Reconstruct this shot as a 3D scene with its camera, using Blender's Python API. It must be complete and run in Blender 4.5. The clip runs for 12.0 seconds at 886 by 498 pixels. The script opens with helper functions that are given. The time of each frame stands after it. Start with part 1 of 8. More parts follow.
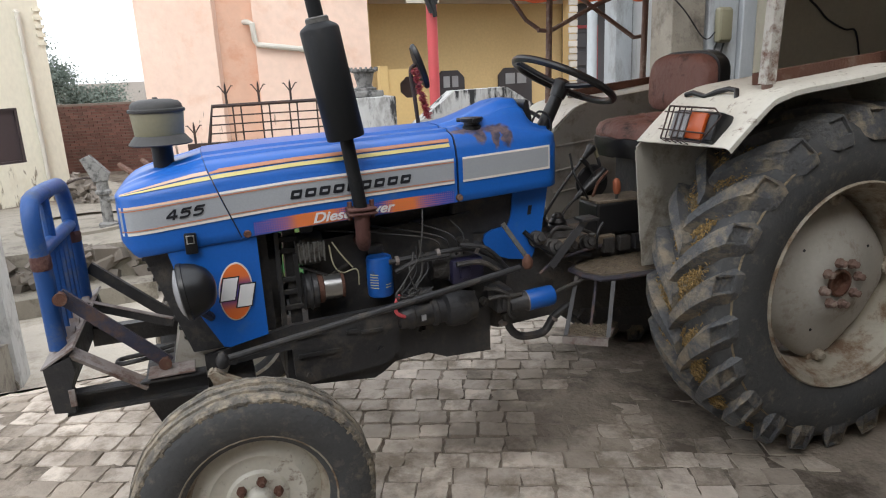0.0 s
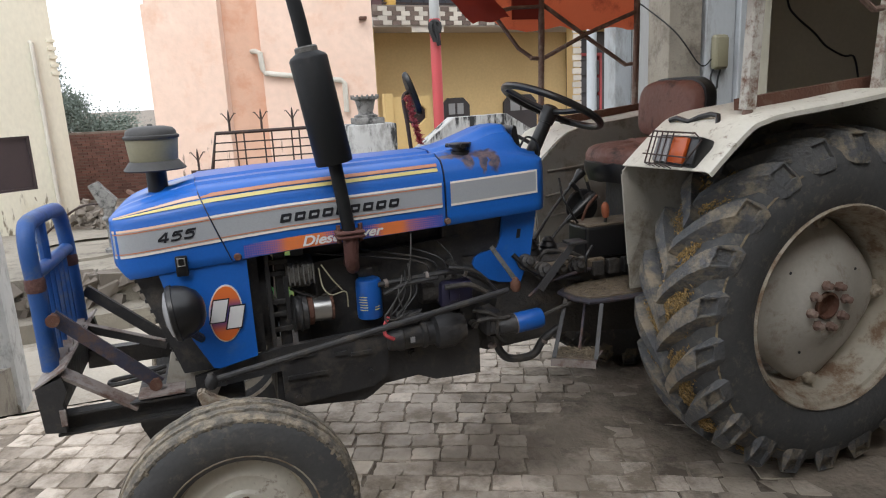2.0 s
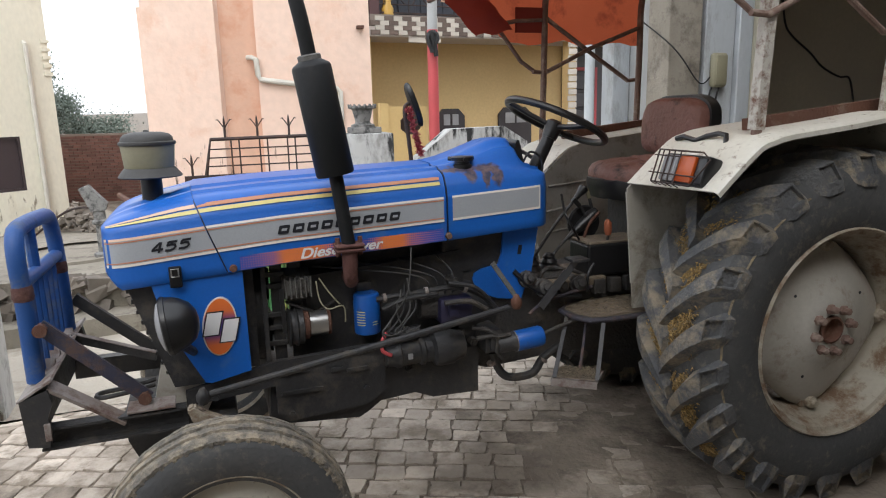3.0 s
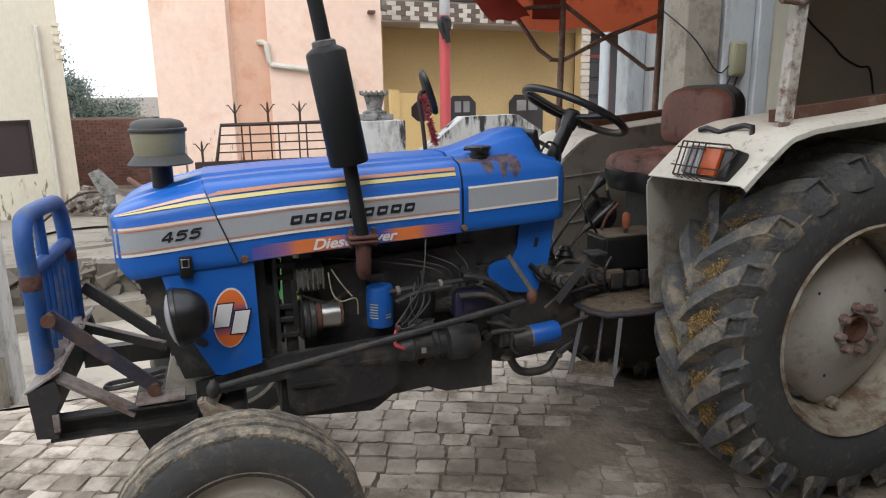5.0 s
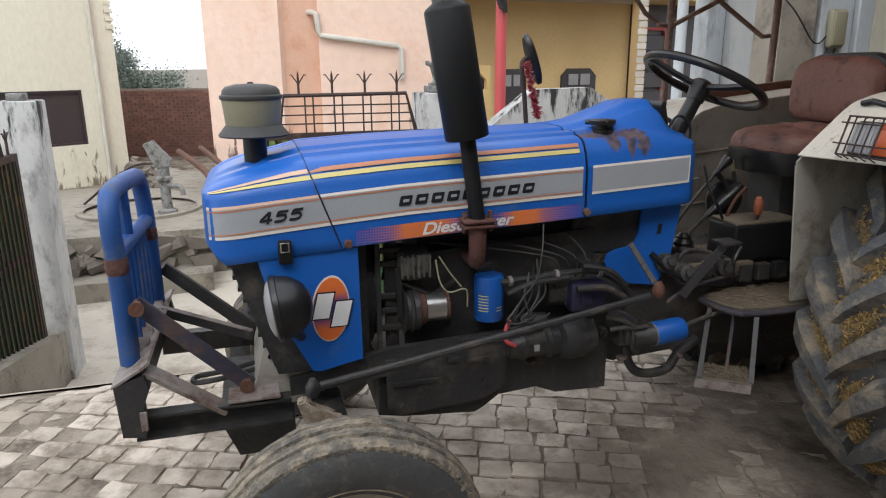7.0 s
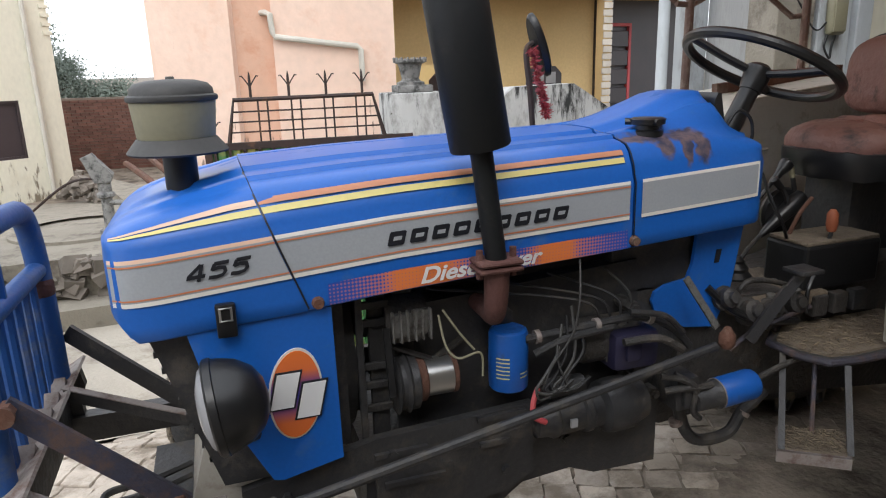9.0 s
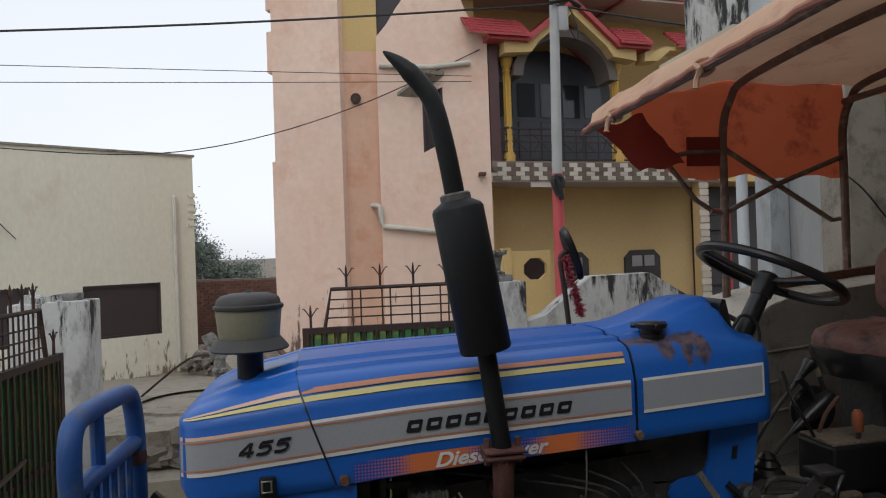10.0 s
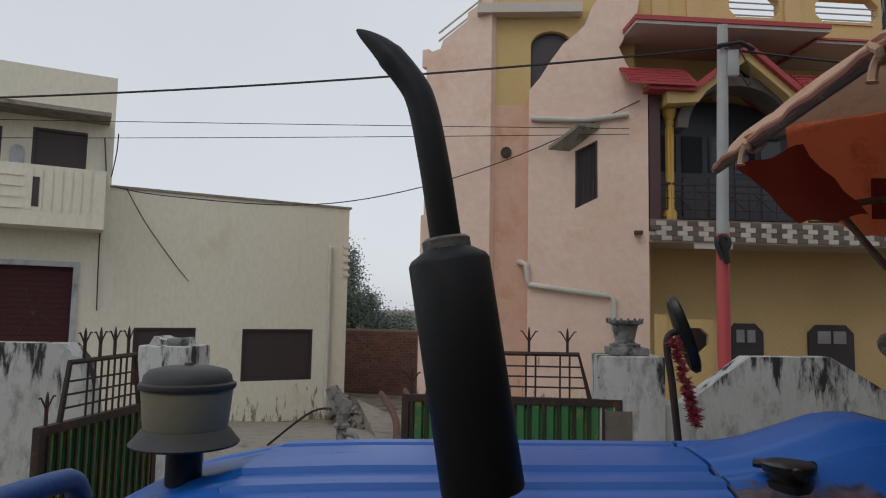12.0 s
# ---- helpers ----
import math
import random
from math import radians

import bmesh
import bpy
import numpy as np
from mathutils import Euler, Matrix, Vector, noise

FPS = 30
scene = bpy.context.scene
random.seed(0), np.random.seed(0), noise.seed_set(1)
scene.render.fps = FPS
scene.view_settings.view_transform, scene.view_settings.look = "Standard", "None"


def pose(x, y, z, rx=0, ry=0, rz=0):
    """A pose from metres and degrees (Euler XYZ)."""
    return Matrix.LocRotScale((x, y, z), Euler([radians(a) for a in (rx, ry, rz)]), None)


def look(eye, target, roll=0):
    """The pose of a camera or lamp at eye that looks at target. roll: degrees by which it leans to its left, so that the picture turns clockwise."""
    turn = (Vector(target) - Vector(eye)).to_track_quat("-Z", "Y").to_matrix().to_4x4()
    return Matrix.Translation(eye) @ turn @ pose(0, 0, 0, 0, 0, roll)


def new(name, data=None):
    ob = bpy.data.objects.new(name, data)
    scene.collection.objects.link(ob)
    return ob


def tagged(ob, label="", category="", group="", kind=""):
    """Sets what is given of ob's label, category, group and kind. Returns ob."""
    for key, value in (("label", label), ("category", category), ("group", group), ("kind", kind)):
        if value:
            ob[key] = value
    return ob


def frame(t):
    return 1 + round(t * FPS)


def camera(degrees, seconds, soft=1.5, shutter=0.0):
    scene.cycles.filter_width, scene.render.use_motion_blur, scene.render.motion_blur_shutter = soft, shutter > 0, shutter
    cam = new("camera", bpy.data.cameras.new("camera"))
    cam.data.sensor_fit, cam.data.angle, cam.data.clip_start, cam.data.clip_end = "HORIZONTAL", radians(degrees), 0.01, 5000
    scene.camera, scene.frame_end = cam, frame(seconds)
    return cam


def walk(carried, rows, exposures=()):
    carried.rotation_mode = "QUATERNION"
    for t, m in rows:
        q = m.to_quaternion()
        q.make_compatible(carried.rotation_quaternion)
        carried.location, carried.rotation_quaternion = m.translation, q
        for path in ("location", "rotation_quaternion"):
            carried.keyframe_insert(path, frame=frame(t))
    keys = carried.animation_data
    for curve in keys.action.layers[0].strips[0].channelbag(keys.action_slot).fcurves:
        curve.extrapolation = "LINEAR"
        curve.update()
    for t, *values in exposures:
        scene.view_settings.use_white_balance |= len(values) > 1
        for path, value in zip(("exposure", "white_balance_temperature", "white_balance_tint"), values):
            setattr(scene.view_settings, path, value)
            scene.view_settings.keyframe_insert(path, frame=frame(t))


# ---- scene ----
cam = camera(66.2, 12.0, soft=1.1)
PATH = [
    (0, (0.545, 0.721, 1.484), (1.169, 2.549, 0.967), -2.6),
    (0.5, (0.56, 0.716, 1.473), (1.174, 2.558, 0.992), -2.4),
    (1, (0.563, 0.669, 1.489), (1.268, 2.487, 1.042), -1.6),
    (1.5, (0.579, 0.669, 1.48), (1.286, 2.478, 1.004), -2.2),
    (2, (0.601, 0.662, 1.479), (1.21, 2.515, 1.037), -2.8),
    (2.5, (0.607, 0.677, 1.49), (1.165, 2.553, 1.078), -2.7),
    (2.7, (0.603, 0.69, 1.487), (1.205, 2.553, 1.078), -2.1),
    (4.3, (0.49, 0.888, 1.487), (1.169, 2.714, 1.034), -0.4),
    (4.5, (0.517, 0.863, 1.493), (1.182, 2.697, 1.052), -0.6),
    (5, (0.581, 0.784, 1.493), (1.193, 2.634, 1.042), -0.9),
    (5.5, (0.6, 0.756, 1.485), (1.118, 2.636, 1.043), -1.6),
    (6, (0.53, 0.882, 1.484), (1.063, 2.76, 1.051), -1.2),
    (6.5, (0.438, 1.022, 1.465), (1.04, 2.86, 0.956), -1.0),
    (6.7, (0.413, 1.052, 1.47), (0.957, 2.9, 0.931), -0.8),
    (8.3, (0.485, 1.471, 1.445), (0.956, 3.385, 1.107), -0.7),
    (8.5, (0.496, 1.565, 1.443), (1.112, 3.415, 0.997), -1.7),
    (9, (0.48, 1.642, 1.432), (1.09, 3.476, 0.917), -1.7),
    (9.5, (0.559, 1.449, 1.441), (0.949, 3.382, 1.104), -0.9),
    (10, (0.615, 1.335, 1.512), (0.954, 3.306, 1.52), -2.0),
    (10.5, (0.627, 1.393, 1.52), (0.925, 3.369, 1.584), -1.3),
    (11, (0.657, 1.568, 1.521), (1.012, 3.535, 1.593), -2.2),
    (11.5, (0.795, 1.721, 1.512), (0.928, 3.709, 1.683), -2.7),
    (12, (0.976, 1.871, 1.538), (0.84, 3.858, 1.718), 1.1),
]
EXPOSURE = [(0, 1.88), (0.5, 1.93), (1.0, 1.86), (1.5, 1.84), (2.5, 1.80), (5.0, 1.80), (7.0, 1.75), (8.3, 1.40), (8.6, 1.46), (9.0, 1.84), (9.4, 1.62), (10.0, 0.72), (10.5, 0.56), (11.0, 0.44), (11.5, 0.45), (12.0, 0.27)]
walk(cam, [(t, look(eye, target, roll)) for t, eye, target, roll in PATH], EXPOSURE)

# world: an overcast morning
world = bpy.data.worlds.new("overcast_sky")
scene.world = world
world.use_nodes = True
wn = world.node_tree.nodes
sky = wn.new("ShaderNodeTexSky")
sky.sky_type = "NISHITA"
sky.sun_disc = False
sky.sun_elevation = radians(48)
sky.sun_rotation = radians(205)
sky.air_density = 1.0
sky.dust_density = 1.5
sky.ozone_density = 1.0
grey = wn.new("ShaderNodeHueSaturation")
grey.inputs["Saturation"].default_value = 0.35
world.node_tree.links.new(sky.outputs[0], grey.inputs["Color"])
cloud = wn.new("ShaderNodeMix")
cloud.data_type = "RGBA"
cloud.inputs[0].default_value = 0.84
bank = wn.new("ShaderNodeTexNoise")
bank.inputs["Scale"].default_value = 1.7
bank.inputs["Detail"].default_value = 3.0
tint = wn.new("ShaderNodeValToRGB")
tint.color_ramp.elements[0].position, tint.color_ramp.elements[1].position = 0.3, 0.7
tint.color_ramp.elements[0].color, tint.color_ramp.elements[1].color = (3.30, 3.46, 3.74, 1), (3.75, 3.91, 4.18, 1)
world.node_tree.links.new(bank.outputs["Fac"], tint.inputs[0])
world.node_tree.links.new(tint.outputs[0], cloud.inputs[7])
world.node_tree.links.new(grey.outputs[0], cloud.inputs[6])
world.node_tree.links.new(cloud.outputs[2], wn["Background"].inputs["Color"])
wn["Background"].inputs["Strength"].default_value = 0.15

sun = new("sun", bpy.data.lights.new("sun", "SUN"))
sun.data.energy = 0.28
sun.data.angle = radians(25)
sun.data.color = (1.0, 0.98, 0.95)
sun.matrix_world = look((-6, -12.8, 15.7), (0, 0, 0))

# ---- materials ----
def material(name, base, other=None, rough=0.6, metal=0.0, grain=40.0, patch=3.0, mix=0.5, bump=0.15, dirt=None, dirt_amount=0.0, dirt_scale=2.0,
             coat=0.0, spec=0.5, island=0.0, stretch=(1, 1, 1), sheer=0.0, drip=None, drip_colour=(0.03, 0.03, 0.03)):
    """A painted, mineral or metal surface: two scales of colour variation, fine relief, and stains of a second colour."""
    m = bpy.data.materials.new(name)
    m.use_nodes = True
    t = m.node_tree
    n, link = t.nodes, t.links.new
    b = n["Principled BSDF"]
    geo = n.new("ShaderNodeNewGeometry")
    place = n.new("ShaderNodeMapping")
    place.inputs["Scale"].default_value = stretch
    link(geo.outputs["Position"], place.inputs["Vector"])

    def cloud(scale, detail, distortion=0.0, rag=0.5):
        c = n.new("ShaderNodeTexNoise")
        c.inputs["Scale"].default_value = scale
        c.inputs["Detail"].default_value = detail
        c.inputs["Distortion"].default_value = distortion
        c.inputs["Roughness"].default_value = rag
        link(place.outputs[0], c.inputs["Vector"])
        return c.outputs["Fac"]

    def ramp(fac, lo, hi):
        r = n.new("ShaderNodeMapRange")
        r.inputs["From Min"].default_value, r.inputs["From Max"].default_value = lo, hi
        link(fac, r.inputs["Value"])
        return r.outputs[0]

    def blend(fac, a, c):
        x = n.new("ShaderNodeMix")
        x.data_type = "RGBA"
        if isinstance(fac, float):
            x.inputs[0].default_value = fac
        else:
            link(fac, x.inputs[0])
        for v, s in ((a, x.inputs[6]), (c, x.inputs[7])):
            if isinstance(v, tuple):
                s.default_value = (*v, 1)
            else:
                link(v, s)
        return x.outputs[2]

    other = other or tuple(v * 0.72 for v in base)
    big = ramp(cloud(patch, 5, 0.15), 0.35, 0.65 + 0.3 * (1 - mix))
    colour = blend(big, base, other)
    fine = cloud(grain, 4)
    colour = blend(ramp(fine, 0.3, 1.1), colour, tuple(v * 0.8 for v in base))
    if island:
        rnd = n.new("ShaderNodeObjectInfo").outputs["Random"]
        add = n.new("ShaderNodeMath")
        link(rnd, add.inputs[0])
        link(geo.outputs["Random Per Island"], add.inputs[1])
        frac = n.new("ShaderNodeMath")
        frac.operation = "FRACT"
        link(add.outputs[0], frac.inputs[0])
        hsv = n.new("ShaderNodeHueSaturation")
        link(colour, hsv.inputs["Color"])
        link(ramp(frac.outputs[0], -1.0 / island, 1.0), hsv.inputs["Value"]) if island < 0 else None
        r = n.new("ShaderNodeMapRange")
        r.inputs["To Min"].default_value, r.inputs["To Max"].default_value = 1 - island, 1 + island
        link(frac.outputs[0], r.inputs["Value"])
        link(r.outputs[0], hsv.inputs["Value"])
        colour = hsv.outputs[0]
    roughness = None
    if dirt:
        spots = ramp(cloud(dirt_scale, 9, 0.15, 0.72), 0.62 - 0.3 * dirt_amount, 0.78 - 0.3 * dirt_amount)
        colour = blend(spots, colour, dirt)
        r = n.new("ShaderNodeMapRange")
        r.inputs["To Min"].default_value, r.inputs["To Max"].default_value = rough, max(rough, 0.85)
        link(spots, r.inputs["Value"])
        roughness = r.outputs[0]
        if metal:
            r = n.new("ShaderNodeMapRange")
            r.inputs["To Min"].default_value, r.inputs["To Max"].default_value = metal, 0
            link(spots, r.inputs["Value"])
            link(r.outputs[0], b.inputs["Metallic"])
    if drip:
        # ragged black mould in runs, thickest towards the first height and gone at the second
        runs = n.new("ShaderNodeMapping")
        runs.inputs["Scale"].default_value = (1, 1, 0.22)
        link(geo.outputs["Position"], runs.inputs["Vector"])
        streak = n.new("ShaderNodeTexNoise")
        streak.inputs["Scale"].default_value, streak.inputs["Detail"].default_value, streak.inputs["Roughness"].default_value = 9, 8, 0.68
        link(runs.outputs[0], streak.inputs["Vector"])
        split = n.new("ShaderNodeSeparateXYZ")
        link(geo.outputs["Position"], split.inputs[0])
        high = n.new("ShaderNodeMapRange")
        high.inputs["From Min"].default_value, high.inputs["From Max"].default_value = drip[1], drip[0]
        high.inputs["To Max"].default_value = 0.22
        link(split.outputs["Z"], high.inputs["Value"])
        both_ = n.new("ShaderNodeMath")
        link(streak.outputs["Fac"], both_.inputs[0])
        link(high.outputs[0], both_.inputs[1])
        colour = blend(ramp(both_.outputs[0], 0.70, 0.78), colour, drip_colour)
    link(colour, b.inputs["Base Color"])
    b.inputs["Roughness"].default_value = rough
    b.inputs["Metallic"].default_value = metal
    if roughness:
        link(roughness, b.inputs["Roughness"])
    b.inputs["Coat Weight"].default_value = coat
    b.inputs["Specular IOR Level"].default_value = spec
    if bump:
        height = n.new("ShaderNodeBump")
        height.inputs["Strength"].default_value = bump
        height.inputs["Distance"].default_value = 0.01
        link(fine, height.inputs["Height"])
        link(height.outputs[0], b.inputs["Normal"])
    if sheer:
        glow = n.new("ShaderNodeBsdfTranslucent")
        link(colour, glow.inputs["Color"])
        both = n.new("ShaderNodeMixShader")
        both.inputs[0].default_value = sheer
        link(b.outputs[0], both.inputs[1])
        link(glow.outputs[0], both.inputs[2])
        link(both.outputs[0], n["Material Output"].inputs["Surface"])
    return m


BLUE = material("blue_bonnet_paint", (0.008, 0.112, 0.46), (0.010, 0.100, 0.41), 0.42, grain=120, bump=0.02, dirt=(0.05, 0.14, 0.36), dirt_amount=0.12, dirt_scale=9, coat=0.10, spec=0.42)
BLUE_TUBE = material("worn_blue_paint", (0.012, 0.075, 0.27), (0.012, 0.055, 0.18), 0.5, grain=90, dirt=(0.10, 0.12, 0.17), dirt_amount=0.42, dirt_scale=9)
WORN_BAR = material("bar_worn_to_rust", (0.040, 0.036, 0.045), (0.022, 0.032, 0.075), 0.65, grain=90, bump=0.3, dirt=(0.10, 0.06, 0.045), dirt_amount=0.55, dirt_scale=9)
BLUE_CAN = material("blue_filter_paint", (0.008, 0.10, 0.42), (0.008, 0.085, 0.34), 0.4, grain=80, bump=0.05, dirt=(0.05, 0.08, 0.16), dirt_amount=0.2, dirt_scale=20)
SILVER = material("grey_decal", (0.36, 0.38, 0.40), (0.30, 0.32, 0.35), 0.45, grain=200, bump=0.0)
CREAM_LINE = material("white_decal", (0.75, 0.74, 0.68), rough=0.45, grain=100, bump=0.0)
ORANGE_LINE = material("orange_decal", (0.62, 0.22, 0.09), (0.5, 0.17, 0.09), 0.45, grain=100, bump=0.0)
PEACH_LINE = material("peach_decal", (0.72, 0.50, 0.36), rough=0.45, grain=100, bump=0.0)
YELLOW_LINE = material("yellow_decal", (0.68, 0.60, 0.22), rough=0.45, grain=100, bump=0.0)
PURPLE = material("violet_black_paint", (0.022, 0.02, 0.05), rough=0.45, grain=100, bump=0.0)
INK = material("black_decal", (0.012, 0.014, 0.02), rough=0.4, bump=0.0)
WHITE_INK = material("white_letter", (0.8, 0.8, 0.8), rough=0.4, bump=0.0)
BLACK = material("black_engine_paint", (0.024, 0.024, 0.026), (0.034, 0.033, 0.033), 0.5, grain=60, bump=0.3, dirt=(0.075, 0.065, 0.054), dirt_amount=0.36, dirt_scale=11)
GRIME = material("oily_grime", (0.034, 0.032, 0.031), (0.055, 0.048, 0.042), 0.6, grain=70, patch=12, bump=0.6, dirt=(0.08, 0.066, 0.052), dirt_amount=0.35, dirt_scale=14)
MUFFLER = material("black_muffler_paint", (0.009, 0.01, 0.011), (0.014, 0.014, 0.015), 0.5, grain=60, bump=0.1, dirt=(0.03, 0.028, 0.026), dirt_amount=0.1, dirt_scale=12, spec=0.25)
RUST = material("rusty_iron", (0.125, 0.052, 0.030), (0.065, 0.033, 0.026), 0.85, grain=90, bump=0.4, dirt=(0.17, 0.12, 0.09), dirt_amount=0.3, dirt_scale=9)
RUBBER = material("tyre_rubber", (0.056, 0.058, 0.060), (0.080, 0.078, 0.075), 0.75, grain=60, patch=6, bump=0.5, dirt=(0.15, 0.135, 0.11), dirt_amount=0.24, dirt_scale=22)
TREAD = material("dusty_tread_rubber", (0.10, 0.092, 0.08), (0.20, 0.175, 0.14), 0.9, grain=90, patch=14, bump=0.9, dirt=(0.31, 0.26, 0.19), dirt_amount=0.55, dirt_scale=18)
RIM_DIRTY = material("mud_stained_rim", (0.37, 0.335, 0.27), (0.27, 0.22, 0.16), 0.7, grain=50, bump=0.3, dirt=(0.16, 0.10, 0.06), dirt_amount=0.55, dirt_scale=9)
FRAME_RUST = material("dusty_rusted_tube", (0.19, 0.12, 0.095), (0.12, 0.075, 0.06), 0.85, grain=90, bump=0.4, dirt=(0.28, 0.22, 0.18), dirt_amount=0.35, dirt_scale=14)
DARK_RUST = material("dark_red_rust", (0.105, 0.040, 0.032), (0.06, 0.028, 0.025), 0.8, grain=90, bump=0.4, dirt=(0.17, 0.09, 0.07), dirt_amount=0.25, dirt_scale=14)
MUD = material("dry_straw_mud", (0.19, 0.152, 0.102), (0.115, 0.095, 0.068), 0.95, grain=90, patch=16, bump=1.0, dirt=(0.30, 0.225, 0.115), dirt_amount=0.38, dirt_scale=25)
CREAM = material("cream_enamel", (0.60, 0.58, 0.51), (0.52, 0.49, 0.42), 0.38, grain=70, patch=7, bump=0.08, dirt=(0.13, 0.075, 0.05), dirt_amount=0.17, dirt_scale=26)
# inner fender plates: cream dulled by dust, with fender shade mixed into the colour
CREAM_DUST_SHADE = material("dusty_shaded_enamel", (0.33, 0.31, 0.27), (0.25, 0.235, 0.205), 0.6, grain=60, bump=0.15, dirt=(0.15, 0.125, 0.095), dirt_amount=0.32, dirt_scale=7)
PEEL = material("peeling_white_paint", (0.52, 0.50, 0.45), (0.42, 0.39, 0.34), 0.7, grain=60, bump=0.4, dirt=(0.14, 0.07, 0.045), dirt_amount=0.5, dirt_scale=18)
WORN_STEEL = material("worn_grey_steel", (0.26, 0.235, 0.22), (0.15, 0.105, 0.085), 0.6, grain=80, bump=0.3, dirt=(0.10, 0.055, 0.04), dirt_amount=0.4, dirt_scale=12)
RIM_PAINT = material("dusty_cream_rim", (0.42, 0.40, 0.355), (0.345, 0.32, 0.28), 0.5, grain=60, bump=0.1, dirt=(0.23, 0.185, 0.14), dirt_amount=0.25, dirt_scale=6)
GOLD_STRAW = material("golden_straw_mud", (0.34, 0.225, 0.085), (0.17, 0.112, 0.05), 0.9, grain=60, bump=0.2, island=0.5)
STRAW = material("dry_straw", (0.145, 0.112, 0.072), (0.075, 0.06, 0.042), 0.9, grain=60, bump=0.2, island=0.5)
CHAFF = material("trodden_chaff", (0.155, 0.122, 0.088), (0.085, 0.068, 0.052), 0.95, grain=90, bump=0.8, dirt=(0.17, 0.135, 0.095), dirt_amount=0.42, dirt_scale=34)
RUBBER_BLACK = material("black_plastic", (0.012, 0.012, 0.013), rough=0.35, grain=100, bump=0.05)
KHAKI = material("khaki_plastic", (0.27, 0.25, 0.165), (0.22, 0.205, 0.14), 0.5, grain=80, bump=0.05)
GREY_PLASTIC = material("dark_grey_plastic", (0.045, 0.044, 0.043), (0.065, 0.062, 0.058), 0.6, grain=80, bump=0.1)
STEEL = material("bare_steel", (0.55, 0.54, 0.52), rough=0.3, metal=0.9, bump=0.03)
LEATHER = material("cracked_brown_vinyl", (0.19, 0.085, 0.066), (0.10, 0.046, 0.038), 0.55, grain=50, bump=0.5, dirt=(0.02, 0.018, 0.018), dirt_amount=0.35, dirt_scale=9)
CANVAS = material("faded_orange_canvas", (0.76, 0.19, 0.09), (0.66, 0.145, 0.065), 0.9, grain=200, bump=0.1, dirt=(0.36, 0.07, 0.04), dirt_amount=0.3, dirt_scale=5, sheer=0.36)
PATCH_CLOTH = material("dark_red_cloth", (0.30, 0.045, 0.03), (0.22, 0.032, 0.022), 0.9, grain=200, bump=0.1, sheer=0.2)
CANVAS_TOP = material("dusty_canvas_roof", (0.66, 0.42, 0.28), (0.56, 0.35, 0.23), 0.9, grain=200, bump=0.1, dirt=(0.46, 0.25, 0.17), dirt_amount=0.3, dirt_scale=5, sheer=0.20)
AMBER = material("amber_lens", (0.42, 0.075, 0.012), rough=0.25, bump=0.0)
ALLOY = material("dusty_cast_alloy", (0.17, 0.165, 0.155), (0.08, 0.076, 0.07), 0.55, metal=0.3, grain=80, bump=0.4, dirt=(0.05, 0.043, 0.036), dirt_amount=0.42, dirt_scale=26)
CLEAR = material("clear_lens", (0.33, 0.33, 0.34), rough=0.2, bump=0.05, grain=300)
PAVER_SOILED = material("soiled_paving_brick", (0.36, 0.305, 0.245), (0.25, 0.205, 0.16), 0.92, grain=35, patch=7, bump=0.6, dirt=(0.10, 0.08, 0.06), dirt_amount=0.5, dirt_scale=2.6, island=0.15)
PAVER = material("paving_brick", (0.54, 0.47, 0.395), (0.40, 0.335, 0.275), 0.88, grain=35, patch=9, bump=0.6, dirt=(0.21, 0.172, 0.13), dirt_amount=0.54, dirt_scale=3.6, island=0.2)
JOINT = material("paving_dirt", (0.26, 0.215, 0.168), (0.155, 0.126, 0.096), 0.95, grain=38, patch=5, bump=1.0, dirt=(0.070, 0.054, 0.039), dirt_amount=0.5, dirt_scale=2.3)


def shade_and_damp(m, spots):
    """Ragged shade and damp painted into the ground's colour at the given places: (x, y, reach along x, reach along y).
    """
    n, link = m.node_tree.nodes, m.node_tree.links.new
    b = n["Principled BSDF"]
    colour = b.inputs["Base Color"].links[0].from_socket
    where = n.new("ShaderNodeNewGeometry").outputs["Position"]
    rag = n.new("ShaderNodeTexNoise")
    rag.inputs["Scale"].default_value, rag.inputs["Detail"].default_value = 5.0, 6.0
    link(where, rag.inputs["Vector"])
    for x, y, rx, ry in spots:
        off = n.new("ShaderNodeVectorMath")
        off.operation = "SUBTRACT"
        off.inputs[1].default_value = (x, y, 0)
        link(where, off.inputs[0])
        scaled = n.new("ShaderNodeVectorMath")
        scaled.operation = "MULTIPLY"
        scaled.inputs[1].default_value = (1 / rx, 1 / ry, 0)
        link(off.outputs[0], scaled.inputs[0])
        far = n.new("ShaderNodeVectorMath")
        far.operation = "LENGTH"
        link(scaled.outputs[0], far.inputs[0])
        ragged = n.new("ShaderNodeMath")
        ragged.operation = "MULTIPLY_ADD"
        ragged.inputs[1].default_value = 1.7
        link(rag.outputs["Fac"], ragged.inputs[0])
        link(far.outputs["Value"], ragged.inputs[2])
        darken = n.new("ShaderNodeMapRange")
        darken.inputs["From Min"].default_value, darken.inputs["From Max"].default_value = 1.95, 1.25
        darken.inputs["To Max"].default_value = 0.72
        link(ragged.outputs[0], darken.inputs["Value"])
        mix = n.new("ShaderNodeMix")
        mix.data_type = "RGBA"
        link(darken.outputs[0], mix.inputs[0])
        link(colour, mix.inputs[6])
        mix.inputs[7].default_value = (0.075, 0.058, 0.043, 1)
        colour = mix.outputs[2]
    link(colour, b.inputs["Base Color"])


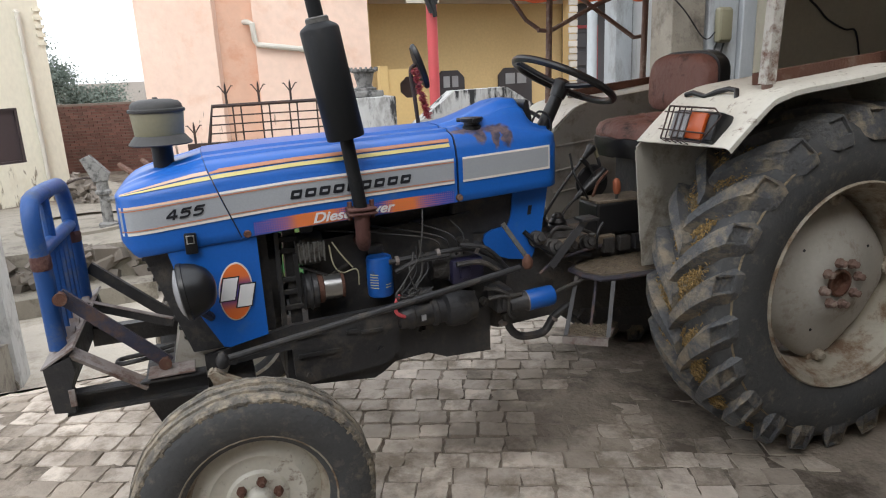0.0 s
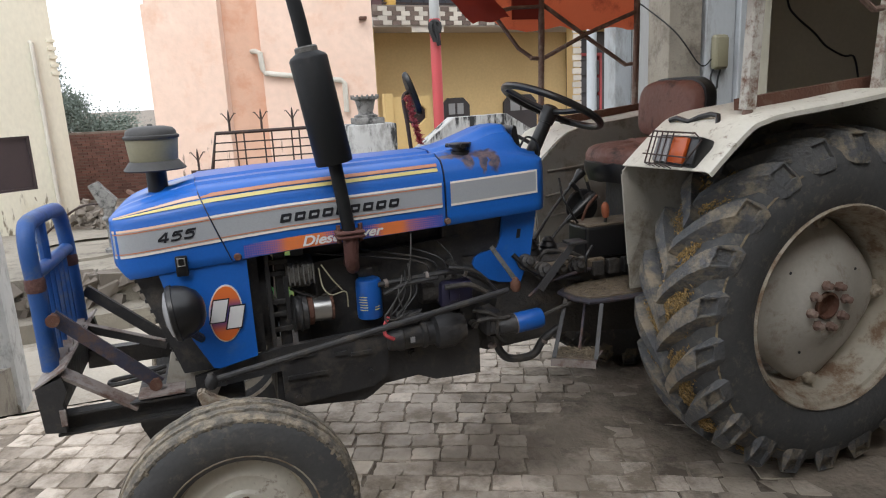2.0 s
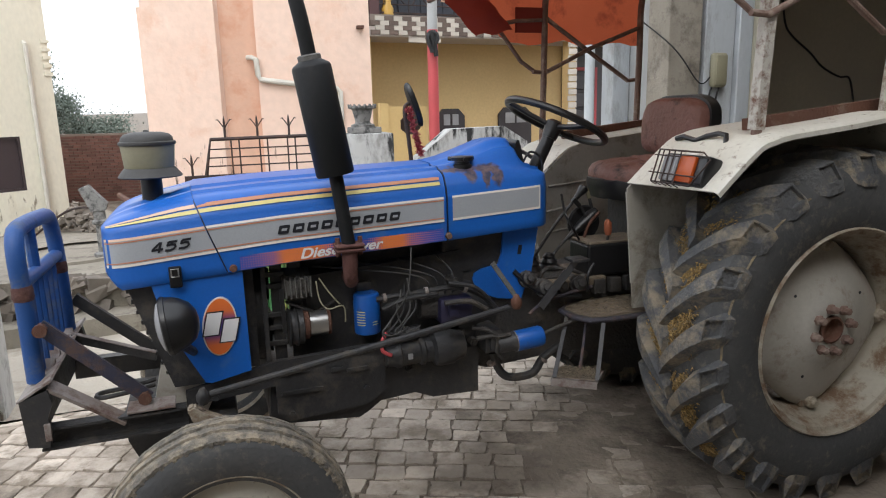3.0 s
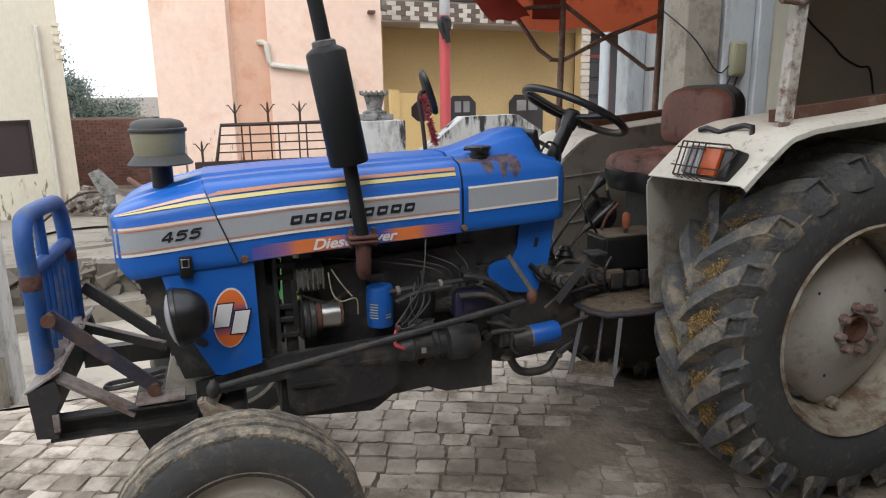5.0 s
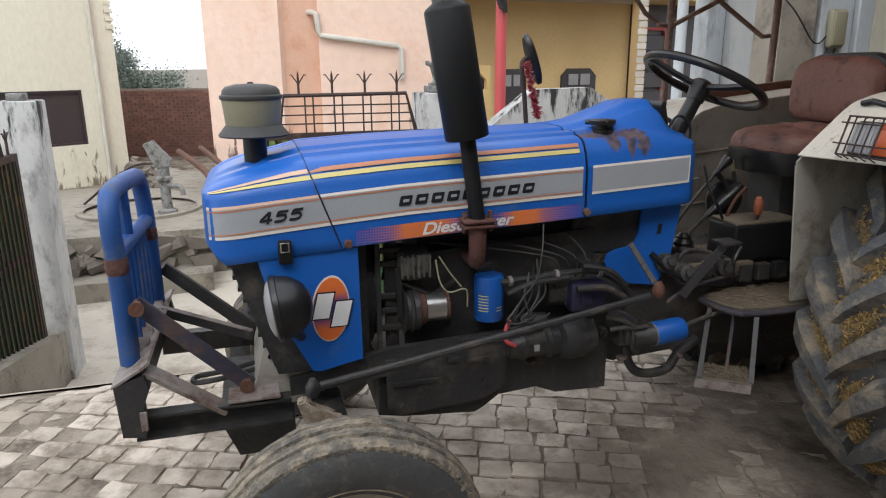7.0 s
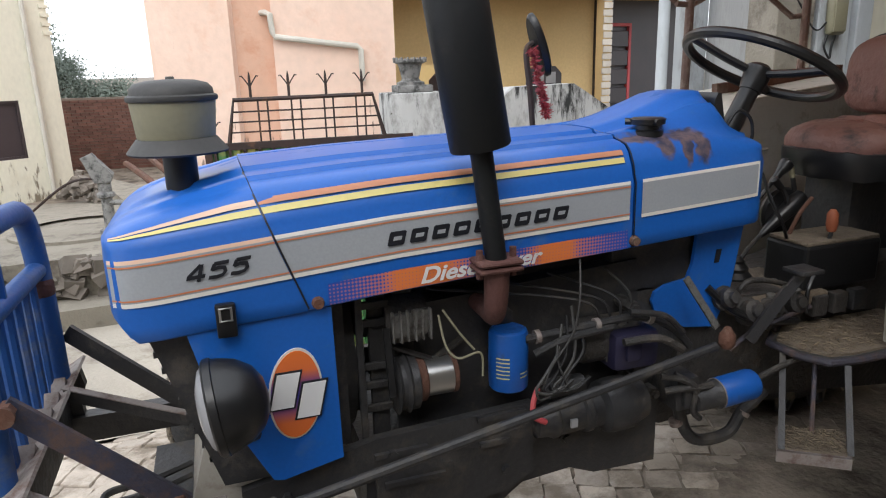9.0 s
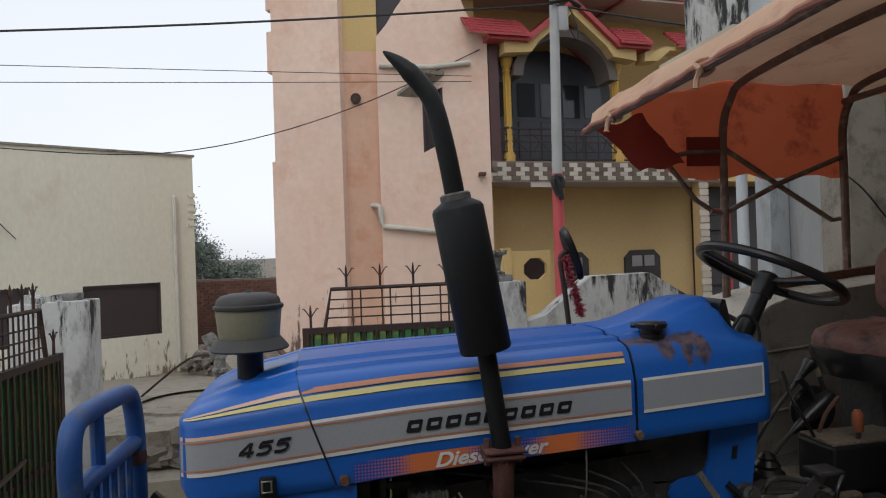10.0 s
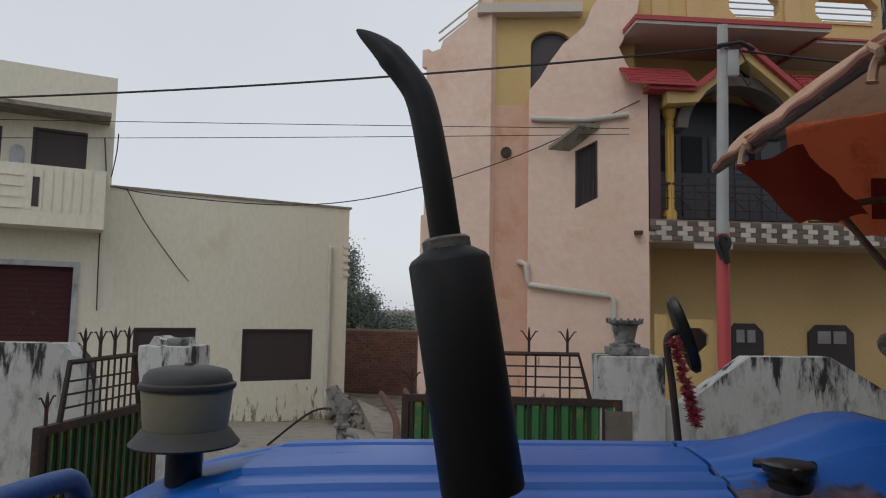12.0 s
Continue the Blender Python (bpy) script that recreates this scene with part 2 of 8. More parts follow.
# shade under the engine, with some damp and oil, put into the ground colours
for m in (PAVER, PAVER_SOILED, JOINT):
    shade_and_damp(m, [(1.58, 3.10, 0.42, 0.27)])
LANE_CONCRETE = material("pale_lane_concrete", (0.50, 0.45, 0.375), (0.40, 0.355, 0.295), 0.92, grain=40, patch=2.5, bump=0.6, dirt=(0.26, 0.22, 0.175), dirt_amount=0.36, dirt_scale=2.2)
LUG = material("dust_caked_lug_rubber", (0.078, 0.081, 0.086), (0.115, 0.114, 0.112), 0.8, grain=70, patch=7, bump=0.9, dirt=(0.24, 0.20, 0.145), dirt_amount=0.47, dirt_scale=9)
TERRACOTTA_LINE = material("terracotta_decal", (0.54, 0.24, 0.13), rough=0.45, grain=100, bump=0.0)
OLD_ORANGE = material("faded_orange_knob", (0.30, 0.085, 0.035), (0.22, 0.06, 0.03), 0.6, grain=80, bump=0.1)
HEM_CLOTH = material("grimy_red_hem", (0.44, 0.20, 0.14), (0.34, 0.14, 0.10), 0.9, grain=200, bump=0.2)
# recess pink: its own orange tone with the recess's shade mixed into the colour
PINK_RECESS = material("shaded_orange_plaster", (0.70, 0.45, 0.33), (0.62, 0.37, 0.26), 0.9, grain=7, patch=0.9, bump=1.0, dirt=(0.58, 0.30, 0.19), dirt_amount=0.36, dirt_scale=1.2, drip=(-0.6, 1.5), drip_colour=(0.15, 0.105, 0.085))
CONCRETE = material("weathered_concrete", (0.30, 0.27, 0.22), (0.21, 0.188, 0.15), 0.9, grain=45, patch=4, bump=0.7, dirt=(0.13, 0.11, 0.09), dirt_amount=0.38, dirt_scale=4.5)
WHITEWASH = material("stained_whitewash", (0.52, 0.52, 0.505), (0.42, 0.415, 0.40), 0.9, grain=30, patch=5, bump=0.5, dirt=(0.27, 0.265, 0.25), dirt_amount=0.42, dirt_scale=9, stretch=(1, 1, 0.5), drip=(1.3, 0.6))
MOULD = material("mouldy_concrete", (0.27, 0.265, 0.25), (0.17, 0.165, 0.16), 0.95, grain=40, patch=12, bump=0.7, dirt=(0.06, 0.06, 0.058), dirt_amount=0.5, dirt_scale=14)
WHITE_PAINT = material("bluish_white_paint", (0.48, 0.51, 0.53), (0.39, 0.415, 0.43), 0.7, grain=40, patch=2, bump=0.2, dirt=(0.21, 0.205, 0.19), dirt_amount=0.38, dirt_scale=2.2, stretch=(1, 1, 0.4))
CREAM_WALL = material("cream_house_paint", (0.74, 0.71, 0.585), (0.69, 0.655, 0.53), 0.85, grain=15, patch=0.5, bump=0.1, dirt=(0.62, 0.57, 0.44), dirt_amount=0.2, dirt_scale=1.2, stretch=(1, 1, 0.5), drip=(-1.0, 0.2), drip_colour=(0.20, 0.17, 0.12))
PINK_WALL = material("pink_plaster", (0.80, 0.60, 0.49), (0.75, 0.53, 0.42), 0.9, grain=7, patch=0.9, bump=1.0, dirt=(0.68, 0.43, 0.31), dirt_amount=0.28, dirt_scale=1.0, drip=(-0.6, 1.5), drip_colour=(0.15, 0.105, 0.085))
OCHRE_WALL = material("ochre_paint", (0.63, 0.45, 0.215), (0.57, 0.40, 0.185), 0.8, grain=20, patch=0.8, bump=0.1)
YELLOW_WALL = material("yellow_paint", (0.62, 0.445, 0.195), (0.55, 0.39, 0.165), 0.8, grain=20, patch=0.8, bump=0.1)
BLUE_DOOR = material("blue_grey_door_paint", (0.05, 0.056, 0.072), (0.035, 0.039, 0.05), 0.45, grain=20, patch=3, bump=0.2)
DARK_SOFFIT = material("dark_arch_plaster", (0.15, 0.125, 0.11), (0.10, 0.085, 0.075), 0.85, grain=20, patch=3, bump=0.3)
PALE_SLAB = material("pale_slab_paint", (0.60, 0.54, 0.48), (0.52, 0.46, 0.40), 0.9, grain=20, patch=1, bump=0.2)
SOFFIT = material("pale_soffit_paint", (0.52, 0.46, 0.42), (0.44, 0.39, 0.35), 0.9, grain=20, patch=1, bump=0.2)
RED_TILE = material("red_tile_paint", (0.42, 0.055, 0.06), (0.34, 0.05, 0.055), 0.6, grain=30, bump=0.2)
BAND_LIGHT = material("light_band_tile", (0.55, 0.50, 0.43), (0.45, 0.40, 0.34), 0.6, grain=30, bump=0.1, island=0.12)
BAND_DARK = material("dark_band_tile", (0.12, 0.085, 0.068), (0.17, 0.125, 0.10), 0.6, grain=30, bump=0.1, island=0.12)
SHUTTER = material("dark_maroon_shutter", (0.060, 0.012, 0.016), (0.040, 0.010, 0.013), 0.8, grain=30, bump=0.1)
MAROON = material("maroon_stone", (0.10, 0.045, 0.045), (0.07, 0.04, 0.04), 0.5, grain=30, bump=0.1)
GOLD = material("golden_column_paint", (0.55, 0.33, 0.06), (0.45, 0.26, 0.05), 0.4, grain=40, bump=0.1)
DARK_WINDOW = material("dark_shutter", (0.05, 0.035, 0.038), (0.04, 0.03, 0.032), 0.5, grain=40, bump=0.1)
DARK_GLASS = material("dark_glazing", (0.02, 0.024, 0.03), rough=0.08, bump=0.0)
DARK_WOOD = material("dark_door_wood", (0.035, 0.03, 0.034), (0.05, 0.04, 0.042), 0.45, grain=40, bump=0.2)
IRON = material("dark_iron_paint", (0.03, 0.02, 0.018), (0.06, 0.03, 0.022), 0.7, grain=60, bump=0.2, dirt=(0.12, 0.06, 0.035), dirt_amount=0.3, dirt_scale=8)
GATE_GREEN = material("worn_green_sheet", (0.05, 0.20, 0.065), (0.035, 0.125, 0.05), 0.6, grain=40, patch=5, bump=0.15, dirt=(0.30, 0.28, 0.07), dirt_amount=0.40, dirt_scale=5)
BRICK_RED = material("red_brick", (0.21, 0.105, 0.085), (0.14, 0.082, 0.07), 0.9, grain=30, patch=4, bump=0.4, island=0.2)
MORTAR = material("brick_mortar", (0.24, 0.195, 0.165), rough=0.95, grain=30, bump=0.3)
RUBBLE = material("rubble_stone", (0.22, 0.19, 0.16), (0.12, 0.105, 0.09), 0.95, grain=18, patch=5, bump=0.8, island=0.25)
PVC = material("grey_white_pipe", (0.60, 0.57, 0.50), rough=0.5, grain=50, bump=0.05)
POLE_GREY = material("galvanised_pole", (0.42, 0.43, 0.43), (0.34, 0.34, 0.33), 0.6, grain=50, bump=0.1)
POLE_RED = material("red_pole_paint", (0.55, 0.08, 0.09), (0.45, 0.08, 0.08), 0.6, grain=50, bump=0.1)
CABLE = material("black_cable", (0.015, 0.015, 0.016), rough=0.6, bump=0.0)
GREY_WALL = material("grey_limewashed_plaster", (0.36, 0.365, 0.36), (0.29, 0.295, 0.29), 0.9, grain=30, patch=2, bump=0.3, dirt=(0.20, 0.195, 0.18), dirt_amount=0.4, dirt_scale=2.4, stretch=(1, 1, 0.4))
ROOM_DARK = material("dim_room_plaster", (0.56, 0.50, 0.39), (0.46, 0.41, 0.32), 0.9, grain=20, patch=1, bump=0.2)
# leaf green paled and greyed, distance haze put into the colour
HAZE_LEAF = material("haze_paled_leaf", (0.15, 0.18, 0.145), (0.12, 0.15, 0.12), 0.7, grain=10, bump=0.0, island=0.2)
BARK = material("tree_bark", (0.10, 0.075, 0.055), rough=0.95, grain=20, bump=0.6)
TINSEL = material("red_tinsel", (0.30, 0.02, 0.035), (0.5, 0.24, 0.22), 0.3, grain=120, bump=0.6)

# ---- mesh tools ----
def B():
    return bmesh.new()


def box(bm, lo, hi, m=None, bevel=0.0, segments=2):
    vs = [bm.verts.new(((hi if i & 1 else lo)[0], (hi if i & 2 else lo)[1], (hi if i & 4 else lo)[2])) for i in range(8)]
    fs = [bm.faces.new([vs[i] for i in f]) for f in ((0, 2, 3, 1), (4, 5, 7, 6), (0, 1, 5, 4), (2, 6, 7, 3), (0, 4, 6, 2), (1, 3, 7, 5))]
    if bevel:
        es = list({e for f in fs for e in f.edges})
        made = bmesh.ops.bevel(bm, geom=es, offset=bevel, segments=segments, affect="EDGES", profile=0.5)
        vs = list({v for f in made["faces"] for v in f.verts} | {v for v in vs if v.is_valid})
    if m is not None:
        bmesh.ops.transform(bm, matrix=m, verts=vs)
    return vs


def ring_bridge(bm, rings, closed_ring=True, cap=True, closed_path=False):
    rows = [[bm.verts.new(p) for p in ring] for ring in rings]
    n = len(rows[0])
    pairs = list(zip(rows, rows[1:])) + ([(rows[-1], rows[0])] if closed_path else [])
    for a, b in pairs:
        for i in range(n if closed_ring else n - 1):
            j = (i + 1) % n
            bm.faces.new((a[i], a[j], b[j], b[i]))
    if cap and closed_ring and not closed_path:
        bm.faces.new(rows[0][::-1])
        bm.faces.new(rows[-1])
    return rows


def basis(d):
    d = Vector(d).normalized()
    side = d.cross(Vector((0, 0, 1)))
    if side.length < 1e-3:
        side = Vector((1, 0, 0))
    side.normalize()
    return side, side.cross(d)


def cyl(bm, p, q, r, r2=None, n=16, cap=True):
    p, q = Vector(p), Vector(q)
    u, v = basis(q - p)
    r2 = r if r2 is None else r2
    ring_bridge(bm, [[c + (u * math.cos(a) + v * math.sin(a)) * k for a in (2 * math.pi * i / n for i in range(n))] for c, k in ((p, r), (q, r2))], cap=cap)


def lathe(bm, profile, m=None, n=24, cap=True):
    """profile: (radius, height) along local z, set by m."""
    m = m or Matrix()
    ring_bridge(bm, [[m @ Vector((r * math.cos(2 * math.pi * i / n), r * math.sin(2 * math.pi * i / n), h)) for i in range(n)] for r, h in profile], cap=cap)


def smooth_path(pts, steps=6):
    """A Catmull-Rom line through pts."""
    P = [Vector(p) for p in pts]
    out = []
    for i in range(len(P) - 1):
        a, b, c, d = P[max(i - 1, 0)], P[i], P[i + 1], P[min(i + 2, len(P) - 1)]
        for k in range(steps):
            t = k / steps
            out.append(0.5 * ((2 * b) + (c - a) * t + (2 * a - 5 * b + 4 * c - d) * t * t + (3 * b - a - 3 * c + d) * t ** 3))
    return out + [P[-1]]


def tube(bm, pts, r, n=8, closed=False, section=None, cap=True):
    """Sweeps a circle (or a section of (u, v) pairs) along pts; r may be a list."""
    P = [Vector(p) for p in pts]
    N = len(P)
    rings = []
    up = None
    for i, p in enumerate(P):
        d = (P[(i + 1) % N] - P[i - 1]) if closed else P[min(i + 1, N - 1)] - P[max(i - 1, 0)]
        d.normalize()
        if up is None:
            u, v = basis(d)
        else:
            v = (up - d * up.dot(d)).normalized()
            u = d.cross(v)
        up = v
        k = r[i] if isinstance(r, (list, tuple)) else r
        prof = [(a * k, b * k) for a, b in section] if section else [(k * math.cos(2 * math.pi * j / n), k * math.sin(2 * math.pi * j / n)) for j in range(n)]
        rings.append([p + u * a + v * b for a, b in prof])
    ring_bridge(bm, rings, closed_path=closed, cap=cap)


def prism(bm, outline, axis, lo, hi):
    """Pushes a closed outline of (a, b) pairs along an axis: x takes (y, z), y takes (x, z), z takes (x, y)."""
    put = {"x": lambda a, b, c: (c, a, b), "y": lambda a, b, c: (a, c, b), "z": lambda a, b, c: (a, b, c)}[axis]
    ring_bridge(bm, [[put(a, b, c) for a, b in outline] for c in (lo, hi)])


def mesh_of(name, bm, mat, smooth=None):
    bmesh.ops.recalc_face_normals(bm, faces=bm.faces)
    me = bpy.data.meshes.new(name)
    bm.to_mesh(me)
    bm.free()
    me.materials.append(mat)
    if smooth is not None:
        me.polygons.foreach_set("use_smooth", [True] * len(me.polygons))
        me.set_sharp_from_angle(angle=radians(smooth))
    return me


def part(name, bm, mat, parent=None, label="", smooth=35):
    """A mesh in world places under a thing or under a part of it."""
    ob = new(name, mesh_of(name, bm, mat, smooth))
    if parent is not None:
        ob.parent = parent
        if parent.parent is None:
            ob.matrix_parent_inverse = parent.matrix_basis.inverted()
    return tagged(ob, label=label)


def thing(name, at, label, category, group="", kind=""):
    ob = new(name)
    ob.empty_display_size = 0.1
    ob.matrix_basis = Matrix.Translation(at)
    return tagged(ob, label, category, group, kind)


def single(name, bm, mat, label, category, group="", kind="", smooth=35):
    return tagged(new(name, mesh_of(name, bm, mat, smooth)), label, category, group, kind)

# ---- setting ----
LANE = -0.72


def ground_height(x, y):
    """The yard is level, falls to the lane by a ramp under the gate; beyond the lane the land falls a little more."""
    k = min(max((y - 4.15) / 2.05, 0), 1)
    return LANE * k * k * (3 - 2 * k) - 0.27 * min(max((y - 10.5) / 4.5, 0), 1)


def grid_sheet(bm, xs, ys, height):
    rows = [[bm.verts.new((x, y, height(x, y))) for x in xs] for y in ys]
    for a, b in zip(rows, rows[1:]):
        for i in range(len(xs) - 1):
            bm.faces.new((a[i], a[i + 1], b[i + 1], b[i]))


def yard_surface(x, y):
    rough = 0.006 * noise.noise(Vector((x * 3, y * 3, 0))) + 0.004 * noise.noise(Vector((x * 9, y * 9, 4)))
    return ground_height(x, y) + (rough if abs(x) < 8 and -3 < y < 9 else 0)


bm = B()
xs = [-2500, -300, -60, -20, -8] + [-5 + 0.12 * i for i in range(100)] + [8.5, 12, 20, 60, 300, 2500]
ys = [-2500, -300, -40, -10, -3] + [0.12 * i for i in range(80)] + [10, 10.5, 12, 13.5, 15, 16, 24, 60, 300, 2500]
grid_sheet(bm, xs, ys, yard_surface)
ground = single("ground", bm, JOINT, "dusty trodden earth of yard and lane", "ground", kind="structure", smooth=60)

# the ramp under the gate and the lane: worn pale concrete
bm = B()
grid_sheet(bm, [-9, -6, -4] + [-2.4 + 0.2 * i for i in range(32)] + [5, 7, 10], [4.62 + 0.12 * i for i in range(40)], lambda x, y: yard_surface(x, y) + 0.012)
single("road", bm, LANE_CONCRETE, "worn pale concrete ramp and lane", "road", kind="structure", smooth=60)

# the far side of the lane: a raised forecourt with a broken stone edge
bm = B()
prism(bm, [(-14, 7.9), (-5, 8.1), (-0.12, 8.45), (-0.19, 10.3), (-16, 10.3)], "z", LANE - 0.5, -0.15)
slant = [(-16, 10.3), (-0.19, 10.3), (-2.0, 17.5), (-4.4, 16.7), (-6.7, 15.2), (-12.3, 11.7), (-16, 10.9)]
ring_bridge(bm, [[(x, y, -1.6) for x, y in slant], [(x, y, -0.15 - 0.78 * (y - 10.3) / 6.2) for x, y in slant]])
forecourt = single("pavement", bm, CONCRETE, "raised concrete forecourt with a broken stone edge", "pavement", kind="structure", smooth=None)
bm = B()
prism(bm, [(-14, 7.5), (-5, 7.7), (-0.10, 8.05), (-0.12, 8.5), (-5, 8.15), (-14, 7.95)], "z", LANE - 0.3, -0.52)
part("step", bm, CONCRETE, forecourt, smooth=None)
bm = B()
prism(bm, [(-0.2, 8.7), (4.5, 9.4), (13, 9.6), (13, 13.9), (8, 14.4), (3.6, 13.8), (1.6, 14.0), (-0.9, 15), (-1.9, 17), (-0.2, 10.5)], "z", LANE - 0.3, -0.45)
single("pavement", bm, CONCRETE, "worn concrete strip before the pink house", "pavement", kind="structure", smooth=None)


def frame_at(p, q):
    """Local x runs from p towards q, local y into the wall behind it, z up."""
    d = Vector((q[0] - p[0], q[1] - p[1], 0)).normalized()
    m = Matrix.Identity(4)
    m.col[0][:3] = d
    m.col[1][:3] = (-d.y, d.x, 0)
    m.translation = (p[0], p[1], 0)
    return m


def put(bm, m):
    bmesh.ops.transform(bm, matrix=m, verts=bm.verts)
    return bm


def holed_wall(bm, length, z0, z1, depth, holes):
    """A wall along local x with rectangular openings (x0, x1, z0, z1) through it."""
    xs = sorted({0, length, *(v for h in holes for v in h[:2])})
    zs = sorted({z0, z1, *(v for h in holes for v in h[2:])})
    for a, b in zip(xs, xs[1:]):
        for c, d in zip(zs, zs[1:]):
            if not any(h[0] <= a and b <= h[1] and h[2] <= c and d <= h[3] for h in holes):
                box(bm, (a, 0, c), (b, depth, d))
    bmesh.ops.remove_doubles(bm, verts=bm.verts, dist=1e-4)
    bm.verts.index_update()
    seen = {}
    for f in bm.faces:
        seen.setdefault(tuple(sorted(v.index for v in f.verts)), []).append(f)
    bmesh.ops.delete(bm, geom=[f for fs in seen.values() if len(fs) > 1 for f in fs], context="FACES")


def shutter_window(m, x0, x1, z0, z1, owner, bars=0, depth=0.12):
    """A shuttered window set into a wall: frame, leaves and, where asked, bars."""
    win = part("window", put(frame_ring(x0, x1, z0, z1, 0.05, 0.02, 0.10), m), DARK_WINDOW, owner)
    n = 2
    for i in range(n):
        bm = B()
        a, b = x0 + 0.05 + (x1 - x0 - 0.1) * i / n, x0 + 0.05 + (x1 - x0 - 0.1) * (i + 1) / n
        box(bm, (a - (0.01 if i == 0 else 0.012), depth - 0.05 + 0.006 * i, z0 + 0.04), (b + 0.01, depth - 0.02 + 0.006 * i, z1 - 0.04))
        part("pane", put(bm, m), DARK_WINDOW, win)
    for i in range(bars):
        bm = B()
        x = x0 + (x1 - x0) * (i + 1) / (bars + 1)
        cyl(bm, (x, 0.03, z0 + 0.03), (x, 0.03, z1 - 0.03), 0.012, n=6)
        part("bar", put(bm, m), IRON, win)
    return win


def frame_ring(x0, x1, z0, z1, w, y0, y1):
    bm = B()
    for lo, hi in (((x0, y0, z0), (x0 + w, y1, z1)), ((x1 - w, y0, z0), (x1, y1, z1)), ((x0 + w, y0, z0), (x1 - w, y1, z0 + w)), ((x0 + w, y0, z1 - w), (x1 - w, y1, z1))):
        box(bm, lo, hi)
    return bm


# ---- cream house across the lane ----
cream = thing("house", (-5, 17, LANE), "single-storey cream-painted house with dark shuttered windows", "house")
CM = frame_at((-6.72, 15.06), (-2.37, 17.8))
CL = (Vector((-2.37, 17.8)) - Vector((-6.72, 15.06))).length
bm = B()
cream_windows = [(2.75, 4.34, -0.09, 1.05), (0.57, 1.78, -0.09, 1.07)]
holed_wall(bm, CL, LANE - 0.6, 3.90, 0.25, cream_windows)
box(bm, (CL - 0.25, 0.25, LANE - 0.6), (CL, 7, 3.90))
box(bm, (0, 0.25, 3.6), (CL - 0.25, 7, 3.8))
part("wall", put(bm, CM), CREAM_WALL, cream, smooth=None)
bm = B()
box(bm, (-0.02, -0.04, 3.90), (CL + 0.04, 0.3, 3.95))
part("parapet_cap", put(bm, CM), CONCRETE, cream, smooth=None)
for w in cream_windows:
    shutter_window(CM, *w, cream)
bm = B()
tube(bm, [(4.68, -0.06, -0.86), (4.68, -0.06, 2.95), (4.68, 0.1, 3.02)], 0.05, 8)
part("drain_pipe", put(bm, CM), PVC, cream)
bm = B()
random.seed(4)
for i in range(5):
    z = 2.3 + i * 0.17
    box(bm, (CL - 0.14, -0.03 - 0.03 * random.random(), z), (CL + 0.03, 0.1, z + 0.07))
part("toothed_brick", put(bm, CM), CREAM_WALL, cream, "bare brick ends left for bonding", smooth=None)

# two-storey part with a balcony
tower = thing("house", (-9, 14, LANE), "two-storey cream house with a balcony over a garage shutter", "house")
TM = frame_at((-12.2, 11.6), (-6.72, 15.06))
TL = 6.48
bm = B()
tower_holes = [(3.4, 6.0, LANE, 2.35), (5.05, 6.0, 4.09, 4.96), (3.1, 4.55, 3.2, 4.9)]
holed_wall(bm, TL, LANE - 0.6, 6.18, 0.25, tower_holes)
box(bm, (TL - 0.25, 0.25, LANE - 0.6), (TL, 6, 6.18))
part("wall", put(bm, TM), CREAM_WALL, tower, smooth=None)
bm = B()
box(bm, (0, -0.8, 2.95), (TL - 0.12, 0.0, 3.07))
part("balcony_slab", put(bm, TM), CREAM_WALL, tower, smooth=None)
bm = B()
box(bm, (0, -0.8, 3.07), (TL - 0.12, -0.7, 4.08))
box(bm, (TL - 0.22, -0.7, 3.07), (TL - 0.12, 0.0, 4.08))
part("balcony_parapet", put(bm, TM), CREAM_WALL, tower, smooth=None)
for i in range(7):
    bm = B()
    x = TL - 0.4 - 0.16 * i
    box(bm, (x, -0.825, 3.24), (x + 0.03, -0.8, 4.02))
    part("rib", put(bm, TM), CREAM_WALL, tower, smooth=None)
bm = B()
box(bm, (5.14, -0.81, 3.3), (5.26, -0.79, 3.85))
part("slot", put(bm, TM), DARK_WINDOW, tower, smooth=None)
for i in range(4):
    bm = B()
    box(bm, (2.4, -0.82, 3.25 + 0.2 * i), (5.0, -0.8, 3.29 + 0.2 * i))
    part("rib", put(bm, TM), CREAM_WALL, tower, smooth=None)
bm = B()
box(bm, (-0.2, -0.75, 5.17), (6.38, 0.0, 5.25))
part("sunshade", put(bm, TM), CONCRETE, tower, smooth=None)
for w in tower_holes[1:]:
    shutter_window(TM, *w, tower)
# the arched niche beside the window
bm = B()
arch = [(4.69, 4.1), (4.94, 4.1)] + [(4.815 + 0.125 * math.cos(a), 4.44 + 0.13 * math.sin(a)) for a in (math.pi * i / 8 for i in range(9))]
prism(bm, arch, "y", -0.03, 0.02)
part("niche", put(bm, TM), WHITE_PAINT, tower, "pale arched niche", smooth=None)
shutter = part("garage_door", put(frame_ring(tower_holes[0][0], tower_holes[0][1], LANE, 2.35, 0.10, -0.05, 0.2), TM), WHITE_PAINT, tower, "maroon roller shutter in a white frame")
bm = B()
box(bm, (tower_holes[0][0] + 0.02, 0.155, LANE), (tower_holes[0][1] - 0.02, 0.19, 2.33))
part("backing", put(bm, TM), SHUTTER, shutter, smooth=None)
for i in range(28):
    bm = B()
    z = LANE + 0.05 + i * 0.105
    box(bm, (tower_holes[0][0] + 0.1, 0.12, z), (tower_holes[0][1] - 0.1, 0.15, z + 0.103), bevel=0.004, segments=1)
    part("slat", put(bm, TM), SHUTTER, shutter, smooth=None)
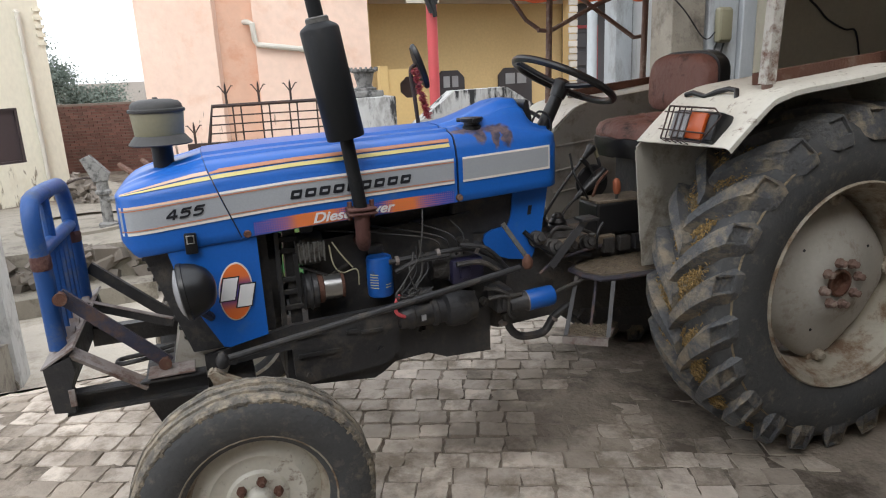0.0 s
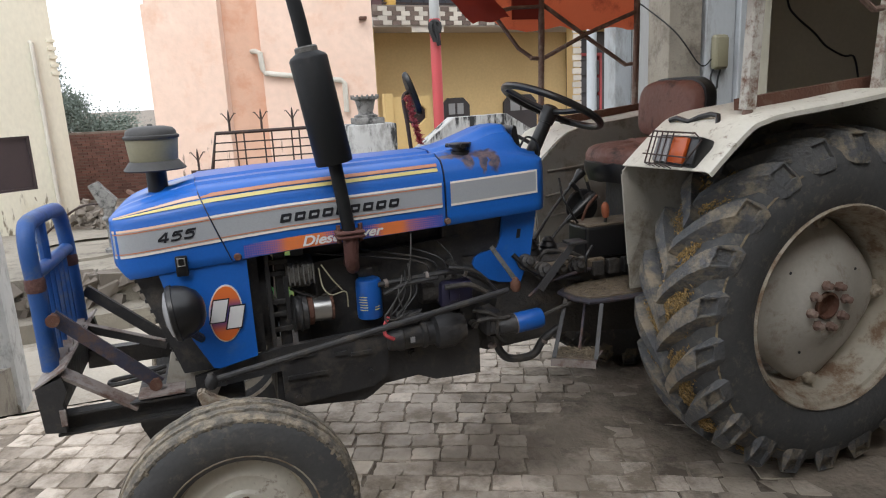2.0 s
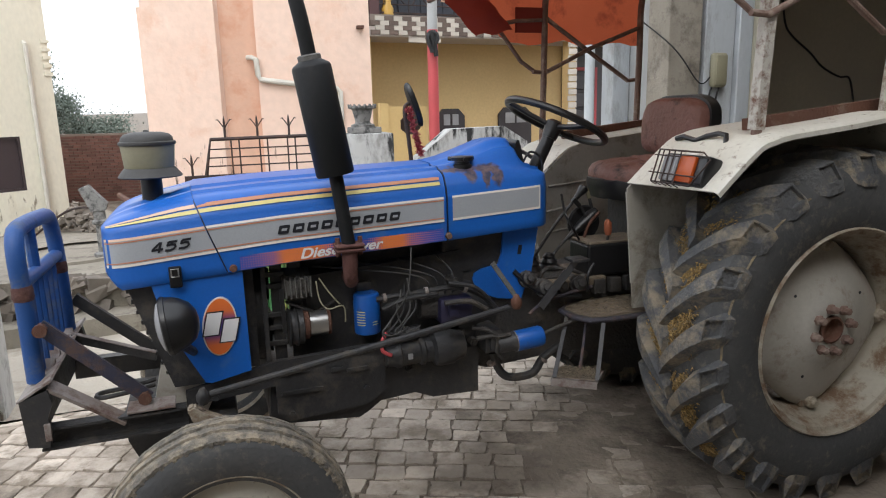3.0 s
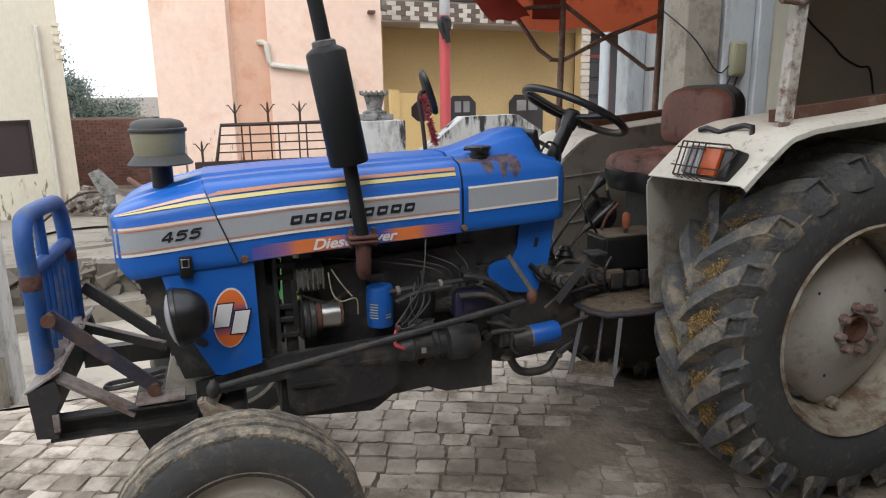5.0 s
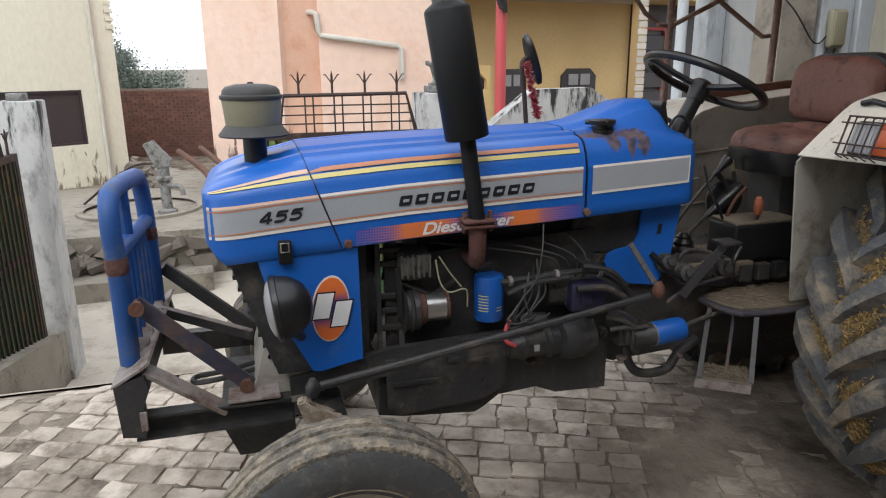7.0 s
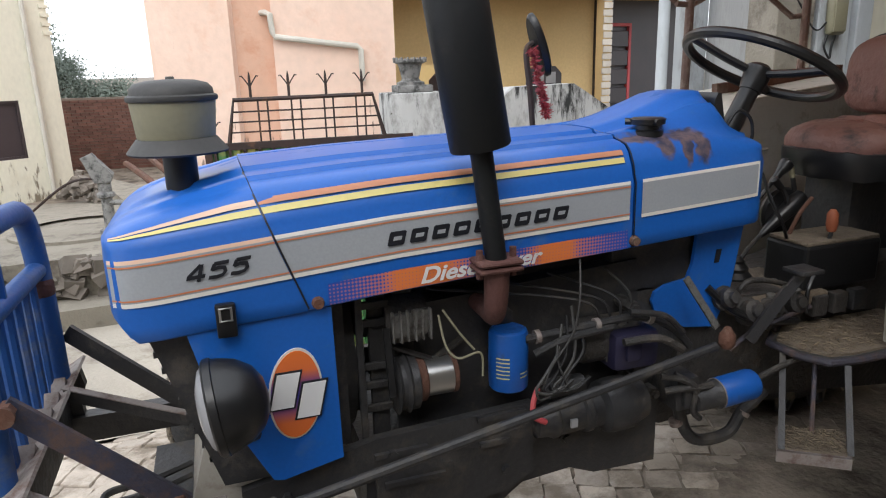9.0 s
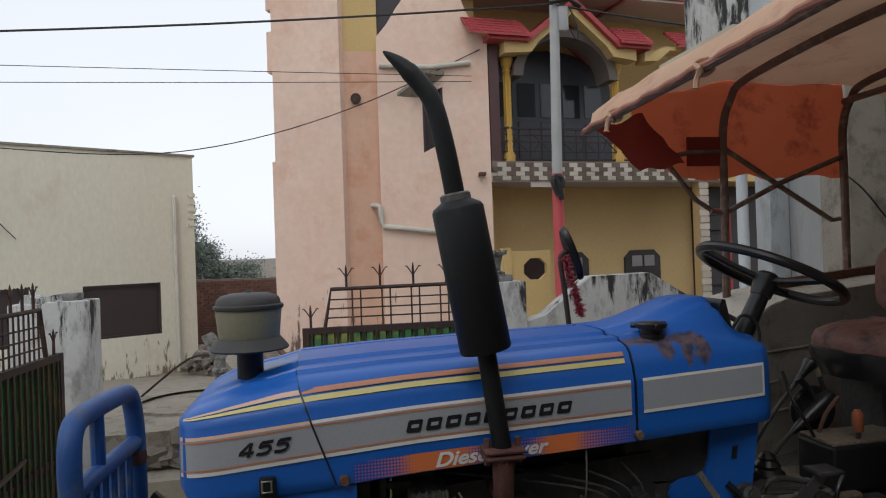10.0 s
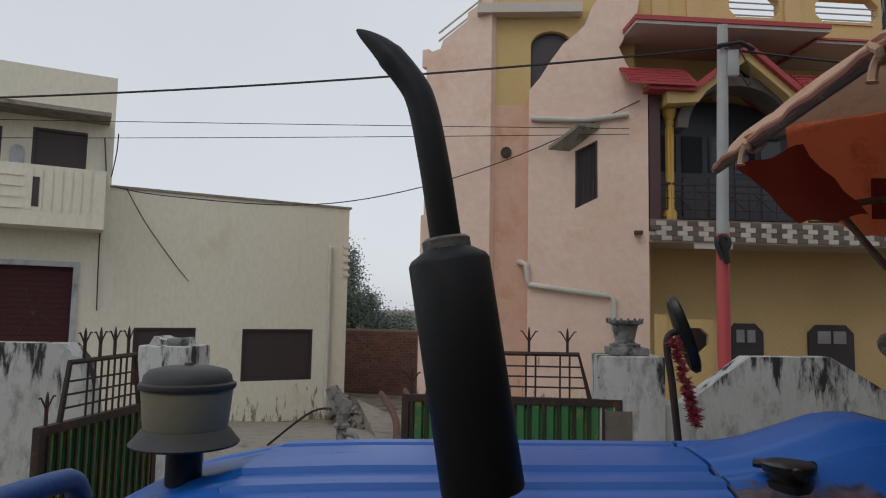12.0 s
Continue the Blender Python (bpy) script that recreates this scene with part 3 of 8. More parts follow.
for k in range(4):
    bm = B()
    a = math.pi * k / 4 + 0.3
    c = (tower_holes[0][1] - 0.75, 1.35)
    cyl(bm, (c[0] - 0.5 * math.cos(a), 0.11, c[1] - 0.5 * math.sin(a)), (c[0] + 0.5 * math.cos(a), 0.11, c[1] + 0.5 * math.sin(a)), 0.008, n=6)
    part("rod", put(bm, TM), RUST, shutter)

# ---- brick wall and trees beyond ----
BM_ = frame_at((-3.9, 22.6), (0.5, 21.6))
bm = B()
box(bm, (0, 0.04, LANE - 0.4), (6.0, 0.22, 0.93))
brick_wall = single("wall_far", put(bm, BM_), MORTAR, "weathered red brick boundary wall", "wall", kind="structure", smooth=None)
bm = B()
random.seed(8)
for row in range(23):
    for i in range(26):
        x = i * 0.235 - (0.117 if row % 2 else 0)
        if x + 0.22 > 5.98:
            continue
        z = LANE - 0.35 + row * 0.085
        d = 0.012 * random.random()
        box(bm, (max(x, 0), d, z), (x + 0.22, 0.05, z + 0.072))
tagged(part("brick_courses", put(bm, BM_), BRICK_RED, brick_wall, smooth=None), kind="stuff")


def tree(at, height, spread, seed, leaves=900):
    random.seed(seed)
    t = thing("tree", at, "hazy broad-leaved tree beyond the brick wall", "tree", "trees beyond the wall")
    base = Vector(at)
    bm = B()
    tube(bm, [base, base + Vector((0.1, 0, height * 0.3)), base + Vector((-0.1, 0.1, height * 0.6)), base + Vector((0.05, 0, height * 0.85))], [0.22, 0.17, 0.1, 0.04], 8)
    tips = []
    for i in range(9):
        a, h = random.uniform(0, 6.28), random.uniform(0.35, 0.8) * height
        tip = base + Vector((math.cos(a) * spread * random.uniform(0.5, 0.9), math.sin(a) * spread * random.uniform(0.5, 0.9), h + random.uniform(0.1, 0.3) * height))
        tube(bm, [base + Vector((0, 0, h * 0.85)), (base + Vector((0, 0, h)) + tip) / 2, tip], [0.08, 0.05, 0.02], 6)
        tips.append(tip)
    tips.append(base + Vector((0, 0, height * 0.9)))
    part("trunk", bm, BARK, t)
    verts, faces = [], []
    for _ in range(leaves):
        c = random.choice(tips) + Vector([random.gauss(0, 0.28) * spread for _ in range(2)] + [random.gauss(0, 0.12) * height])
        u = Vector([random.gauss(0, 1) for _ in range(3)]).normalized()
        v = u.orthogonal().normalized()
        s = random.uniform(0.04, 0.09)
        k = len(verts)
        verts += [c - u * s, c + v * s * 0.5, c + u * s, c - v * s * 0.5]
        faces.append((k, k + 1, k + 2, k + 3))
    me = bpy.data.meshes.new("crown")
    me.from_pydata([tuple(v) for v in verts], [], faces)
    me.materials.append(HAZE_LEAF)
    crown = new("crown", me)
    crown.parent = t
    crown.matrix_parent_inverse = t.matrix_basis.inverted()
    return t


tree((-7.1, 36, LANE), 4.7, 1.25, 1, 12000)
tree((-6.2, 38, LANE), 2.6, 1.3, 2, 7000)
tree((-9.6, 37, LANE), 4.0, 1.7, 3, 3000)
tree((-4.2, 39, LANE), 1.9, 1.3, 5, 5000)

# ---- pink house with the balcony ----
pink = thing("house", (4, 14.5, LANE), "two-storey pink plastered house with a tiled balcony", "house")
FOOT = LANE - 0.3
# side block, left of the recess
AM = frame_at((-0.28, 14.62), (0.97, 14.05))
AL = 1.374
bm = B()
prism(bm, [(0, FOOT), (AL, FOOT), (AL, 7.4), (AL - 0.5, 7.15), (AL - 0.5, 7.0), (0.35, 6.7), (0.3, 6.55), (0.0, 6.5)], "y", 0, 0.25)
box(bm, (0.0, 0.25, FOOT), (0.25, 6, 6.3))
box(bm, (AL - 0.25, 0.25, FOOT), (AL, 0.4, 7.0))
box(bm, (-0.14, 0.05, 5.05), (0.0, 0.5, 5.85), bevel=0.02)
box(bm, (-0.14, 0.05, 6.25), (0.0, 0.5, 6.62), bevel=0.02)
box(bm, (-0.10, 0.05, FOOT), (0.0, 0.5, 3.35), bevel=0.02)
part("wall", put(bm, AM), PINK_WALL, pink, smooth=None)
for i in range(2):
    bm = B()
    tube(bm, [(0.2, 0.1, 6.75 + 0.16 * i), (AL + 0.05, 0.1, 7.42 + 0.16 * i)], 0.02, 6)
    part("rail", put(bm, AM), PVC, pink)
# the shallow recess and the yellow wall with an arched window over it
bm = B()
box(bm, (0.85, 14.22, FOOT), (1.95, 14.42, 5.35))
part("wall", bm, PINK_RECESS, pink, smooth=None)
bm = B()
outline = [(0.75, 5.35), (1.70, 5.35), (1.70, 6.45)] + [(2.08 - 0.38 * math.cos(a), 6.5 + 0.27 * math.sin(a)) for a in (math.pi * i / 10 for i in range(1, 10))] + [(2.46, 6.45), (2.46, 5.35), (3.6, 5.35), (3.6, 7.6), (0.75, 7.6)]
prism(bm, outline, "y", 14.24, 14.42)
part("upper_wall", bm, YELLOW_WALL, pink, smooth=None)
bm = B()
box(bm, (1.55, 14.36, 5.2), (2.5, 14.41, 6.9))
part("arched_window", bm, DARK_WOOD, pink, smooth=None)
bm = B()
box(bm, (0.7, 13.98, 7.03), (2.62, 15.4, 7.22))
box(bm, (0.7, 14.3, 7.36), (3.4, 15.4, 7.56))
part("roof_slab", bm, PALE_SLAB, pink, smooth=None)
# front wall with the window and the pipes
PM = frame_at((1.66, 14.03), (3.74, 13.82))
PL = 2.09
bm = B()
# a stair climbs behind this wall, so its window and hood lean with the steps
LEAN = 0.5
X0, X1, Z0, Z1 = 0.83, 1.22, 3.38, 4.42


def lean(x, z):
    return z + LEAN * (x - X0)


rings = []
for y in (0, 0.22):
    rings.append([bm.verts.new((x, y, z)) for x, z in ((X0, lean(X0, Z0)), (X1, lean(X1, Z0)), (X1, lean(X1, Z1)), (X0, lean(X0, Z1)))])
    rings.append([bm.verts.new((x, y, z)) for x, z in ((0, 3.0), (PL, 3.0), (PL, 5.35), (0, 5.35))])
for k in range(4):
    j = (k + 1) % 4
    bm.faces.new((rings[0][k], rings[0][j], rings[1][j], rings[1][k]))
    bm.faces.new((rings[2][k], rings[3][k], rings[3][j], rings[2][j]))
    bm.faces.new((rings[0][k], rings[2][k], rings[2][j], rings[0][j]))
    bm.faces.new((rings[1][k], rings[1][j], rings[3][j], rings[3][k]))
box(bm, (0, 0, FOOT), (PL, 0.22, 3.0))
prism(bm, [(0, 5.35), (PL, 5.35), (PL, 5.5), (2.02, 5.52), (1.72, 6.0), (1.6, 6.3), (1.70, 6.5), (1.85, 6.75), (1.93, 7.0), (1.98, 7.36), (1.36, 7.36), (1.13, 7.1), (1.0, 6.75), (0.85, 6.6), (0.62, 6.42), (0.4, 6.12), (0.2, 5.8), (0.0, 5.56)], "y", 0, 0.22)
box(bm, (0, 0.22, FOOT), (0.2, 1.0, 5.35))
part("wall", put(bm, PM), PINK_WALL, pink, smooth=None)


def leaning(name, x0, x1, z0, z1, y0, y1, mat, owner):
    bm = B()
    prism(bm, [(x0, lean(x0, z0)), (x1, lean(x1, z0)), (x1, lean(x1, z1)), (x0, lean(x0, z1))], "y", y0, y1)
    return part(name, put(bm, PM), mat, owner, smooth=None)


stair_window = leaning("window", X0, X1, Z0, Z1, 0.14, 0.18, DARK_WINDOW, pink)
for i in range(4):
    leaning("bar", X0 + 0.05 + 0.085 * i, X0 + 0.075 + 0.085 * i, Z0, Z1, 0.04, 0.065, IRON, stair_window)
leaning("frame", X0, X0 + 0.035, Z0, Z1, 0.02, 0.12, DARK_WINDOW, stair_window)
leaning("frame", X1 - 0.035, X1, Z0, Z1, 0.02, 0.12, DARK_WINDOW, stair_window)
bm = B()
ring_bridge(bm, [[(x, 0.02, top + 0.08), (x, 0.02, top), (x - 0.39, -0.40, top - 0.06), (x - 0.39, -0.40, top)] for x, top in ((0.75, 4.42), (1.28, 4.83))])
part("window_hood", put(bm, PM), CONCRETE, pink, "slanting weathered plaster hood", smooth=None)
bm = B()
tube(bm, [(0.05, -0.06, 5.02), (0.7, -0.07, 4.98), (1.0, -0.08, 4.96), (1.75, -0.06, 5.05)], 0.05, 10)
part("pipe", put(bm, PM), PVC, pink)
bm = B()
tube(bm, [(-0.28, 0.5, 2.45), (-0.10, 0.02, 2.42), (-0.02, -0.07, 2.38), (0.0, -0.07, 2.1), (0.04, -0.07, 2.02), (0.8, -0.07, 1.92), (1.42, -0.07, 1.84), (1.48, -0.07, 1.78), (1.48, -0.07, 1.25)], 0.05, 10)
part("drain_pipe", put(bm, PM), PVC, pink)
bm = B()
cyl(bm, (1.26, 14.23, 4.45), (1.26, 14.16, 4.45), 0.1, n=12)
part("vent", bm, IRON, pink)
bm = B()
box(bm, (PL - 0.25, -0.18, 2.92), (PL - 0.12, 0.0, 2.97))
part("spout", put(bm, PM), RUST, pink)

# facade with porch and balcony
DM = frame_at((3.76, 13.86), (8.07, 14.47))
DL = 5.4


def facade(name, bm, mat, label="", smooth=None, parent=None):
    return part(name, put(bm, DM), mat, parent or pink, label, smooth)


oct_windows = [(1.95, 2.66, 0.25, 1.40), (3.57, 4.48, 0.25, 1.40)]
bm = B()
holed_wall(bm, DL, FOOT, 2.8, 0.2, [])
bmesh.ops.translate(bm, verts=bm.verts, vec=(0, 1.2, 0))
box(bm, (-0.02, 0.22, FOOT), (0.1, 1.2, 2.8))
facade("porch_wall", bm, OCHRE_WALL)
for x0, x1, z0, z1 in oct_windows:
    c = 0.16
    bm = B()
    prism(bm, [(x0, z0), (x1, z0), (x1, z1 - c), (x1 - c, z1), (x0 + c, z1), (x0, z1 - c)], "y", 1.14, 1.21)
    win = facade("window", bm, DARK_WOOD)
    for i in range(2):
        a = x0 + 0.17 + i * (x1 - x0 - 0.28) / 2
        bm = B()
        box(bm, (a, 1.12, z1 - 0.36), (a + (x1 - x0) / 2 - 0.2, 1.14, z1 - 0.12))
        facade("pane", bm, CLEAR, "small pale glass pane", parent=win)
bm = B()
box(bm, (-0.05, -0.02, 2.80), (DL, 1.4, 2.98))
facade("balcony_slab", bm, SOFFIT)
bm = B()
box(bm, (0.8, -0.01, 2.70), (1.5, 0.03, 2.80))
band = facade("tile_band", bm, BAND_LIGHT)
random.seed(3)
for row in range(4):
    for i in range(29):
        x = i * 0.19 + (0.095 if row % 2 else 0)
        if x + 0.19 > DL:
            continue
        bm = B()
        box(bm, (x + 0.004, -0.05 - 0.01 * random.random(), 2.83 + row * 0.085), (x + 0.186, -0.02, 2.83 + row * 0.085 + 0.082))
        facade("tile", bm, BAND_LIGHT if (i + row) % 2 else BAND_DARK, parent=band)
bm = B()
box(bm, (0.0, -0.02, 2.98), (DL, 0.1, 3.2))
facade("parapet", bm, MORTAR)
# balcony back wall, door and columns
bm = B()
box(bm, (-0.45, 1.0, 2.98), (8.0, 1.19, 6.488))
facade("balcony_wall", bm, YELLOW_WALL)
door = facade("balcony_door", (lambda b: (prism(b, [(0.3, 3.2), (3.2, 3.2), (3.2, 4.9)] + [(1.75 + 1.45 * math.cos(a), 4.9 + 0.75 * math.sin(a)) for a in (math.pi * i / 14 for i in range(1, 14))] + [(0.3, 4.9)], "y", 0.93, 1.0), b)[1])(B()), BLUE_DOOR, "dark arched double door with glazing")
for i in range(5):
    bm = B()
    box(bm, (0.48 + i * 0.52, 0.9, 3.35), (0.88 + i * 0.52, 0.93, 4.15), bevel=0.01, segments=1)
    facade("panel", bm, BLUE_DOOR, parent=door)
    bm = B()
    box(bm, (0.48 + i * 0.52, 0.91, 4.25), (0.88 + i * 0.52, 0.93, 4.95))
    facade("pane", bm, DARK_GLASS, parent=door)
bm = B()
box(bm, (0.0, -0.02, 3.2), (0.2, 0.25, 5.55))
facade("corner_pillar", bm, MAROON)
for x in (0.425, 2.83):
    bm = B()
    lathe(bm, [(0.12, 3.2), (0.12, 3.32), (0.075, 3.42), (0.065, 4.9), (0.09, 4.95), (0.07, 5.0), (0.12, 5.1), (0.13, 5.2)], Matrix.Translation((x, 0.12, 0)), 12)
    column = facade("column", bm, GOLD, "golden fluted column", smooth=40)
    for i in range(8):
        a = 2 * math.pi * i / 8
        bm = B()
        cyl(bm, (x + 0.066 * math.cos(a), 0.12 + 0.066 * math.sin(a), 3.44), (x + 0.066 * math.cos(a), 0.12 + 0.066 * math.sin(a), 4.88), 0.014, n=6)
        facade("reed", bm, GOLD, parent=column)
rail = facade("railing", (lambda b: (box(b, (0.2, 0.05, 3.83), (DL, 0.09, 3.87)), box(b, (0.2, 0.05, 3.23), (DL, 0.09, 3.26)), box(b, (0.2, 0.055, 3.58), (DL, 0.085, 3.605)), b)[3])(B()), IRON)
for z in (3.40, 3.72):
    bm = B()
    cyl(bm, (0.2, 0.07, z), (DL, 0.07, z), 0.012, n=6)
    facade("rail", bm, IRON, parent=rail)
for i in range(11):
    x = 0.36 + i * 0.50
    bm = B()
    cyl(bm, (x, 0.07, 3.25), (x, 0.07, 3.85), 0.012, n=6)
    facade("baluster", bm, IRON, parent=rail)
    for lean in (-1, 1):
        bm = B()
        tube(bm, [(x + 0.25 - lean * 0.17, 0.07, 3.41), (x + 0.25, 0.07, 3.41 + 0.30 * (lean > 0)), (x + 0.25 + lean * 0.17, 0.07, 3.71)] if lean > 0 else [(x + 0.42, 0.07, 3.41), (x + 0.25, 0.07, 3.56), (x + 0.08, 0.07, 3.71)], 0.010, 6)
        facade("scroll", bm, IRON, parent=rail)
# gabled hood over the balcony
bm = B()
apex, z_low = (1.55, 6.05), 5.35
prism(bm, [(-0.1, 5.42), (0.72, 5.42), (1.69, 6.22), (2.66, 5.42), (3.4, 5.42), (3.4, 5.52), (2.70, 5.52), (1.69, 6.33), (0.68, 5.52), (-0.1, 5.52)], "y", -0.35, 1.0)
facade("hood_edge", bm, RED_TILE)
bm = B()
prism(bm, [(0.24, 5.2), (0.8, 5.25), (0.95, 5.45), (1.69, 6.05), (2.43, 5.45), (2.58, 5.25), (3.1, 5.2), (3.1, 5.42), (2.66, 5.415), (1.69, 6.215), (0.72, 5.415), (0.24, 5.42)], "y", -0.25, 0.1)
facade("hood_gable", bm, YELLOW_WALL, "yellow wavy gable board")
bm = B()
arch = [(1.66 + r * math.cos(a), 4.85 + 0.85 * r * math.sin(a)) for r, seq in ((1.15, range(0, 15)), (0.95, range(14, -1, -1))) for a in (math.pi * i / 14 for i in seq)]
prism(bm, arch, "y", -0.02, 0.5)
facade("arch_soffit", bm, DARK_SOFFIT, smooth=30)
for i, (x0, x1) in enumerate(((-0.5, 0.72), (2.66, 3.4), (4.0, 6.4))):
    slope = facade("tiled_slope", (lambda b: (prism(b, [(-0.42, 5.48), (0.1, 5.90), (0.1, 5.95), (-0.42, 5.53)], "x", x0, x1), b)[1])(B()), RED_TILE)
    for r in range(5):
        for k in range(int((x1 - x0) / 0.16)):
            bm = B()
            y, z = -0.42 + 0.104 * r, 5.53 + 0.085 * r
            box(bm, (x0 + k * 0.16 + 0.005, y - 0.005, z + 0.004), (x0 + k * 0.16 + 0.155, y + 0.11, z + 0.03), Matrix.Translation((0, 0, 0)))
            facade("roof_tile", bm, RED_TILE, parent=slope)
bm = B()
box(bm, (-0.42, -0.55, 6.49), (3.05, 1.2, 6.55))
facade("eave_slab", bm, SOFFIT)
bm = B()
box(bm, (-0.44, -0.58, 6.55), (3.06, 1.2, 6.63))
facade("eave_edge", bm, RED_TILE)
# roof parapet with eight-sided railed openings
bm = B()
low, high, c = 7.08, 7.56, 0.14
gaps = [(1.67, 2.65), (3.35, 4.60), (5.3, 6.5)]
box(bm, (-0.1, 0.3, 6.54), (8.0, 0.5, low))
box(bm, (-0.1, 0.3, high), (8.0, 0.5, 7.9))
for a, b in zip([-0.1] + [g[1] for g in gaps], [g[0] for g in gaps] + [8.0]):
    box(bm, (a, 0.3, low), (b, 0.5, high))
for a, b in gaps:
    for x, s in ((a, 1), (b, -1)):
        for z, u in ((low, 1), (high, -1)):
            prism(bm, [(x, z), (x + s * c, z), (x, z + u * c)], "y", 0.3, 0.5)
parapet = facade("roof_parapet", bm, YELLOW_WALL)
for a, b in gaps:
    for z in (7.17, 7.29, 7.41):
        bm = B()
        cyl(bm, (a - 0.02, 0.4, z), (b + 0.02, 0.4, z), 0.016, n=8)
        facade("rail_bar", bm, POLE_GREY, parent=parapet)
    bm = B()
    box(bm, (a + c, 0.27, low - 0.05), (b - c, 0.30, low))
    facade("sill", bm, OCHRE_WALL, parent=parapet)
for x, z in ((0.18, 6.63), (0.84, 6.75), (2.72, 6.63), (4.75, 6.63)):
    bm = B()
    box(bm, (x, 0.24, z), (x + 0.3, 0.3, 7.9))
    facade("pier", bm, OCHRE_WALL)
# a second, lower eave to the right of the balcony
bm = B()
box(bm, (2.95, -0.3, 6.40), (8.0, 0.997, 6.45))
facade("eave_slab", bm, SOFFIT)
bm = B()
box(bm, (2.93, -0.34, 6.45), (8.0, 0.997, 6.487))
facade("eave_edge", bm, RED_TILE)
bm = B()
prism(bm, [(3.3, 5.2), (3.6, 5.22), (3.9, 5.45), (8.0, 5.45), (8.0, 5.52), (3.8, 5.52), (3.5, 5.4), (3.3, 5.38)], "y", -0.25, 0.1)
facade("hood_gable", bm, YELLOW_WALL, "yellow wavy gable board")
# the right-hand end of the porch: quoined pillar and door
quoin = facade("quoin_pillar", (lambda b: (box(b, (4.70, 0.0, FOOT), (4.89, 0.25, 2.8)), b)[1])(B()), OCHRE_WALL)
for i in range(24):
    bm = B()
    z = LANE + 0.05 + i * 0.145
    box(bm, (4.68 - 0.02 * (i % 2), -0.025, z), (4.90, 0.0, z + 0.12))
    facade("tile", bm, BAND_LIGHT, parent=quoin)
bm = B()
box(bm, (DL, 1.1, FOOT), (DL + 3, 1.3, 3.3))
facade("side_wall", bm, DARK_WOOD)
bm = B()
box(bm, (DL, -0.02, 2.8), (DL + 3, 1.3, 3.3))
facade("side_slab", bm, YELLOW_WALL)
door = facade("house_door", frame_ring(DL + 0.05, DL + 0.95, LANE + 0.3, 2.3, 0.07, 1.02, 1.1), RED_TILE)
for i in range(6):
    bm = B()
    box(bm, (DL + 0.12, 1.03, LANE + 0.4 + i * 0.42), (DL + 0.88, 1.08, LANE + 0.75 + i * 0.42), bevel=0.012, segments=1)
    facade("panel", bm, DARK_WOOD, parent=door)

# the yellow garden wall with an octagonal opening before the porch
garden = thing("garden_wall", (3.8, 12, LANE), "low yellow wall panel with an octagonal opening", "wall")
bm = B()
cx, cz = 3.95, 1.18
octo = [(cx + 0.21 * math.cos(a), cz + 0.19 * math.sin(a)) for a in (math.pi / 8 + math.pi / 4 * i for i in range(8))]
outer = [(4.21, 1.48), (cx, 1.48), (3.55, 1.48), (3.55, cz), (3.55, 0.6), (cx, 0.6), (4.21, 0.6), (4.21, cz)]
vs = [[bm.verts.new((a, y, b)) for a, b in ring] for y in (11.95, 12.07) for ring in (octo, outer)]
for k in range(8):
    j = (k + 1) % 8
    bm.faces.new((vs[0][k], vs[0][j], vs[1][j], vs[1][k]))
    bm.faces.new((vs[2][k], vs[3][k], vs[3][j], vs[2][j]))
    bm.faces.new((vs[0][k], vs[2][k], vs[2][j], vs[0][j]))
    bm.faces.new((vs[1][k], vs[1][j], vs[3][j], vs[3][k]))
box(bm, (3.55, 11.95, LANE - 0.2), (4.21, 12.07, 0.6))
box(bm, (3.41, 11.92, LANE - 0.2), (3.55, 12.1, 1.54))
part("wall", bm, YELLOW_WALL, garden, smooth=None)
bm = B()
box(bm, (3.62, 12.2, LANE - 0.2), (4.2, 12.25, 1.4))
part("backing", bm, DARK_WINDOW, garden, smooth=None)

# ---- tractor ----
AX = 3.2  # centre line of the tractor
tractor = thing("tractor", (1.6, AX, 0), "blue farm tractor with cream fenders and a torn orange canopy", "tractor")


def lerp(table, x):
    for (a, u), (b, v) in zip(table, table[1:]):
        if x <= b:
            k = min(max((x - a) / (b - a), 0), 1)
            return u + (v - u) * k
    return table[-1][1]


def bonnet_bottom(x):
    return lerp([(0.275, 1.012), (0.29, 0.995), (0.318, 0.957), (0.6, 0.990), (0.8, 1.002), (1.36, 1.020), (1.78, 1.036)], x)


def bonnet_base(x):
    return lerp([(0.2, 0.956), (0.28, 0.962), (0.6, 0.990), (0.8, 1.002), (1.36, 1.020), (1.78, 1.036)], x)


def bonnet_half(x):
    return lerp([(0.266, 0.20), (0.270, 0.232), (0.277, 0.262), (0.291, 0.284), (0.312, 0.298), (0.362, 0.308), (0.6, 0.312), (1.36, 0.27), (1.70, 0.243), (1.755, 0.235), (1.785, 0.20)], x)


def bonnet_rise(x):
    """How much of the upper curve stands at x: the nose falls to the front."""
    return lerp([(0.266, 0.02), (0.280, 0.2), (0.303, 0.40), (0.335, 0.56), (0.381, 0.71), (0.435, 0.83), (0.499, 0.93), (0.573, 0.99), (0.7, 1.0), (2, 1.0)], x)


# (inward, up) from the lower edge of the side; the last ones run over the top
SIDE = [(0.004, 0.0), (0.0005, 0.003), (0.0, 0.03), (0.0, 0.075), (0.0, 0.150), (0.002, 0.158), (0.008, 0.172), (0.010, 0.186)]
CROWN = [(0.020, 0.200), (0.030, 0.218), (0.048, 0.232), (0.070, 0.2385), (0.098, 0.242), (0.107, 0.251), (0.148, 0.252), (0.157, 0.2435), (0.200, 0.248), (0.209, 0.257), (0.25, 0.259)]


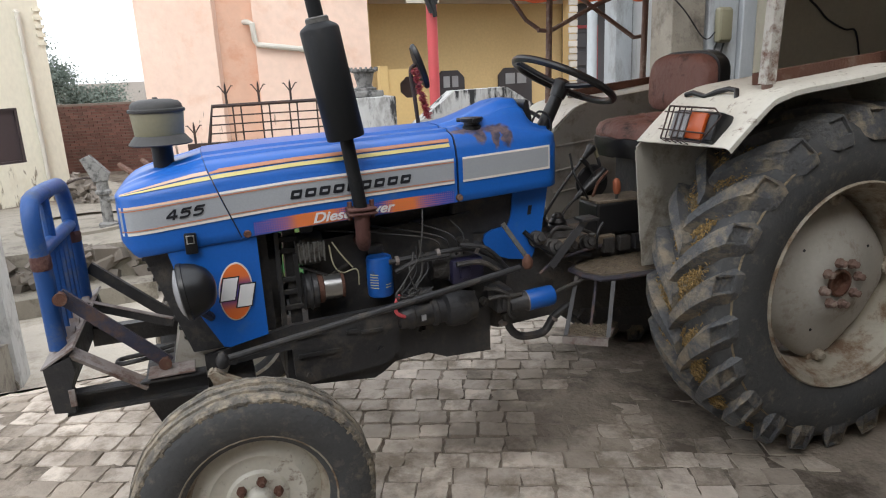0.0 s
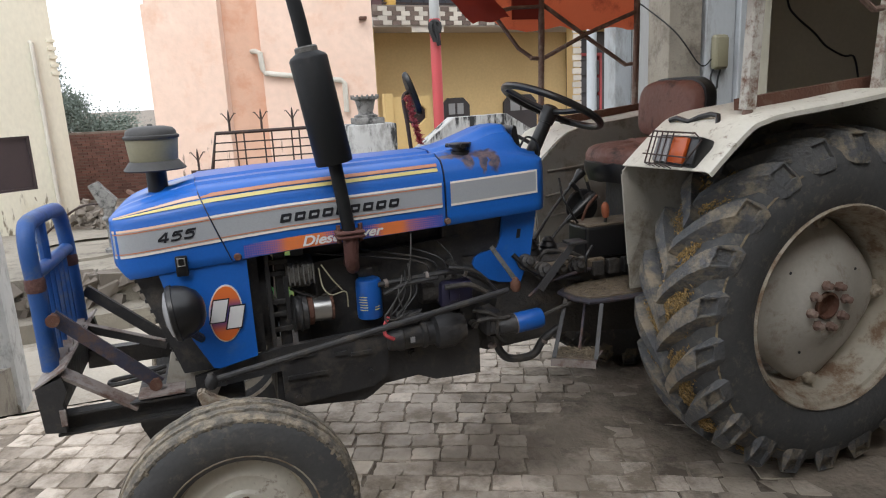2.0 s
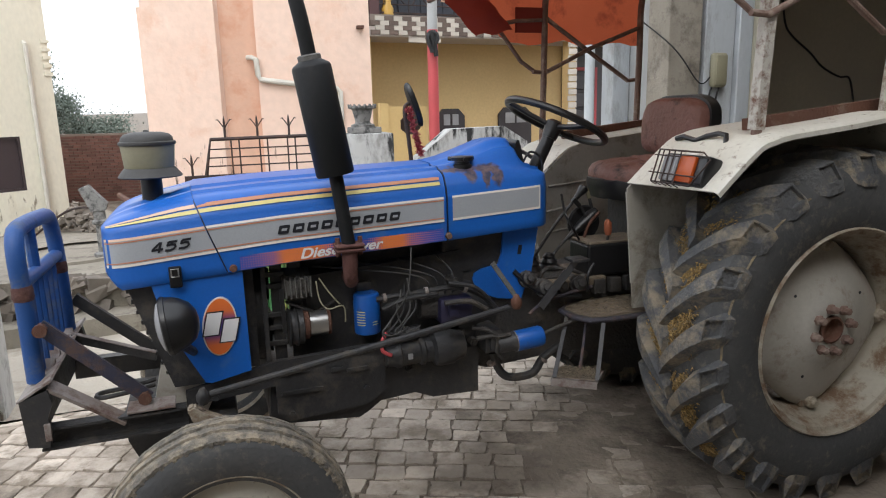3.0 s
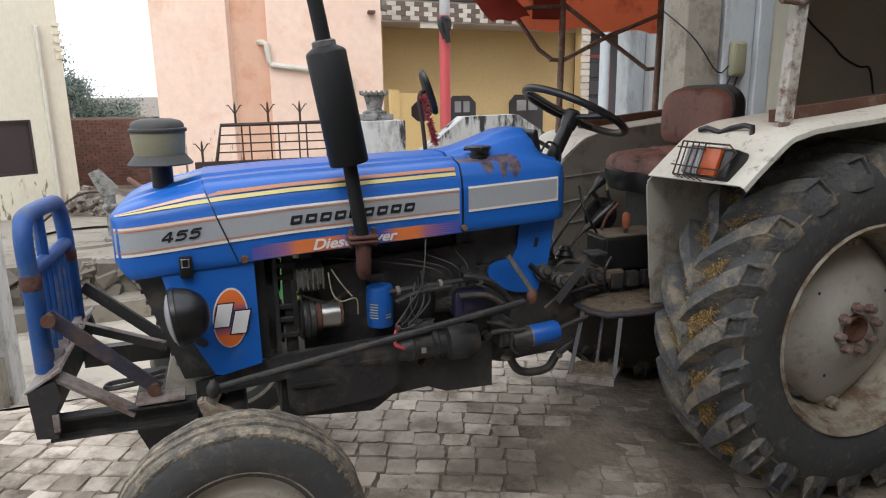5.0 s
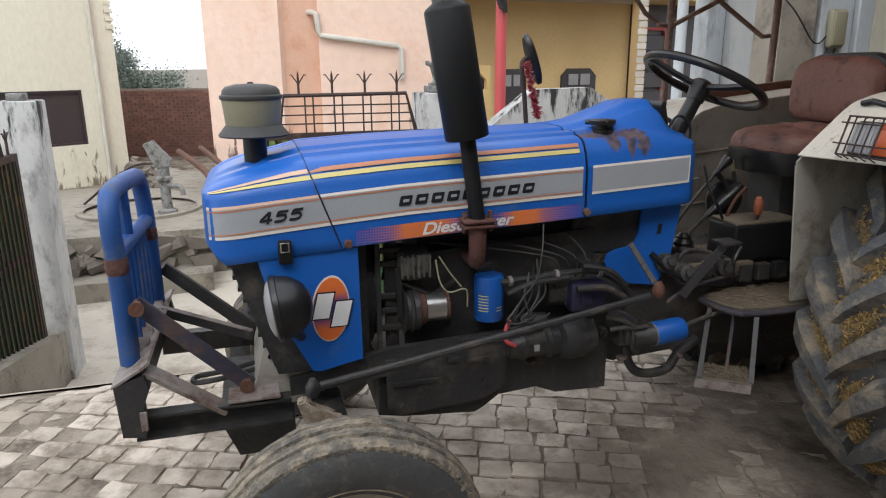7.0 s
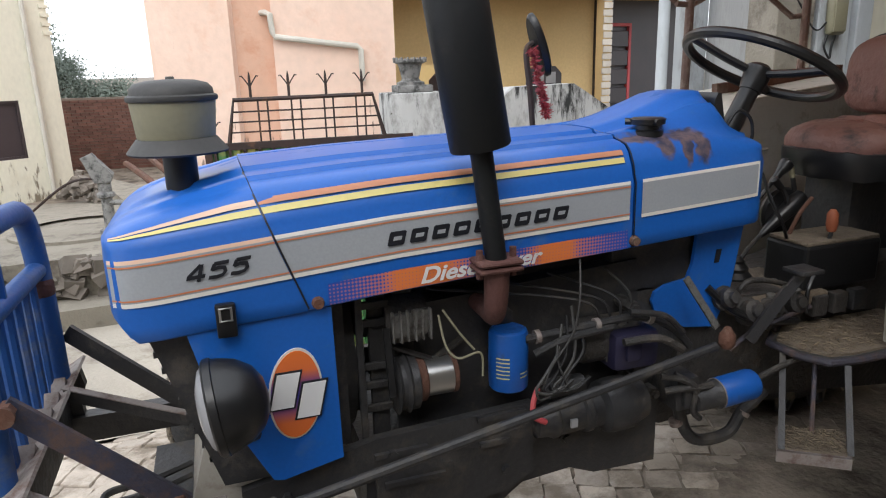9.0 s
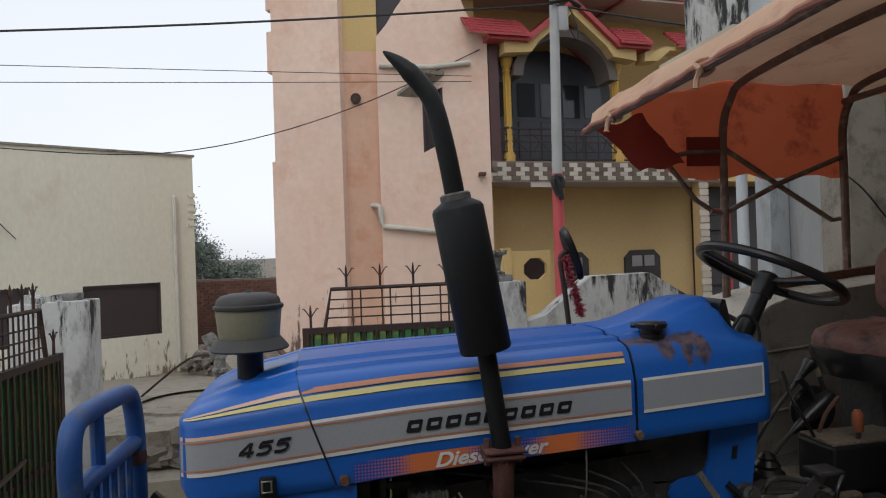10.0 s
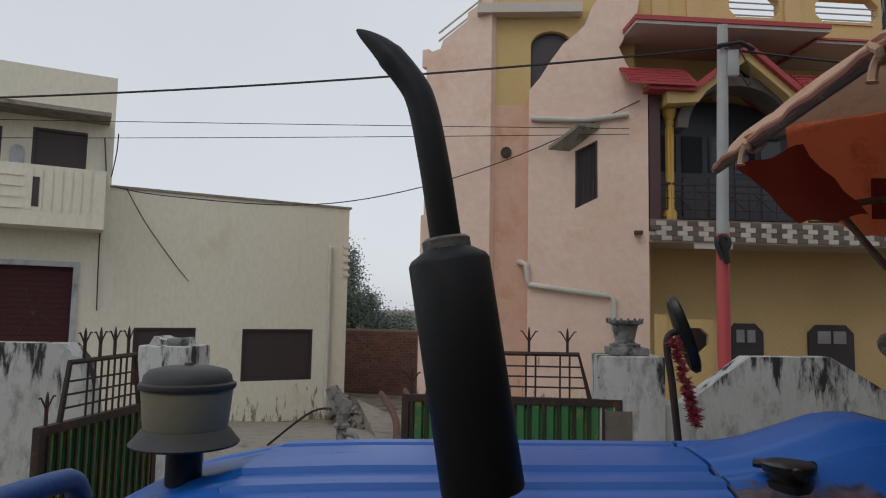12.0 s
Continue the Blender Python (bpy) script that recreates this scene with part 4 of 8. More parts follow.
def bonnet_ring(x, lift=0.0):
    w, base, low, rise = bonnet_half(x), bonnet_base(x), bonnet_bottom(x), bonnet_rise(x)
    pts = []
    for d, h in SIDE:
        pts.append((d, max(base + h, low + 0.001 * len(pts))))
    for d, h in CROWN:
        pts.append((d * w / 0.3, base + 0.186 + (h - 0.186) * rise))
    near = [(x, AX - w + d - (lift if i < 12 else 0), z + (lift if i > 8 else 0)) for i, (d, z) in enumerate(pts)]
    far = [(x, 2 * AX - y, z) for _, y, z in near[::-1]]
    return near + far


bm = B()
xs = [0.266, 0.270, 0.274, 0.277, 0.284, 0.291, 0.303, 0.317, 0.335, 0.349, 0.362, 0.39, 0.417, 0.435, 0.454, 0.472, 0.49, 0.509, 0.527, 0.55, 0.572]
# the seam leans: the lower edge reaches further back
ring_bridge(bm, [[(x + (0.0 if x < 0.48 else (x - 0.48) / 0.092 * (1.13 - z) * 0.35), y, z) for x, y, z in bonnet_ring(x)] for x in xs])
nose = part("nose_cowl", bm, BLUE, tractor, smooth=60)
bm = B()
xs = [0.604 + (1.362 - 0.604) * i / 12 for i in range(13)]
ring_bridge(bm, [[(x + (1.362 - x) / 0.758 * (1.13 - z) * 0.35 - 0.03 * (1.362 - x) / 0.758, y, z) for x, y, z in bonnet_ring(x)] for x in xs])
bonnet = part("bonnet", bm, BLUE, tractor, smooth=33)


def hump(x, y):
    """The raised dash at the back of the tank cowl."""
    ridge = lerp([(1.36, 0.0), (1.45, 0.014), (1.577, 0.054), (1.64, 0.076), (1.685, 0.086), (1.705, 0.03), (1.74, 0.0), (2, 0)], x)
    k = max(0, 1 - abs(y - AX) / 0.19)
    return ridge * min(1, k * 2.1)


bm = B()
xs = [1.368, 1.40, 1.44, 1.48, 1.52, 1.56, 1.60, 1.64, 1.66, 1.675, 1.69, 1.70, 1.715, 1.745, 1.765, 1.785]
ring_bridge(bm, [[(x, y, z + hump(x, y) - 0.04 * max(0, (x - 1.6) / 0.185) * min(1, max(0, (z - 1.222) / 0.05))) for x, y, z in bonnet_ring(x)] for x in xs])


def stained(paint):
    """The bonnet's paint with a ragged brown fuel stain round the filler cap."""
    m = paint.copy()
    m.name = "fuel_stained_paint"
    n, link = m.node_tree.nodes, m.node_tree.links.new
    geo_, warp, push = n.new("ShaderNodeNewGeometry"), n.new("ShaderNodeTexNoise"), n.new("ShaderNodeVectorMath")
    warp.inputs["Scale"].default_value, warp.inputs["Detail"].default_value = 45, 5
    link(geo_.outputs["Position"], warp.inputs["Vector"])
    push.operation = "MULTIPLY_ADD"
    push.inputs[1].default_value = (0.035, 0.035, 0.035)
    link(warp.outputs["Color"], push.inputs[0])
    link(geo_.outputs["Position"], push.inputs[2])
    total = None
    for centre, size in (((1.43, 3.0, 1.275), (0.085, 0.030, 0.05)), ((1.47, 2.975, 1.25), (0.026, 0.045, 0.05)), ((1.54, 2.995, 1.275), (0.06, 0.032, 0.05)),
                         ((1.528, 2.965, 1.24), (0.017, 0.06, 0.055)), ((1.572, 2.965, 1.24), (0.026, 0.055, 0.05))):
        shift, grow, size_ = n.new("ShaderNodeVectorMath"), n.new("ShaderNodeVectorMath"), n.new("ShaderNodeVectorMath")
        shift.operation, grow.operation, size_.operation = "SUBTRACT", "DIVIDE", "LENGTH"
        shift.inputs[1].default_value = [v + 0.0175 for v in centre]
        grow.inputs[1].default_value = size
        link(push.outputs[0], shift.inputs[0])
        link(shift.outputs[0], grow.inputs[0])
        link(grow.outputs[0], size_.inputs[0])
        near_ = n.new("ShaderNodeMapRange")
        near_.inputs["From Min"].default_value, near_.inputs["From Max"].default_value = 1.05, 0.7
        near_.inputs["To Max"].default_value = 0.9
        link(size_.outputs["Value"], near_.inputs["Value"])
        if total is None:
            total = near_.outputs[0]
        else:
            most = n.new("ShaderNodeMath")
            most.operation = "MAXIMUM"
            link(total, most.inputs[0])
            link(near_.outputs[0], most.inputs[1])
            total = most.outputs[0]
    b = n["Principled BSDF"]
    mix = n.new("ShaderNodeMix")
    mix.data_type = "RGBA"
    link(total, mix.inputs[0])
    link(b.inputs["Base Color"].links[0].from_socket, mix.inputs[6])
    tone = n.new("ShaderNodeMapRange")
    brown = n.new("ShaderNodeMix")
    brown.data_type = "RGBA"
    brown.inputs[6].default_value, brown.inputs[7].default_value = (0.035, 0.028, 0.028, 1), (0.16, 0.10, 0.07, 1)
    tone.inputs["From Min"].default_value, tone.inputs["From Max"].default_value = 0.35, 0.65
    link(warp.outputs["Fac"], tone.inputs["Value"])
    link(tone.outputs[0], brown.inputs[0])
    link(brown.outputs[2], mix.inputs[7])
    link(mix.outputs[2], b.inputs["Base Color"])
    return m


cowl = part("tank_cowl", bm, stained(BLUE), tractor, "blue tank cowl with a brown fuel stain", smooth=50)



# decals follow the skin of the bonnet, a little proud of it
def skin(x, h, proud=0.003):
    """A place on the near side at height h over the lower edge line."""
    w, base, rise = bonnet_half(x), bonnet_base(x), bonnet_rise(x)
    prof = SIDE + [(d * w / 0.3, 0.186 + (u - 0.186) * rise) for d, u in CROWN]
    hh = h if h <= 0.186 else 0.186 + (h - 0.186) * rise
    for (d0, u0), (d1, u1) in zip(prof, prof[1:]):
        if hh <= u1:
            k = (hh - u0) / max(u1 - u0, 1e-6)
            return Vector((x, AX - w + d0 + (d1 - d0) * k - proud, base + hh + (proud * 0.4 if h > 0.19 else 0)))
    return Vector((x, AX - w, base + hh))


def seam_x(z):
    return 0.575 + (1.13 - z) * 0.35


def stripe(owner, x0, x1, h0, h1, mat, n=14, proud=0.003, label="", rows=3, clip=None):
    bm = B()
    cols = []
    for i in range(n + 1):
        col = []
        for j in range(rows + 1):
            h = h0 + (h1 - h0) * j / rows
            a, b = x0, x1
            if clip == "nose":
                b = seam_x(bonnet_base(0.62) + h) - 0.004
            elif clip == "rear":
                a = seam_x(bonnet_base(0.62) + h) - 0.002
            x = a + (b - a) * i / n
            if clip == "nose" and h > 0.19:
                # the two upper stripes run together towards the front
                h = 0.197 + (h - 0.197) * min(1, 0.5 + 0.5 * (x - 0.28) / 0.22)
            col.append(bm.verts.new(skin(x, h, proud)))
        cols.append(col)
    for a, b in zip(cols, cols[1:]):
        for j in range(rows):
            bm.faces.new((a[j], b[j], b[j + 1], a[j + 1]))
    return part("stripe", bm, mat, owner, label, smooth=60)


for owner, x0, x1, clip in ((nose, 0.280, 0.62, "nose"), (bonnet, 0.62, 1.352, "rear"), (cowl, 1.385, 1.735, None)):
    stripe(owner, x0, x1, 0.078, 0.150, SILVER, clip=clip, label="grey decal band")
    stripe(owner, x0, x1, 0.070, 0.078, CREAM_LINE, clip=clip, rows=1, label="white pin stripe")
    stripe(owner, x0, x1, 0.150, 0.157, CREAM_LINE if clip != "nose" else PEACH_LINE, clip=clip, rows=1, label="white pin stripe")
    if clip:
        stripe(owner, x0, x1, 0.0815, 0.0845, ORANGE_LINE, clip=clip, rows=1, proud=0.0045, label="orange pin stripe")
        stripe(owner, x0, x1, 0.1435, 0.1465, ORANGE_LINE, clip=clip, rows=1, proud=0.0045, label="orange pin stripe")
stripe(cowl, 1.735, 1.741, 0.070, 0.157, CREAM_LINE, n=2, rows=3, label="white pin stripe")
for owner, x0, x1, clip in ((nose, 0.286, 0.62, "nose"), (bonnet, 0.62, 1.345, "rear")):
    stripe(owner, x0, x1, 0.196, 0.2075, YELLOW_LINE, clip=clip, n=20, rows=2, label="yellow stripe")
    stripe(owner, x0, x1, 0.2125, 0.223, PEACH_LINE if owner == nose else TERRACOTTA_LINE, clip=clip, n=20, rows=2, label="peach stripe")

# the faded slogan panel, orange in the middle and violet-blue at its ends
slogan = bpy.data.materials.new("slogan_panel_print")
slogan.use_nodes = True
sn, sl = slogan.node_tree.nodes, slogan.node_tree.links.new
pos = sn.new("ShaderNodeNewGeometry")
xyz = sn.new("ShaderNodeSeparateXYZ")
sl(pos.outputs["Position"], xyz.inputs[0])
span = sn.new("ShaderNodeMapRange")
span.inputs["From Min"].default_value, span.inputs["From Max"].default_value = 0.66, 1.35
sl(xyz.outputs["X"], span.inputs["Value"])
def calc(kind, p, q=None):
    node = sn.new("ShaderNodeMath")
    node.operation = kind
    for v, slot in ((p, node.inputs[0]), (q, node.inputs[1])):
        if isinstance(v, (int, float)):
            slot.default_value = v
        elif v is not None:
            sl(v, slot)
    return node.outputs[0]


PITCH = 2 * math.pi / 0.0105
dot = calc("MULTIPLY", calc("SINE", calc("MULTIPLY", calc("ADD", xyz.outputs["X"], xyz.outputs["Z"]), PITCH * 0.7)),
           calc("SINE", calc("MULTIPLY", calc("SUBTRACT", xyz.outputs["X"], xyz.outputs["Z"]), PITCH * 0.7)))
cover = sn.new("ShaderNodeValToRGB")
cover.color_ramp.elements[0].position, cover.color_ramp.elements[0].color = 0.0, (0.22, 0.22, 0.22, 1)
cover.color_ramp.elements[1].position, cover.color_ramp.elements[1].color = 1.0, (0.16, 0.16, 0.16, 1)
for p_, c_ in ((0.15, 0.55), (0.20, 1.0), (0.36, 1.0), (0.48, 0.25), (0.60, 0.30), (0.68, 1.0), (0.78, 1.0), (0.82, 0.62)):
    cover.color_ramp.elements.new(p_).color = (c_, c_, c_, 1)
sl(span.outputs[0], cover.inputs[0])
ink = sn.new("ShaderNodeMapRange")
ink.inputs["From Min"].default_value, ink.inputs["From Max"].default_value = 0.85, 1.15
sl(calc("ADD", calc("MULTIPLY", calc("ADD", dot, 1.0), 0.5), cover.outputs[0]), ink.inputs["Value"])
warm = sn.new("ShaderNodeMix")
warm.data_type = "RGBA"
warm.inputs[6].default_value, warm.inputs[7].default_value = (0.24, 0.13, 0.30, 1), (0.66, 0.18, 0.045, 1)
sl(cover.outputs[0], warm.inputs[0])
fade = sn.new("ShaderNodeMix")
fade.data_type = "RGBA"
fade.inputs[6].default_value = (0.018, 0.07, 0.36, 1)
sl(ink.outputs[0], fade.inputs[0])
sl(warm.outputs[2], fade.inputs[7])
sl(fade.outputs[2], sn["Principled BSDF"].inputs["Base Color"])
sn["Principled BSDF"].inputs["Roughness"].default_value = 0.45
panel = stripe(bonnet, 0.660, 1.350, 0.003, 0.046, slogan, n=16, rows=2, label="orange and violet slogan panel")


def lettering(text, x0, h0, size, slant, mat, owner, label, stretch=1.0, proud=0.006, bold=0.0):
    """Built-in font, turned into a thin mesh that lies on the bonnet's side."""
    curve = bpy.data.curves.new("lettering", "FONT")
    curve.body, curve.size, curve.shear, curve.offset = text, size, slant, bold
    tmp = new("lettering", curve)
    me = bpy.data.meshes.new_from_object(tmp.evaluated_get(bpy.context.evaluated_depsgraph_get()))
    bpy.data.objects.remove(tmp)
    for v in me.vertices:
        v.co = skin(x0 + v.co.x * stretch, h0 + v.co.y, proud)
    me.materials.clear()
    me.materials.append(mat)
    ob = new("lettering", me)
    ob.parent = owner
    return tagged(ob, label=label)


NUMERALS = {"4": [[(0.66, 0.98), (0.06, 0.36)], [(-0.02, 0.30), (1.02, 0.30)], [(0.70, 0.0), (0.70, 1.0)]],
            "5": [[(0.16, 0.89), (1.0, 0.89)], [(0.20, 0.90), (0.12, 0.52)], [(0.10, 0.57), (0.45, 0.64), (0.80, 0.58), (0.90, 0.36), (0.78, 0.17), (0.45, 0.10), (0.0, 0.13)]]}


def numeral(text, x0, h0, wide, high, pitch, owner, label):
    """Heavy slanted figures, each stroke a thin ribbon on the bonnet's side."""
    for i, figure in enumerate(text):
        bm = B()
        lift = 0.0055
        for stroke in NUMERALS[figure]:
            lift += 0.00025
            half = 0.115
            P = [Vector(p) for p in stroke]
            rows = []
            for k, p in enumerate(P):
                d = P[min(k + 1, len(P) - 1)] - P[max(k - 1, 0)]
                n_ = Vector((-d.y * high / wide, d.x * wide / high)).normalized() * half
                rows.append([bm.verts.new(skin(x0 + i * pitch + q.x * wide + 0.28 * q.y * high, h0 + q.y * high, lift)) for q in (p + n_, p - n_)])
            for u, v in zip(rows, rows[1:]):
                bm.faces.new((u[0], u[1], v[1], v[0]))
        part("numeral", bm, INK, owner, label, smooth=None)


numeral("455", 0.409, 0.099, 0.031, 0.031, 0.0385, nose, "heavy black slanted numeral")
lettering("Diesel Saver", 0.846, 0.0095, 0.046, 0.3, WHITE_INK, bonnet, "white italic lettering", 1.19, bold=0.0012)
# the maker's name is drawn as nine plain slanted bars
for i in range(9):
    a = 0.782 + i * 0.0462
    bm = B()
    vs = [bm.verts.new(skin(a + dx, h, 0.006)) for dx, h in ((0, 0.100), (0.003, 0.097), (0.032, 0.097), (0.035, 0.100), (0.041, 0.122), (0.038, 0.125), (0.009, 0.125), (0.006, 0.122))]
    bm.faces.new(vs)
    part("emblem_block", bm, INK, bonnet, "black bar of the maker's emblem", smooth=None)
    bm = B()
    bm.faces.new([bm.verts.new(skin(a + dx, h, 0.0068)) for dx, h in ((0.012, 0.107), (0.029, 0.107), (0.031, 0.115), (0.014, 0.115))])
    part("emblem_slot", bm, SILVER, bonnet, smooth=None)

# dark shut lines between the panels
def shut_line(owner, at):
    bm = B()
    cols = []
    for i in range(25):
        h = 0.004 + 0.25 * i / 24
        z = bonnet_base(0.62) + h
        x = at(z)
        cols.append([bm.verts.new(skin(x + d, h, 0.0048)) for d in (-0.0019, 0.0019)])
    for a, b in zip(cols, cols[1:]):
        bm.faces.new((a[0], a[1], b[1], b[0]))
    part("shut_line", bm, INK, owner, "dark gap between bonnet panels", smooth=60)


shut_line(nose, lambda z: seam_x(z) - 0.001)
shut_line(cowl, lambda z: 1.365)

# seams, bolts and the latch
for x, h in ((0.639, 0.012), (1.368, 0.018)):
    bm = B()
    p = skin(x, h, 0)
    cyl(bm, p, p - Vector((0, 0.014, 0)), 0.013, 0.010, n=10)
    part("bolt", bm, RUST, bonnet)
bm = B()
p = skin(0.47, 0.02, 0)
box(bm, (p.x - 0.018, p.y - 0.016, p.z - 0.035), (p.x + 0.018, p.y + 0.002, p.z + 0.03), bevel=0.004)
latch = part("latch", bm, RUBBER_BLACK, nose, "black rubber bonnet latch")
bm = B()
tube(bm, [(p.x - 0.010, p.y - 0.02, p.z), (p.x + 0.010, p.y - 0.02, p.z), (p.x + 0.010, p.y - 0.02, p.z + 0.024), (p.x - 0.010, p.y - 0.02, p.z + 0.024)], 0.003, 5, closed=True)
part("buckle", bm, STEEL, nose)

bm = B()
prism(bm, [(1.700, 1.23), (1.698, 1.335), (1.706, 1.352), (1.716, 1.350), (1.742, 1.23)], "y", AX - 0.115, AX + 0.115)
part("instrument_panel", bm, RUBBER_BLACK, tractor, "dark instrument panel behind the cowl")
bm = B()
tube(bm, smooth_path([(1.715, AX - 0.13, 1.25), (1.745, AX - 0.14, 1.305), (1.79, AX - 0.14, 1.285), (1.80, AX - 0.14, 1.235), (1.775, AX - 0.14, 1.21)]), 0.0045, 6)
part("cable", bm, CABLE, tractor, "thin black cable loop")
# fuel cap with its oily stain
bm = B()
c = Vector((1.462, 3.03, 1.274))
lathe(bm, [(0.036, -0.03), (0.036, 0.0), (0.028, 0.004), (0.028, 0.014), (0.040, 0.016), (0.042, 0.028), (0.036, 0.031), (0.016, 0.032)], Matrix.Translation(c), 12)
for i in range(3):
    a = 2 * math.pi * i / 3 + 0.4
    cyl(bm, c + Vector((0, 0, 0.022)), c + Vector((0.053 * math.cos(a), 0.053 * math.sin(a), 0.022)), 0.008, n=8)
part("fuel_cap", bm, RUBBER_BLACK, cowl, "black fuel filler cap")


# ---- wheels ----
def wheel_space(cx, yc, cz, out):
    """Local z points out of the tractor along y."""
    return Matrix.Translation((cx, yc, cz)) @ Matrix.Rotation(radians(90 if out < 0 else -90), 4, "X")


def tyre_ring(bm, m, prof, n):
    ring_bridge(bm, [[m @ Vector((r * math.cos(a), r * math.sin(a), h)) for r, h in prof] for a in (2 * math.pi * i / n for i in range(n))], closed_ring=True, closed_path=True)


def rear_wheel(yc, out, label):
    cx, cz, R, W = 2.695, 0.648, 0.620, 0.190
    m = wheel_space(cx, yc, cz, out)
    prof = [(0.372, -W * 0.78), (0.385, -W * 0.90), (0.43, -W * 1.0), (0.49, -W * 1.02), (0.545, -W * 0.99), (0.575, -W * 0.93), (0.60, -W * 0.8), (0.612, -W * 0.5), (R, 0)]
    prof = prof + [(r, -h) for r, h in prof[-2::-1]]
    bm = B()
    tyre_ring(bm, m, prof, 64)
    wheel = part("rear_wheel", bm, RUBBER, tractor, label, smooth=28)
    lugs = 22
    turn_sign = -1 if out < 0 else 1
    for side in (-1, 1):
        for i in range(lugs):
            a0 = 2 * math.pi * (i + (0.5 if side > 0 else 0)) / lugs
            rings = []
            bm = B()
            for k in range(7):
                t = k / 6
                h = side * (-0.012 + t * W * (1.0 if side > 0 else 0.95))
                a = a0 + turn_sign * 0.30 * t ** 0.85
                r0 = (R - 0.012) if t < 0.7 else R - 0.012 - (t - 0.7) / 0.3 * 0.050
                r1 = (R + 0.042) if t < 0.72 else R + 0.042 - (t - 0.72) / 0.28 * 0.022
                half = 0.027 + 0.018 * t
                wr, wt = half / R * 1.65, half / R * 0.80
                row = []
                for r, da in ((r0, -wr), (r1, -wt), (r1, wt), (r0, wr)):
                    row.append(m @ Vector((r * math.cos(a + da), r * math.sin(a + da), h)))
                rings.append(row)
            # the lug ends in a steep face with a shallow pocket
            a = a0 + turn_sign * 0.325
            h = side * W * (1.045 if side > 0 else 0.99)
            rings.append([m @ Vector((r * math.cos(a + da), r * math.sin(a + da), h)) for r, da in ((0.535, -0.062), (0.572, -0.056), (0.572, 0.056), (0.535, 0.062))])
            ring_bridge(bm, rings)
            middle = sum((p for row in rings[-2:] for p in row[1:3]), Vector()) / 4
            end = min(bm.faces, key=lambda f: (f.calc_center_median() - middle).length)
            bmesh.ops.recalc_face_normals(bm, faces=bm.faces[:])
            bmesh.ops.inset_individual(bm, faces=[end], thickness=0.007, depth=0.0)
            bmesh.ops.inset_individual(bm, faces=[end], thickness=0.003, depth=-0.013)
            part("lug", bm, LUG, wheel, smooth=24)
    # rim: deep drop-centre well, rolled outer lip
    bm = B()
    well = [(0.384, 0.150), (0.388, 0.142), (0.382, 0.134), (0.368, 0.130), (0.360, 0.112), (0.352, 0.06), (0.335, 0.03), (0.330, -0.03), (0.352, -0.07), (0.362, -0.12), (0.384, -0.14),
            (0.392, -0.13), (0.375, -0.10), (0.365, -0.06), (0.345, -0.02), (0.345, 0.02), (0.365, 0.055), (0.372, 0.115), (0.392, 0.13), (0.396, 0.145), (0.390, 0.153)]
    tyre_ring(bm, m, [(r * 0.985, h * 1.2) for r, h in well], 56)
    part("rim", bm, RIM_DIRTY, wheel, "cream rim stained brown with mud")
    # pressed disc with an uneven octagonal edge
    bm = B()
    n = 48
    rows = []
    for r, h in ((0.0, 0.092), (0.05, 0.092), (0.055, 0.115), (0.112, 0.118), (0.13, 0.110), (0.165, 0.092), (0.21, 0.078), (0.25, 0.066), (0.275, 0.052), (0.30, 0.034), (0.302, 0.026)):
        row = []
        for i in range(n):
            a = 2 * math.pi * i / n
            k = 1.0
            if r > 0.26:
                k = 1.0 + 0.085 * max(0, math.cos(4 * a)) - 0.05 * max(0, -math.cos(4 * a))
            row.append(m @ Vector((max(r, 0.001) * k * math.cos(a), max(r, 0.001) * k * math.sin(a), h)))
        rows.append(row)
    ring_bridge(bm, rows, cap=True)
    part("wheel_disc", bm, RIM_PAINT, wheel, "grey-cream pressed steel disc", smooth=50)
    for i in range(8):
        a = 2 * math.pi * i / 8 + 0.2
        bm = B()
        lathe(bm, [(0.019, 0.114), (0.019, 0.128), (0.014, 0.132), (0.013, 0.148), (0.006, 0.152)], m @ Matrix.Translation((0.083 * math.cos(a), 0.083 * math.sin(a), 0)), 6)
        part("wheel_nut", bm, FRAME_RUST, wheel)
    bm = B()
    lathe(bm, [(0.048, 0.08), (0.052, 0.124), (0.044, 0.126), (0.040, 0.096), (0.001, 0.094)], m, 20)
    part("hub_bore", bm, RUST, wheel, "rusty hollow hub end")
    for i in range(4):
        a = 2 * math.pi * i / 4 + 0.0
        u = Matrix.Rotation(a, 4, "Z")
        bm = B()
        box(bm, (0.285, -0.04, 0.01), (0.335, 0.04, 0.046), m @ u, bevel=0.01)
        lathe(bm, [(0.024, 0.0), (0.024, 0.028), (0.014, 0.032), (0.012, 0.045)], m @ u @ Matrix.Translation((0.308, 0, 0.04)), 10)
        part("rim_clamp", bm, RIM_DIRTY, wheel)
    for a, r in ((2.4, 0.2), (4.3, 0.2), (0.6, 0.2)):
        bm = B()
        lathe(bm, [(0.006, 0.0815), (0.006, 0.0835)], m @ Matrix.Translation((r * math.cos(a), r * math.sin(a), 0)), 8)
        part("hole", bm, INK, wheel)
    return wheel


